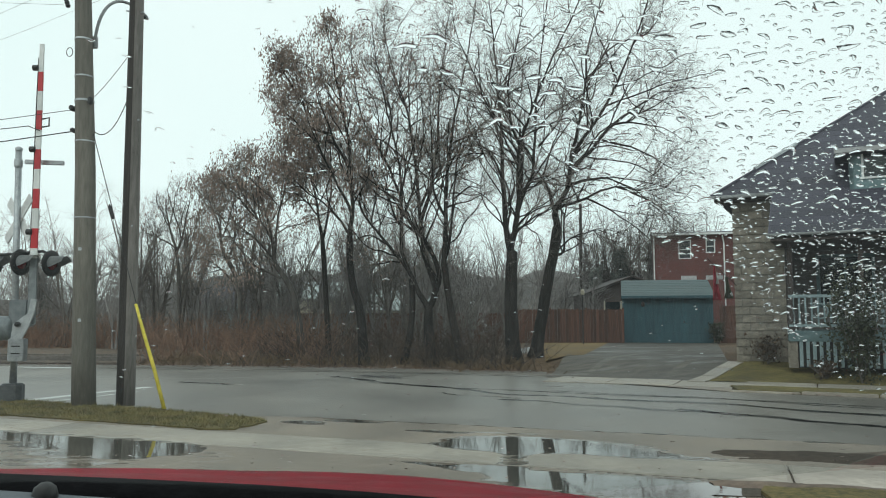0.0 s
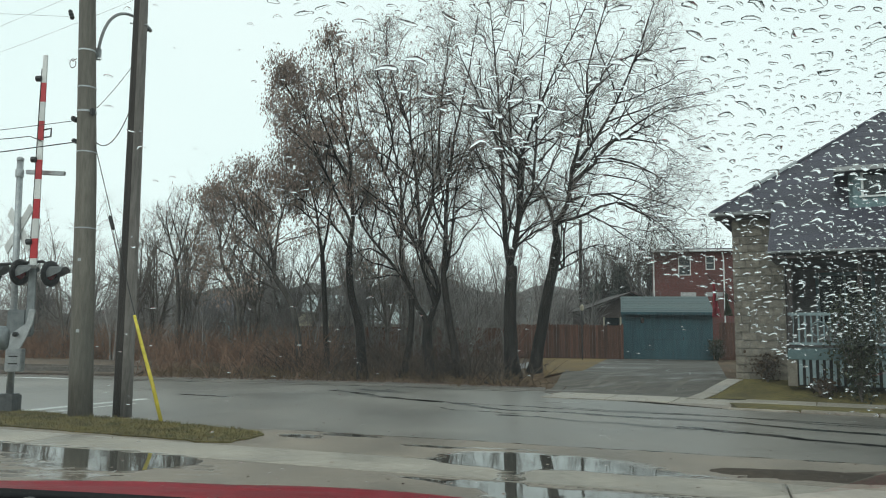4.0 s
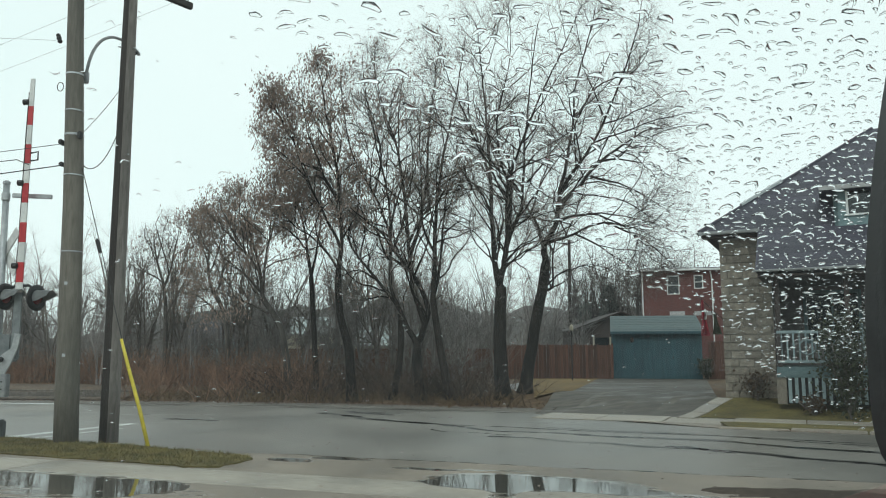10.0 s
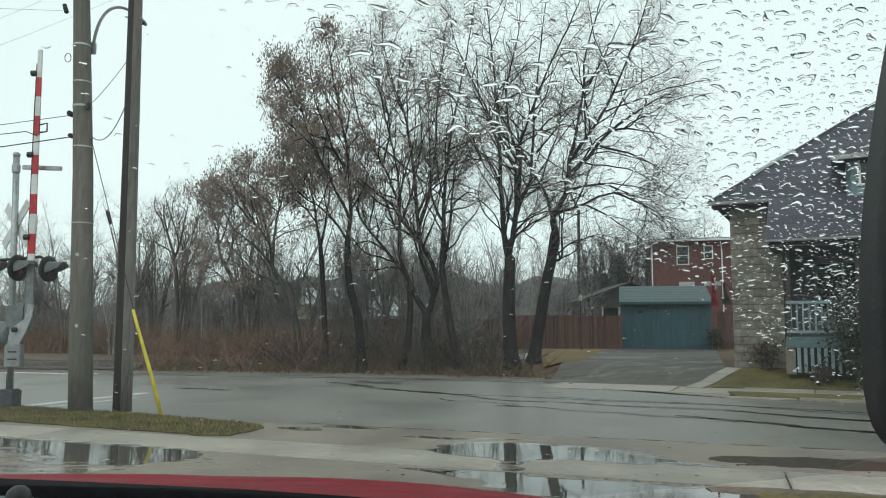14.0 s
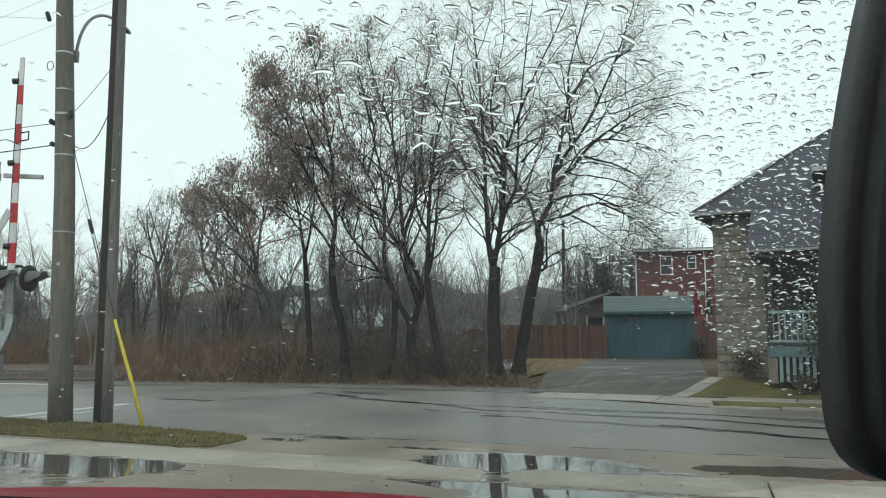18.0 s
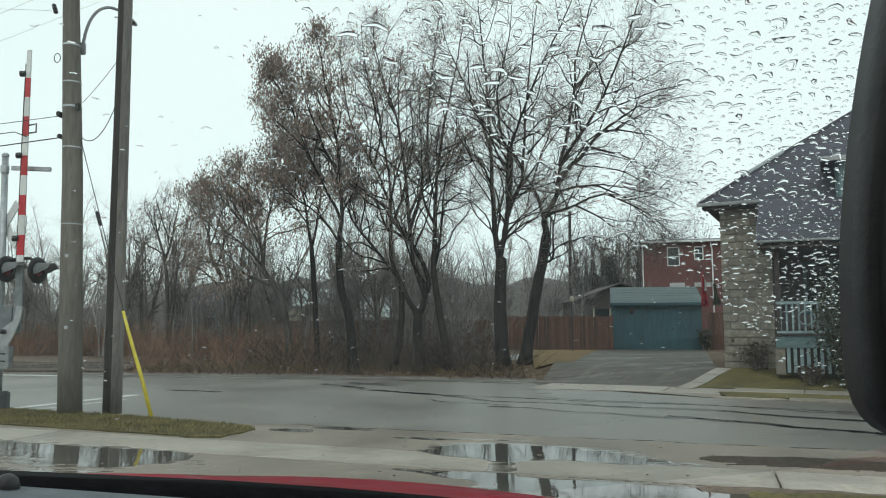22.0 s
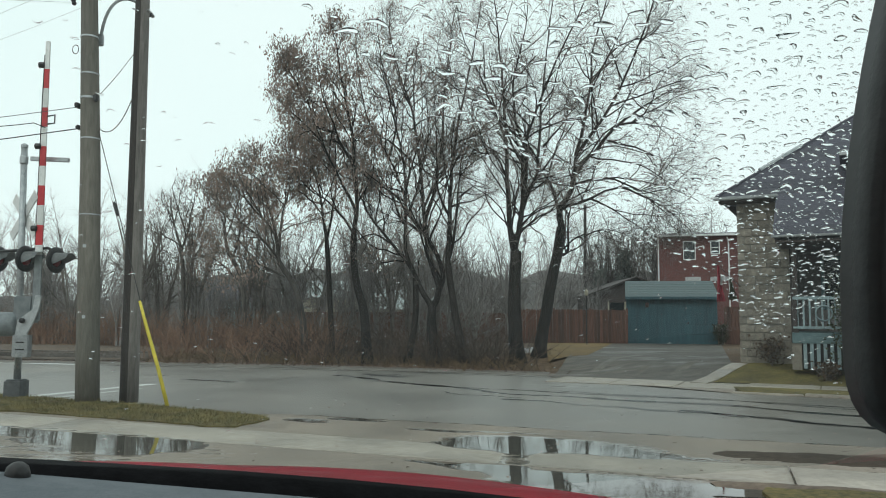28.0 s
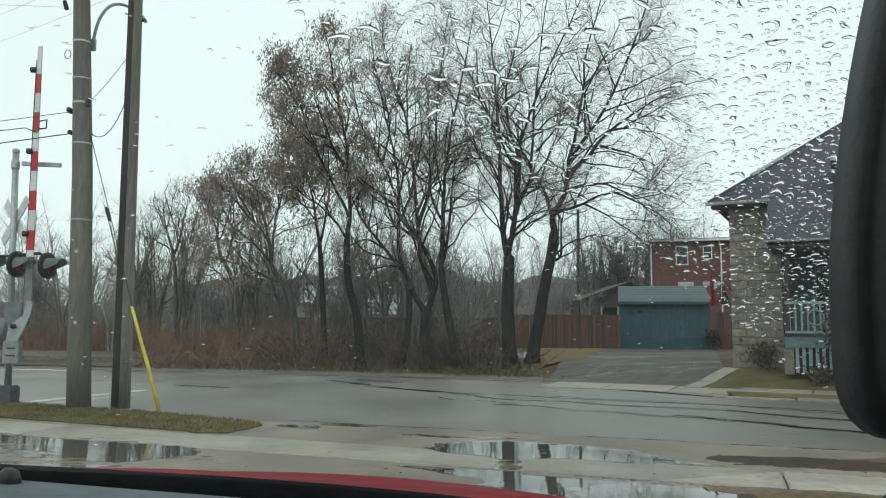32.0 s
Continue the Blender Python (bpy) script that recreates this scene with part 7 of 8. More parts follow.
        part("taillight", solid([(X(L - tl), sgn * half(L - tl) * 1.006, tz0 + 0.03), (X(L - tl), sgn * half(L - tl) * 1.006, tz1), (X(L) - 0.012, sgn * half(L) * 0.99, tz1), (X(L) - 0.012, sgn * half(L) * tm, tz1 - 0.02), (X(L) - 0.012, sgn * half(L) * tm, tz0 + 0.02), (X(L) - 0.012, sgn * half(L) * 1.0, tz0),
                                 (X(L - tl), sgn * half(L - tl) * 0.9, tz0 + 0.03), (X(L - tl), sgn * half(L - tl) * 0.9, tz1), (X(L - 0.1), sgn * half(L) * 0.9, tz1), (X(L - 0.1), sgn * half(L) * tm, tz1 - 0.02), (X(L - 0.1), sgn * half(L) * tm, tz0 + 0.02), (X(L - 0.1), sgn * half(L) * 0.9, tz0)],
                                ((0, 1, 2, 5), (5, 2, 3, 4), (6, 11, 8, 7), (11, 10, 9, 8), (0, 6, 7, 1), (1, 7, 8, 2), (2, 8, 9, 3), (3, 9, 10, 4), (4, 10, 11, 5), (5, 11, 6, 0))), M[spec["tail_mat"]], th, "red tail light")
        part("tail_bulb", lathe([(0.005, -0.06), (0.03, -0.04), (0.03, 0.04), (0.005, 0.06)], 10, "z", pose(X(L - tl * 0.45) - 0.01, sgn * (half(L - tl * 0.45) * 1.004), (tz0 + tz1) / 2 + 0.01) @ Matrix.Diagonal((1.4, 0.35, 0.7, 1))), M["tail_core"], th, "bright red bulb glow", True)
        part("fog_lamp", lathe([(0.05, 0), (0.05, 0.03), (0.02, 0.035)], 10, "x", pose(X(0.05), sgn * W * 0.62, low + 0.24)), M["lamp_glass"], th)
    if spec.get("light_bar"):
        part("light_bar", cube(X(L) - 0.03, X(L) + 0.01, -half(L) * 0.6, half(L) * 0.6, tz0 + 0.04, tz1 - 0.035, 0.006), M["tail_lit"], th, "lit red light bar")
    # screens
    xb, xc = roof[1][0], roof[-2][0]

    def screen(name, s0, s1, b0, b1, label, out):
        z0, z1 = bend(roof, s0), bend(roof, s1)
        a, b = Vector((X(s0), 0, z0 + 0.025)), Vector((X(s1), 0, z1 + 0.025))
        n = Vector((-(b - a).z, 0, (b - a).x))
        n = n.normalized() * (0.014 if n.z > 0 else -0.014)
        bm = bmesh.new()
        rows = []
        for k in range(5):
            t = k / 4
            c = a.lerp(b, t)
            c.z = bend(roof, s0 + (s1 - s0) * t) + 0.02
            hw = b0 + (b1 - b0) * t
            rows.append([bm.verts.new(c + n + Vector((0, hw * j, -0.03 * j * j))) for j in (-1, -0.5, 0, 0.5, 1)])
        for r0, r1 in zip(rows, rows[1:]):
            for j in range(4):
                bm.faces.new((r0[j], r0[j + 1], r1[j + 1], r1[j]))
        bmesh.ops.recalc_face_normals(bm, faces=bm.faces)
        part(name, bm, M["screen_glass"] if out else M["car_glass"], th, label, True)

    screen("windscreen", xa + 0.06, xb - 0.03, W * 0.8, W * spec["tumble"] * 0.9, "sloping windscreen", True)
    screen("rear_window", xd - 0.03, xc + 0.03, W * 0.74, W * spec["tumble"] * 0.85, "dark rear window", False)
    # nose and tail details
    g0, g1 = spec["grille"]
    gr = part("grille", cube(X(0) - 0.03, X(0) + 0.012, -W * 0.5, W * 0.5, g0, g1, 0.01), M["cladding"], th, "dark grille")
    for k in range(spec["grille_bars"]):
        z = g0 + (g1 - g0) * (k + 0.5) / spec["grille_bars"]
        part("grille_bar", cube(X(0) + 0.008, X(0) + 0.03, -W * 0.5, W * 0.5, z - spec["bar_h"], z + spec["bar_h"], 0.004), M["chrome"], gr, "chrome grille bar")
    part("front_bumper", cube(X(0.1), X(0) + 0.03, -W * 0.68, W * 0.68, low + 0.1, low + 0.3, 0.03), M["cladding"] if spec.get("clad", True) else paint, th, "dark front bumper")
    part("rear_bumper", cube(X(L) - 0.04, X(L - 0.1), -W * 0.78, W * 0.78, low + 0.16, low + 0.36, 0.03), M["cladding"], th, "dark rear bumper")
    for s0, z in ((0.0, low + 0.32), (L, spec["plate_z"])):
        sg_ = 1 if s0 == 0 else -1
        pl = part("number_plate", cube(X(s0) + sg_ * 0.035 - 0.004, X(s0) + sg_ * 0.035 + 0.004, -0.15, 0.15, z, z + 0.15), M["plate"], th, "pale number plate")
        part("plate_bar", cube(X(s0) + sg_ * 0.041 - 0.002, X(s0) + sg_ * 0.041 + 0.002, -0.11, 0.11, z + 0.05, z + 0.1), M["cladding"], pl)
    # dark underside between the wheels
    part("underbody", cube(X(L - 0.35), X(0.35), -W * 0.8, W * 0.8, low + 0.02, low + 0.3), M["rubber"], th, "dark underbody")
    # wheels
    wheels = []
    for a in axles:
        for sgn in (-1, 1):
            wob = new("wheel")
            wob.parent = th
            wob.matrix_local = pose(X(a), sgn * (W - 0.105), r)
            tw = 0.11
            part("tyre", lathe([(r * 0.65, -tw), (r * 0.93, -tw), (r * 0.99, -tw * 0.8), (r, -tw * 0.4), (r, tw * 0.4), (r * 0.99, tw * 0.8), (r * 0.93, tw), (r * 0.65, tw), (r * 0.65, -tw)], 32, "y", cap=False), M["rubber"], wob, "", True)
            part("rim_barrel", lathe([(r * 0.62, -tw * 0.8), (r * 0.66, -tw), (r * 0.66, tw), (r * 0.62, tw * 0.8), (r * 0.6, 0), (r * 0.62, -tw * 0.8)], 28, "y", cap=False), M["rim"], wob, "", True)
            part("brake_disc", lathe([(r * 0.6, -0.03), (r * 0.6, 0.03), (0.02, 0.04)], 20, "y", pose(0, sgn * 0.02, 0)), M["cladding"], wob)
            part("hub", lathe([(r * 0.2, 0), (r * 0.19, 0.02), (r * 0.1, 0.03), (0.005, 0.032)], 14, "y", pose(0, sgn * tw * 0.82, 0) @ Matrix.Diagonal((1, sgn, 1, 1))), M["rim"], wob, "", True)
            k = spec["spokes"]
            for i in range(k):
                q = pose(0, 0, 0, 0, 360 * i / k, 0)
                part("spoke", solid([q @ Vector(p) for p in ((-0.035, sgn * tw * 0.88, 0.05), (0.035, sgn * tw * 0.88, 0.05), (0.055, sgn * tw * 0.95, r * 0.66), (-0.055, sgn * tw * 0.95, r * 0.66),
                                                            (-0.035, sgn * tw * 0.5, 0.05), (0.035, sgn * tw * 0.5, 0.05), (0.05, sgn * tw * 0.55, r * 0.66), (-0.05, sgn * tw * 0.55, r * 0.66))],
                                    ((0, 1, 2, 3), (7, 6, 5, 4), (0, 4, 5, 1), (1, 5, 6, 2), (2, 6, 7, 3), (3, 7, 4, 0))), M["rim"], wob)
            wheels.append(wob)
    return th, wheels


crossover, crossover_wheels = car("black_crossover", "glossy black crossover with chrome window trim and red light bar", M["black_paint"], dict(
    length=4.975, width=1.93, wheel=0.37, base=2.936, front_axle=0.958, low=0.24, tumble=0.7,
    top=[(0, 0.9), (0.082, 1.0), (0.515, 1.07), (1.339, 1.13), (2.472, 1.12), (4.326, 1.14), (4.841, 1.1), (4.975, 1.02)],
    roof=[(1.288, 1.12), (2.215, 1.6), (2.781, 1.68), (3.708, 1.675), (4.553, 1.58), (4.923, 1.13)], belt=lambda s: 1.1 + 0.012 * s,
    windows=[[(2.009, 0.06), (2.802, 0.06), (2.802, 0.84), (2.472, 0.8)], [(2.884, 0.06), (4.223, 0.1), (3.966, 0.8), (2.884, 0.85)]],
    trim=[(1.906, 0.03), (2.781, 0.03), (4.408, 0.09), (4.326, 0.3), (4.069, 0.82), (3.502, 0.9), (2.833, 0.9), (2.369, 0.84)],
    handles=(2.627, 3.656), seams=(1.597, 2.843, 3.893), mirror=1.802, rocker_chrome=True, bright=True, rails=None, clad=False,
    headlamp=(0.86, 1.0, 0.5), tail=(0.9, 1.01, 0.42, 0.55), tail_mat="tail_lit", light_bar=True, lights_on=False, grille=(0.55, 0.82), grille_bars=5, bar_h=0.008, plate_z=0.62, spokes=10))
suv, suv_wheels = car("grey_suv", "dark grey mid-size SUV with chrome window trim and lit headlights", M["grey_car"], dict(
    length=4.393, width=1.84, wheel=0.36, base=2.728, front_axle=0.907, low=0.24, tumble=0.7,
    top=[(0, 0.88), (0.076, 0.99), (0.43, 1.06), (1.242, 1.13), (2.292, 1.12), (4.011, 1.14), (4.259, 1.09), (4.393, 0.98)],
    roof=[(1.146, 1.12), (1.958, 1.61), (2.483, 1.665), (3.438, 1.67), (4.059, 1.61), (4.336, 1.12)], belt=lambda s: 1.08 + 0.016 * s,
    windows=[[(1.671, 0.06), (2.483, 0.06), (2.483, 0.86), (2.101, 0.84)], [(2.559, 0.06), (3.457, 0.08), (3.342, 0.6), (3.056, 0.86), (2.559, 0.87)], [(3.686, 0.1), (4.164, 0.14), (4.03, 0.84), (3.553, 0.84)]],
    trim=[(1.576, 0.03), (2.521, 0.03), (3.581, 0.05), (3.553, 0.3), (3.295, 0.78), (3.056, 0.9), (2.521, 0.92), (2.053, 0.88)],
    handles=(2.34, 3.247), seams=(1.432, 2.521, 3.457), mirror=1.604, rails=(2.196, 3.963), clad=True, dark_mirror=True,
    headlamp=(0.76, 1.0, 0.62), tail=(0.86, 1.1, 0.3, 0.72), tail_mat="tail_dim", lights_on=True, grille=(0.56, 0.88), grille_bars=2, bar_h=0.025, plate_z=0.72, spokes=5))
big_suv, big_suv_wheels = car("large_black_suv", "large boxy black SUV with chrome grille and bright roof rails", M["green_black"], dict(
    length=5.3, width=2.0, wheel=0.4, base=3.27, front_axle=0.93, low=0.32, tumble=0.78,
    top=[(0, 0.98), (0.08, 1.07), (0.35, 1.13), (1.3, 1.19), (2.3, 1.18), (4.85, 1.2), (5.15, 1.17), (5.3, 1.04)],
    roof=[(1.25, 1.19), (1.95, 1.74), (2.4, 1.83), (4.1, 1.85), (5.0, 1.81), (5.25, 1.22)], belt=lambda s: 1.18,
    windows=[[(1.72, 0.06), (2.6, 0.06), (2.6, 0.84), (2.1, 0.82)], [(2.7, 0.06), (3.6, 0.06), (3.6, 0.85), (2.7, 0.85)], [(3.74, 0.06), (5.0, 0.08), (4.9, 0.82), (3.74, 0.84)]],
    handles=(2.48, 3.43), seams=(1.5, 2.65, 3.67), mirror=1.72, rails=(2.4, 4.6), bright_rails=True, bright=True, clad=False, step=True,
    headlamp=(0.84, 1.06, 0.35), tail=(0.9, 1.2, 0.12, 0.8), tail_mat="tail_dim", lights_on=False, grille=(0.74, 1.07), grille_bars=3, bar_h=0.035, plate_z=0.8, spokes=8))


# ---- the vehicle from which one looks out ----
M["red_car"] = mat("red_car_paint", (0.33, 0.003, 0.02), (0.47, 0.006, 0.032), 9, 0.3, 0.5, spec=0.3, bump=0.25, bscale=55, big=0.15, bigscale=3)
M["cowl"] = mat("black_cowl_plastic", (0.004, 0.004, 0.0045), (0.009, 0.009, 0.01), 40, 0.95, spec=0.04, bump=0.15, bscale=200)
M["dash"] = mat("grey_dashboard_vinyl", (0.13, 0.145, 0.16), (0.17, 0.185, 0.2), 60, 0.8, spec=0.15, bump=0.2, bscale=400, big=0.06)
M["mirror_shell"] = mat("charcoal_mirror_plastic", (0.02, 0.02, 0.021), (0.036, 0.035, 0.035), 90, 0.5, bump=0.08, bscale=300, big=0.05)
M["tyre_black"] = mat("black_tyre", (0.012, 0.012, 0.012), (0.025, 0.025, 0.025), 20, 0.7, bump=0.2)
M["mirror_glass"] = mat("silvered_mirror", (0.82, 0.84, 0.84), (0.86, 0.87, 0.87), 2, 0.01, 0.02, metal=1.0, bump=0, big=0.02)
TRUCK = pose(0, 0, 0, 0, 0, 20)
truck = thing("parked_truck", TRUCK, "red vehicle whose hood and wet windscreen one looks over", "truck")


def hood_z(x, y):
    right = max(0.0, x + 0.15)
    return 1.455 - 0.155 * ((y - 0.72) / 1.2) ** 1.15 - 0.1 * (right / 1.06) ** 2 + 0.055 * max(0.0, 0.18 - x)


bm = grid_mesh(list(np.linspace(-0.95, 1.34, 36)), list(np.linspace(0.72, 1.92, 24)), hood_z)
edge = [bm.verts.new((x, 1.96, hood_z(x, 1.92) - 0.06)) for x in np.linspace(-0.95, 1.34, 36)]
bm.verts.ensure_lookup_table()
last = bm.verts[23 * 36:24 * 36]
for i in range(35):
    bm.faces.new((last[i], last[i + 1], edge[i + 1], edge[i]))
bmesh.ops.solidify(bm, geom=bm.faces[:], thickness=0.012)
part("hood", bm, M["red_car"], truck, "glossy wet red hood", True)
for s, x in ((-1, -0.78), (1, 1.4)):
    part("fender", cube(x - 0.08, x + 0.08, 0.4, 1.9, 0.72, 0.95, 0.05), M["red_car"], truck, "red fender", True)
part("front", cube(-0.7, 1.32, 1.9, 2.0, 0.35, 1.1, 0.05), M["red_car"], truck, "red front end")
part("cowl", grid_mesh(list(np.linspace(-0.74, 1.36, 12)), list(np.linspace(0.56, 0.73, 6)), lambda x, y: 1.43 - 0.02 * math.sin((y - 0.56) * 20) - 0.12 * (max(0.0, x) / 1.06) ** 2), M["cowl"], truck, "black plastic cowl", True)
part("wiper", bar([(-0.55, 0.64, 1.44), (0.0, 0.62, 1.44), (0.28, 0.615, 1.43)], 0.008, 8), M["cowl"], truck, "black wiper blade", True)
part("dashboard", grid_mesh(list(np.linspace(-0.62, 1.2, 30)), list(np.linspace(-0.05, 0.55, 16)),
     lambda x, y: 1.5652 - 0.15 * (x + 0.055) - 0.9 * max(0, y - 0.44) - 0.12 * max(0, 0.4 - y)), M["dash"], truck, "grey dashboard top", True)
lip = bmesh.new()
lr = [[lip.verts.new((x, y, 1.5506 - 0.112 * x - 0.12 * max(0.0, x) ** 2 + dz)) for x in np.linspace(-0.6, 1.1, 24)] for y, dz in ((0.47, -0.055), (0.475, -0.012), (0.5, 0.0), (0.54, -0.004), (0.56, -0.07))]
for r0, r1 in zip(lr, lr[1:]):
    for i in range(23):
        lip.faces.new((r0[i], r0[i + 1], r1[i + 1], r1[i]))
part("defroster_panel", lip, M["cowl"], truck, "black panel at the foot of the windscreen", True)
part("dash_knob", lathe([(0.006, -0.002), (0.006, 0.003), (0.005, 0.0065), (0.0025, 0.0085), (0.0005, 0.009)], 20, m=pose(-0.051, 0.425, 1.5622)), M["mirror_shell"], truck, "small black sensor dome", True)

# raked windscreen
RAKE = radians(30)
PANE = Matrix.Translation((0, 0.34, 1.65)) @ Matrix.Rotation(math.pi - RAKE, 4, "X") @ Matrix.Diagonal((1, -1, 1, 1))
UP = Vector((0, -math.cos(RAKE), math.sin(RAKE)))
OUT = Vector((0, math.sin(RAKE), math.cos(RAKE)))


def on_pane(a, b, h=0.0):
    """A point of the pane: a to the side, b up the slope, h out of it."""
    return Vector((0, 0.34, 1.65)) + Vector((a, 0, 0)) + UP * b + OUT * h


def pane_mat():
    m = bpy.data.materials.new("windscreen_glass")
    m.use_nodes = True
    N, L = m.node_tree.nodes, m.node_tree.links
    N.remove(N["Principled BSDF"])
    tr, gl, mx, fr = N.new("ShaderNodeBsdfTransparent"), N.new("ShaderNodeBsdfGlossy"), N.new("ShaderNodeMixShader"), N.new("ShaderNodeFresnel")
    tr.inputs["Color"].default_value = (0.97, 1.0, 0.985, 1)
    gl.inputs["Roughness"].default_value = 0.0
    fr.inputs["IOR"].default_value = 1.2
    L.new(fr.outputs[0], mx.inputs[0])
    L.new(tr.outputs[0], mx.inputs[1])
    L.new(gl.outputs[0], mx.inputs[2])
    # a faint translucent veil lifts the dark tones, in place of haze and glare
    film, veil = N.new("ShaderNodeBsdfTranslucent"), N.new("ShaderNodeMixShader")
    film.inputs["Color"].default_value = (0.85, 0.88, 0.88, 1)
    veil.inputs[0].default_value = 0.016
    L.new(mx.outputs[0], veil.inputs[1])
    L.new(film.outputs[0], veil.inputs[2])
    L.new(veil.outputs[0], N["Material Output"].inputs["Surface"])
    return m


M["pane"] = pane_mat()
M["drop"] = clear("rain_water", 1.33)
pb = bmesh.new()
pb.faces.new([pb.verts.new(on_pane(*q)) for q in ((-0.62, -0.3), (1.2, -0.3), (1.05, 0.42), (-0.48, 0.42))])
pane = part("windscreen", pb, M["pane"], truck, "clear raked windscreen")
pane.visible_shadow = False
part("roof", cube(-0.75, 1.3, -2.2, 0.0, 1.9, 1.95, 0.02), M["red_car"], truck, "red roof")
for a0, a1 in ((-0.66, -0.5), (1.24, 1.08)):
    part("pillar", bar([on_pane(a0, -0.32), on_pane(a1, 0.43)], 0.035, 8), M["mirror_shell"], truck, "dark windscreen pillar")
part("door", cube(-0.8, -0.72, -1.2, 0.5, 0.38, 1.45, 0.03), M["red_car"], truck, "red door")
part("door", cube(1.3, 1.38, -1.2, 0.5, 0.38, 1.35, 0.03), M["red_car"], truck, "red door")
part("rear_wall", cube(-0.72, 1.3, -1.3, -1.2, 0.5, 1.9, 0.03), M["mirror_shell"], truck, "dark rear wall of the cab")

for s in (-0.76, 1.34):
    part("cab_post", bar([(s, -1.2, 1.4), (s * 0.94 + 0.02, -1.25, 1.9)], 0.04, 8), M["red_car"], truck, "red cab corner")
    part("bed_side", cube(s - 0.04, s + 0.04, -3.3, -1.32, 0.55, 1.2, 0.03), M["red_car"], truck, "red cargo bed side")
    for y in (1.2, -2.4):
        wheel = part("wheel", lathe([(0.2, -0.12), (0.33, -0.12), (0.37, -0.08), (0.37, 0.08), (0.33, 0.12), (0.2, 0.12)], 28, "x", pose(s * 0.92 + 0.02, y, 0.36)), M["tyre_black"], truck, "black tyre", True)
        part("wheel_disc", lathe([(0.21, -0.1), (0.21, 0.1)], 20, "x", pose(s * 0.92 + 0.02, y, 0.36)), M["steel"], wheel, "silver wheel disc")
part("tailgate", cube(-0.72, 1.3, -3.36, -3.28, 0.55, 1.2, 0.03), M["red_car"], truck, "red tailgate")
part("bed_floor", cube(-0.72, 1.3, -3.28, -1.32, 0.6, 0.66), M["mirror_shell"], truck, "dark cargo bed floor")
part("chassis", cube(-0.5, 1.08, -3.2, 1.85, 0.36, 0.52), M["cowl"], truck, "black chassis")

# mirror hung inside the screen
mirror = thing("rear_view_mirror", pose(0.1413, 0.225, 1.6075), "charcoal plastic mirror housing hung inside the windscreen with a cable", "mirror")


def rounded(w, h, r, n=6):
    out = []
    for cx, cz, a0 in ((r, r, 180), (w - r, r, 270), (w - r, h - r, 0), (r, h - r, 90)):
        out += [(cx + r * math.cos(radians(a0 + 90 * k / n)), cz + r * math.sin(radians(a0 + 90 * k / n))) for k in range(n + 1)]
    return out


def leaning(w, h, k=22):
    """Housing outline: foot rounded, flank bowed and leaning away towards the top."""
    side = []
    for i in range(k + 1):
        z = h * (i / k) ** 1.9
        foot, lean = max(0.0, 1 - z / 0.03), max(0.0, z - 0.045) / 0.1
        side.append((0.03 * (1 - (1 - foot ** 3.2) ** 0.31) + 0.0165 * lean ** 1.6, z))
    return [(w, 0.0), *side, (w, h)]


bm = prism(leaning(0.1, 0.19), -0.014, 0.014, pose(0, 0, 0, 90, 0, 0))
bmesh.ops.bevel(bm, geom=[e for e in bm.edges if abs(e.verts[0].co.y - e.verts[1].co.y) < 1e-5], offset=0.006, segments=3, affect="EDGES")
part("housing", bm, M["mirror_shell"], mirror, "", True)
part("mirror_glass", prism(leaning(0.08, 0.12), -0.001, 0.001, pose(0.012, -0.0155, 0.01, 90, 0, 0)), M["mirror_shell"], mirror, "dark rear face")
part("cable", bar([(0.03, 0.004, 0.004), (0.024, 0.01, -0.01), (0.012, 0.02, -0.03), (0.004, 0.04, -0.05)], 0.0016, 6), M["cable"], mirror, "thin black cable", True)

# rain on the outside of the screen: dense above the arc that the wiper cleared
SHORE = ((-0.3, 0.26), (0.041, 0.169), (0.07, 0.147), (0.107, 0.127), (0.137, 0.109), (0.192, 0.078), (0.217, 0.06), (0.276, 0.032), (0.347, -0.02), (0.421, -0.072), (0.53, -0.13), (0.7, -0.2), (1.2, -0.4))


def shore(a):
    for (a0, b0), (a1, b1) in zip(SHORE, SHORE[1:]):
        if a <= a1:
            return b0 + (b1 - b0) * (a - a0) / (a1 - a0)
    return -1.0


def drop(verts, faces, a, b, r, rng):
    """A flattened bead with an uneven foot."""
    n, base = 8, len(verts)
    wide, turn, bend = rng.uniform(1.1, 2.3), rng.uniform(-0.45, 0.45), rng.gauss(-0.14, 0.18)
    ph, amp = rng.uniform(0, 6.28), rng.uniform(0.08, 0.34)
    high = r * rng.uniform(0.4, 0.66)
    rings = ((1.0, 0.0), (0.88, 0.36), (0.66, 0.7), (0.34, 0.93))
    for s, h in rings:
        for i in range(n):
            t = i * math.tau / n
            q = r * s * (1 + amp * math.sin(2 * t + ph) + amp * 0.6 * math.sin(3 * t + 2 * ph))
            x, y = q * wide * math.cos(t), q * 0.54 * math.sin(t)
            # the bead sags: its crown lies towards the foot of the screen
            y += bend * x * x / r - 0.14 * r * h
            x, y = x * math.cos(turn) - y * math.sin(turn), x * math.sin(turn) + y * math.cos(turn)
            verts.append(on_pane(a + x, b + y, 0.0004 + high * h))
    verts.append(on_pane(a, b - 0.14 * r, 0.0004 + high))
    for k in range(3):
        for i in range(n):
            j = (i + 1) % n
            faces.append((base + k * n + i, base + (k + 1) * n + i, base + (k + 1) * n + j, base + k * n + j))
    for i in range(n):
        faces.append((base + 3 * n + i, base + 4 * n, base + 3 * n + (i + 1) % n))
    faces.append(tuple(base + i for i in range(n)))


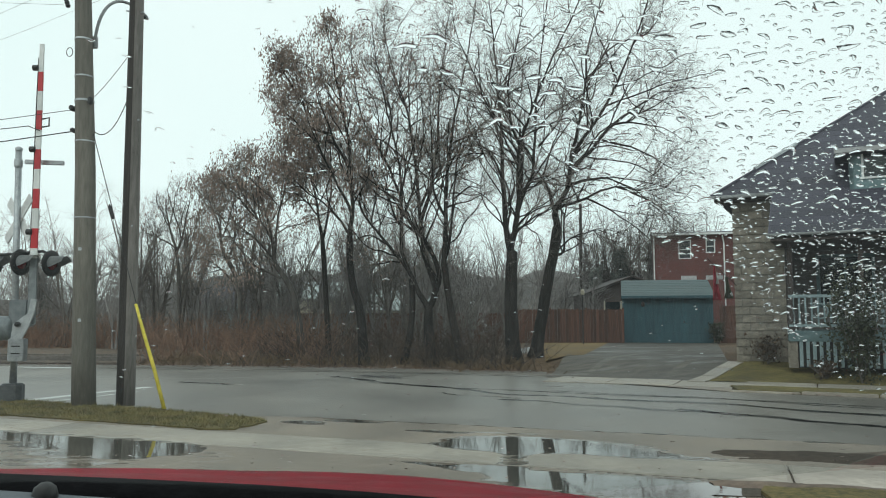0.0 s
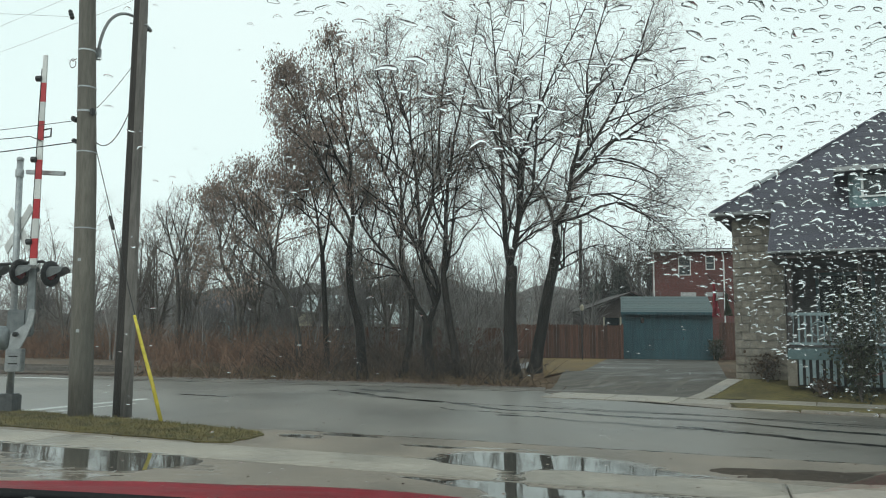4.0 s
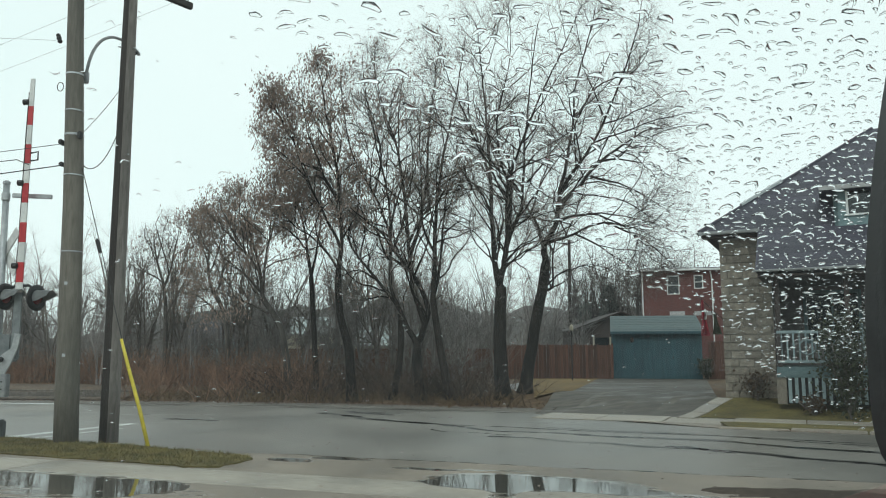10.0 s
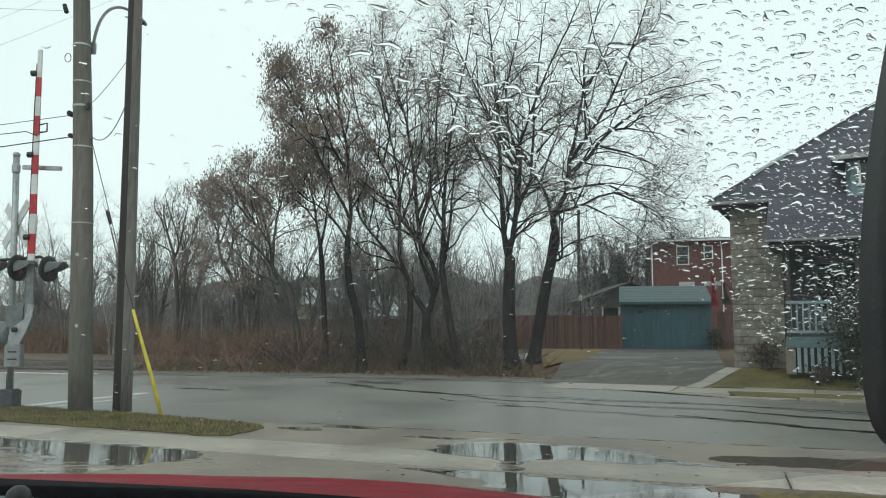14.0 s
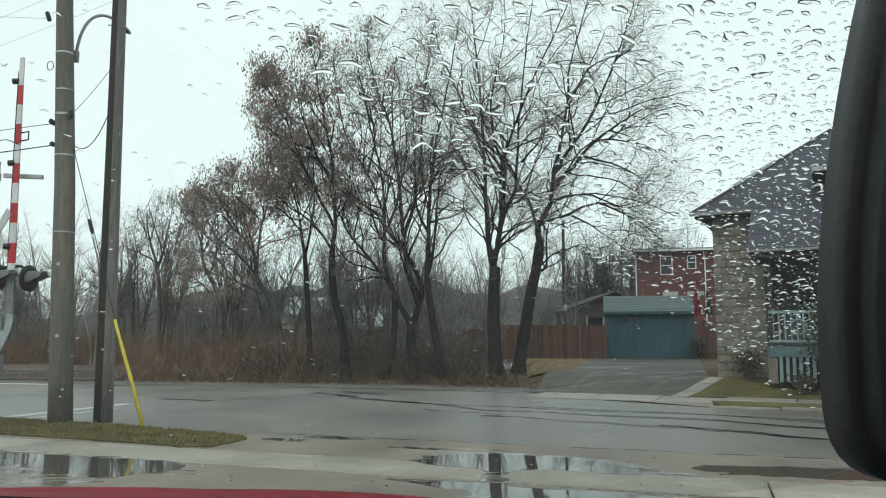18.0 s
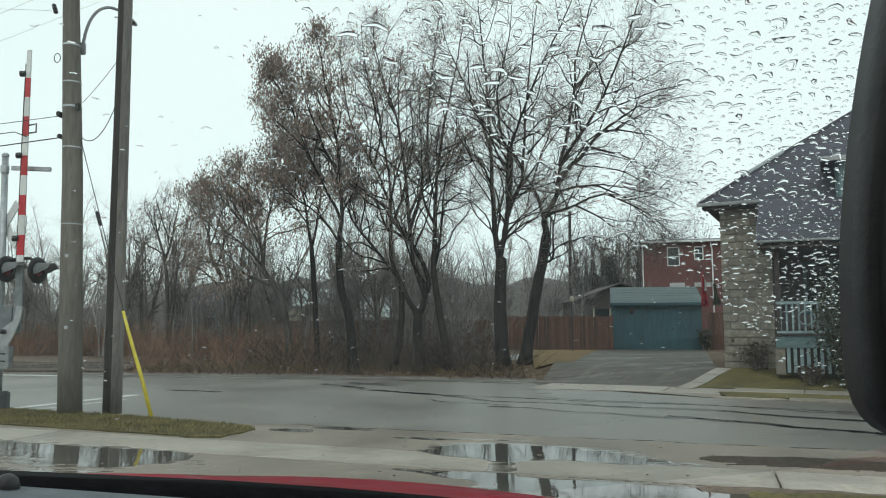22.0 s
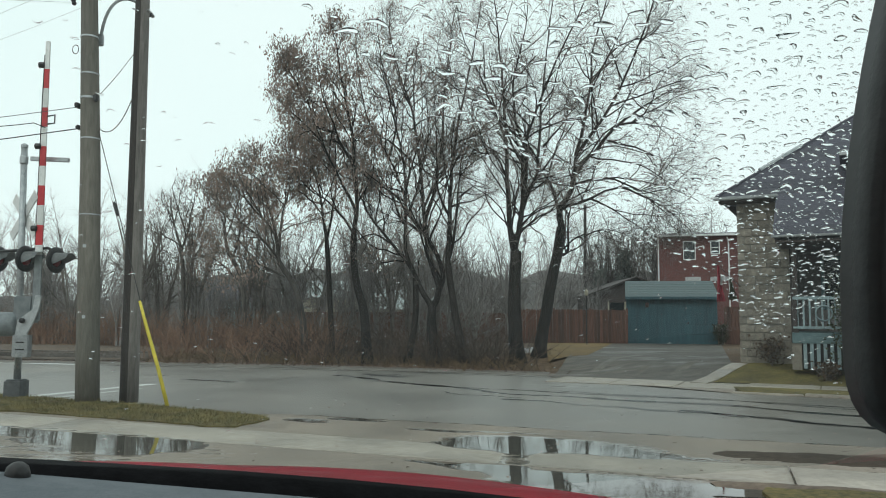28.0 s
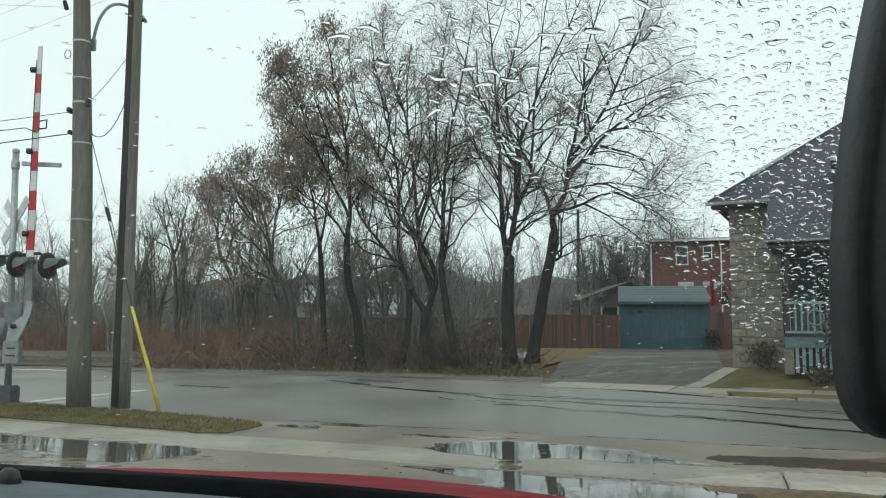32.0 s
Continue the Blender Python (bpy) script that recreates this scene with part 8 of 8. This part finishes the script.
rng = random.Random(12)
verts, faces, seen, cells = [], [], [], {}


def free(a, b, r):
    i, j = int(a * 125), int(b * 125)
    for p in range(i - 1, i + 2):
        for q in range(j - 1, j + 2):
            for a1, b1, r1 in cells.get((p, q), ()):
                if ((a - a1) * 0.66) ** 2 + (b - b1) ** 2 < (1.15 * (r + r1)) ** 2:
                    return False
    cells.setdefault((i, j), []).append((a, b, r))
    return True


tries = 0
while len(seen) < 5200 and tries < 150000:
    tries += 1
    a, b = rng.uniform(-0.02, 0.62), rng.uniform(-0.22, 0.24)
    over = b - shore(a)
    if over < 0 and rng.random() > 0.02:
        continue
    if a > 0.36 and b < 0.0 and rng.random() < 0.85:
        continue
    if b < 0.07 and rng.random() < 0.4:
        continue
    if 0 < over < 0.05 and rng.random() < 0.5:
        continue
    if a > 0.46 - 0.95 * b and rng.random() < 0.8:
        continue
    small = rng.random()
    r = 0.00045 + 0.0015 * small ** 2.3 + (0.0006 if rng.random() < 0.08 else 0)
    if a < 0.22 and rng.random() < 0.45:
        r += 0.00045
    if b < 0.09:
        r *= 0.8
    if over < 0:
        r = rng.uniform(0.0003, 0.00075)
    elif over < 0.006 and rng.random() < 0.4:
        r = 0.0014
    if free(a, b, r):
        seen.append((a, b, r))
        drop(verts, faces, a, b, r, rng)
me = bpy.data.meshes.new("raindrops")
me.from_pydata(verts, [], faces)
me.materials.append(M["drop"])
me.polygons.foreach_set("use_smooth", [len(p.vertices) < 6 for p in me.polygons])
rain = new("raindrops", me)
rain.matrix_world = TRUCK
rain.visible_shadow = False
tagged(rain, "clear raindrops beaded on the windscreen", "raindrops", kind="stuff")


# ---- what moves ----
def drive(thing_, wheels, spots, half_width, facing, radius, first, last):
    """Keys a car along the near-side wheel track; the wheels roll with it. facing: 1 towards the right, -1 towards the left."""
    spots = [(t, Vector((x, y))) for t, x, y in spots]

    def where(t):
        for (t0, p0), (t1, p1) in zip(spots, spots[1:]):
            if t <= t1:
                i = spots.index((t0, p0))
                a = spots[max(i - 1, 0)]
                d = spots[min(i + 2, len(spots) - 1)]
                u = (t - t0) / (t1 - t0)
                m0 = (p1 - a[1]) / max(t1 - a[0], 1e-6) * (t1 - t0)
                m1 = (d[1] - p0) / max(d[0] - t0, 1e-6) * (t1 - t0)
                return (2 * u ** 3 - 3 * u ** 2 + 1) * p0 + (u ** 3 - 2 * u ** 2 + u) * m0 + (-2 * u ** 3 + 3 * u ** 2) * p1 + (u ** 3 - u ** 2) * m1
        return spots[-1][1].copy()

    def heading(t):
        d = where(min(t + 0.12, last)) - where(max(t - 0.12, first))
        return d.normalized()

    times = [0.0] + [first + k / FPS for k in range(int((last - first) * FPS) + 1)] + [32.0]
    body, spin = [], []
    rolled, before = 0.0, None
    for t in times:
        q = min(max(t, first), last)
        p, d = where(q), heading(q)
        away = Vector((-d.y, d.x)) * facing
        c = p + away * half_width
        body.append((t, pose(c.x, c.y, 0.0, 0, 0, math.degrees(math.atan2(d.y, d.x)))))
        if before is not None:
            rolled += (p - before).length
        before = p
        spin.append((t, rolled / radius))
    walk(thing_, body)
    for w in wheels:
        at = w.location.copy()
        walk(w, [(t, Matrix.Translation(at) @ Matrix.Rotation(a, 4, "Y")) for t, a in spin])


def motions():
    drive(crossover, crossover_wheels, [(4.5, 33.0, 6.0), (5.5, 19.3, 11.1), (6.2, 9.4, 14.9), (6.4, 6.7, 16.0), (6.7, 3.2, 17.4), (7.0, -0.6, 18.9), (7.4, -5.5, 20.9), (8.0, -13.0, 24.6), (8.6, -20, 28.2), (9.5, -31, 32.0)],
          0.93, -1, 0.37, 4.5, 9.5)
    drive(suv, suv_wheels, [(6.2, -27, 25.0), (6.8, -18.6, 21.9), (7.4, -11.2, 18.7), (8.0, -4.5, 15.9), (8.3, -1.57, 14.55), (8.7, 2.18, 13.35), (9.0, 5.05, 12.4), (9.3, 8.0, 11.2), (10.2, 16.5, 7.2)],
          0.88, 1, 0.36, 6.2, 10.2)
    drive(big_suv, big_suv_wheels, [(27.6, -27, 25.4), (28.4, -16.6, 20.9), (28.8, -11.7, 18.5), (29.1, -7.8, 16.6), (29.4, -3.65, 14.95), (29.8, 1.58, 13.5), (30.1, 5.4, 12.3), (30.3, 8.0, 11.3), (31.2, 18, 6.3)],
          0.96, 1, 0.4, 27.6, 31.2)


motions()
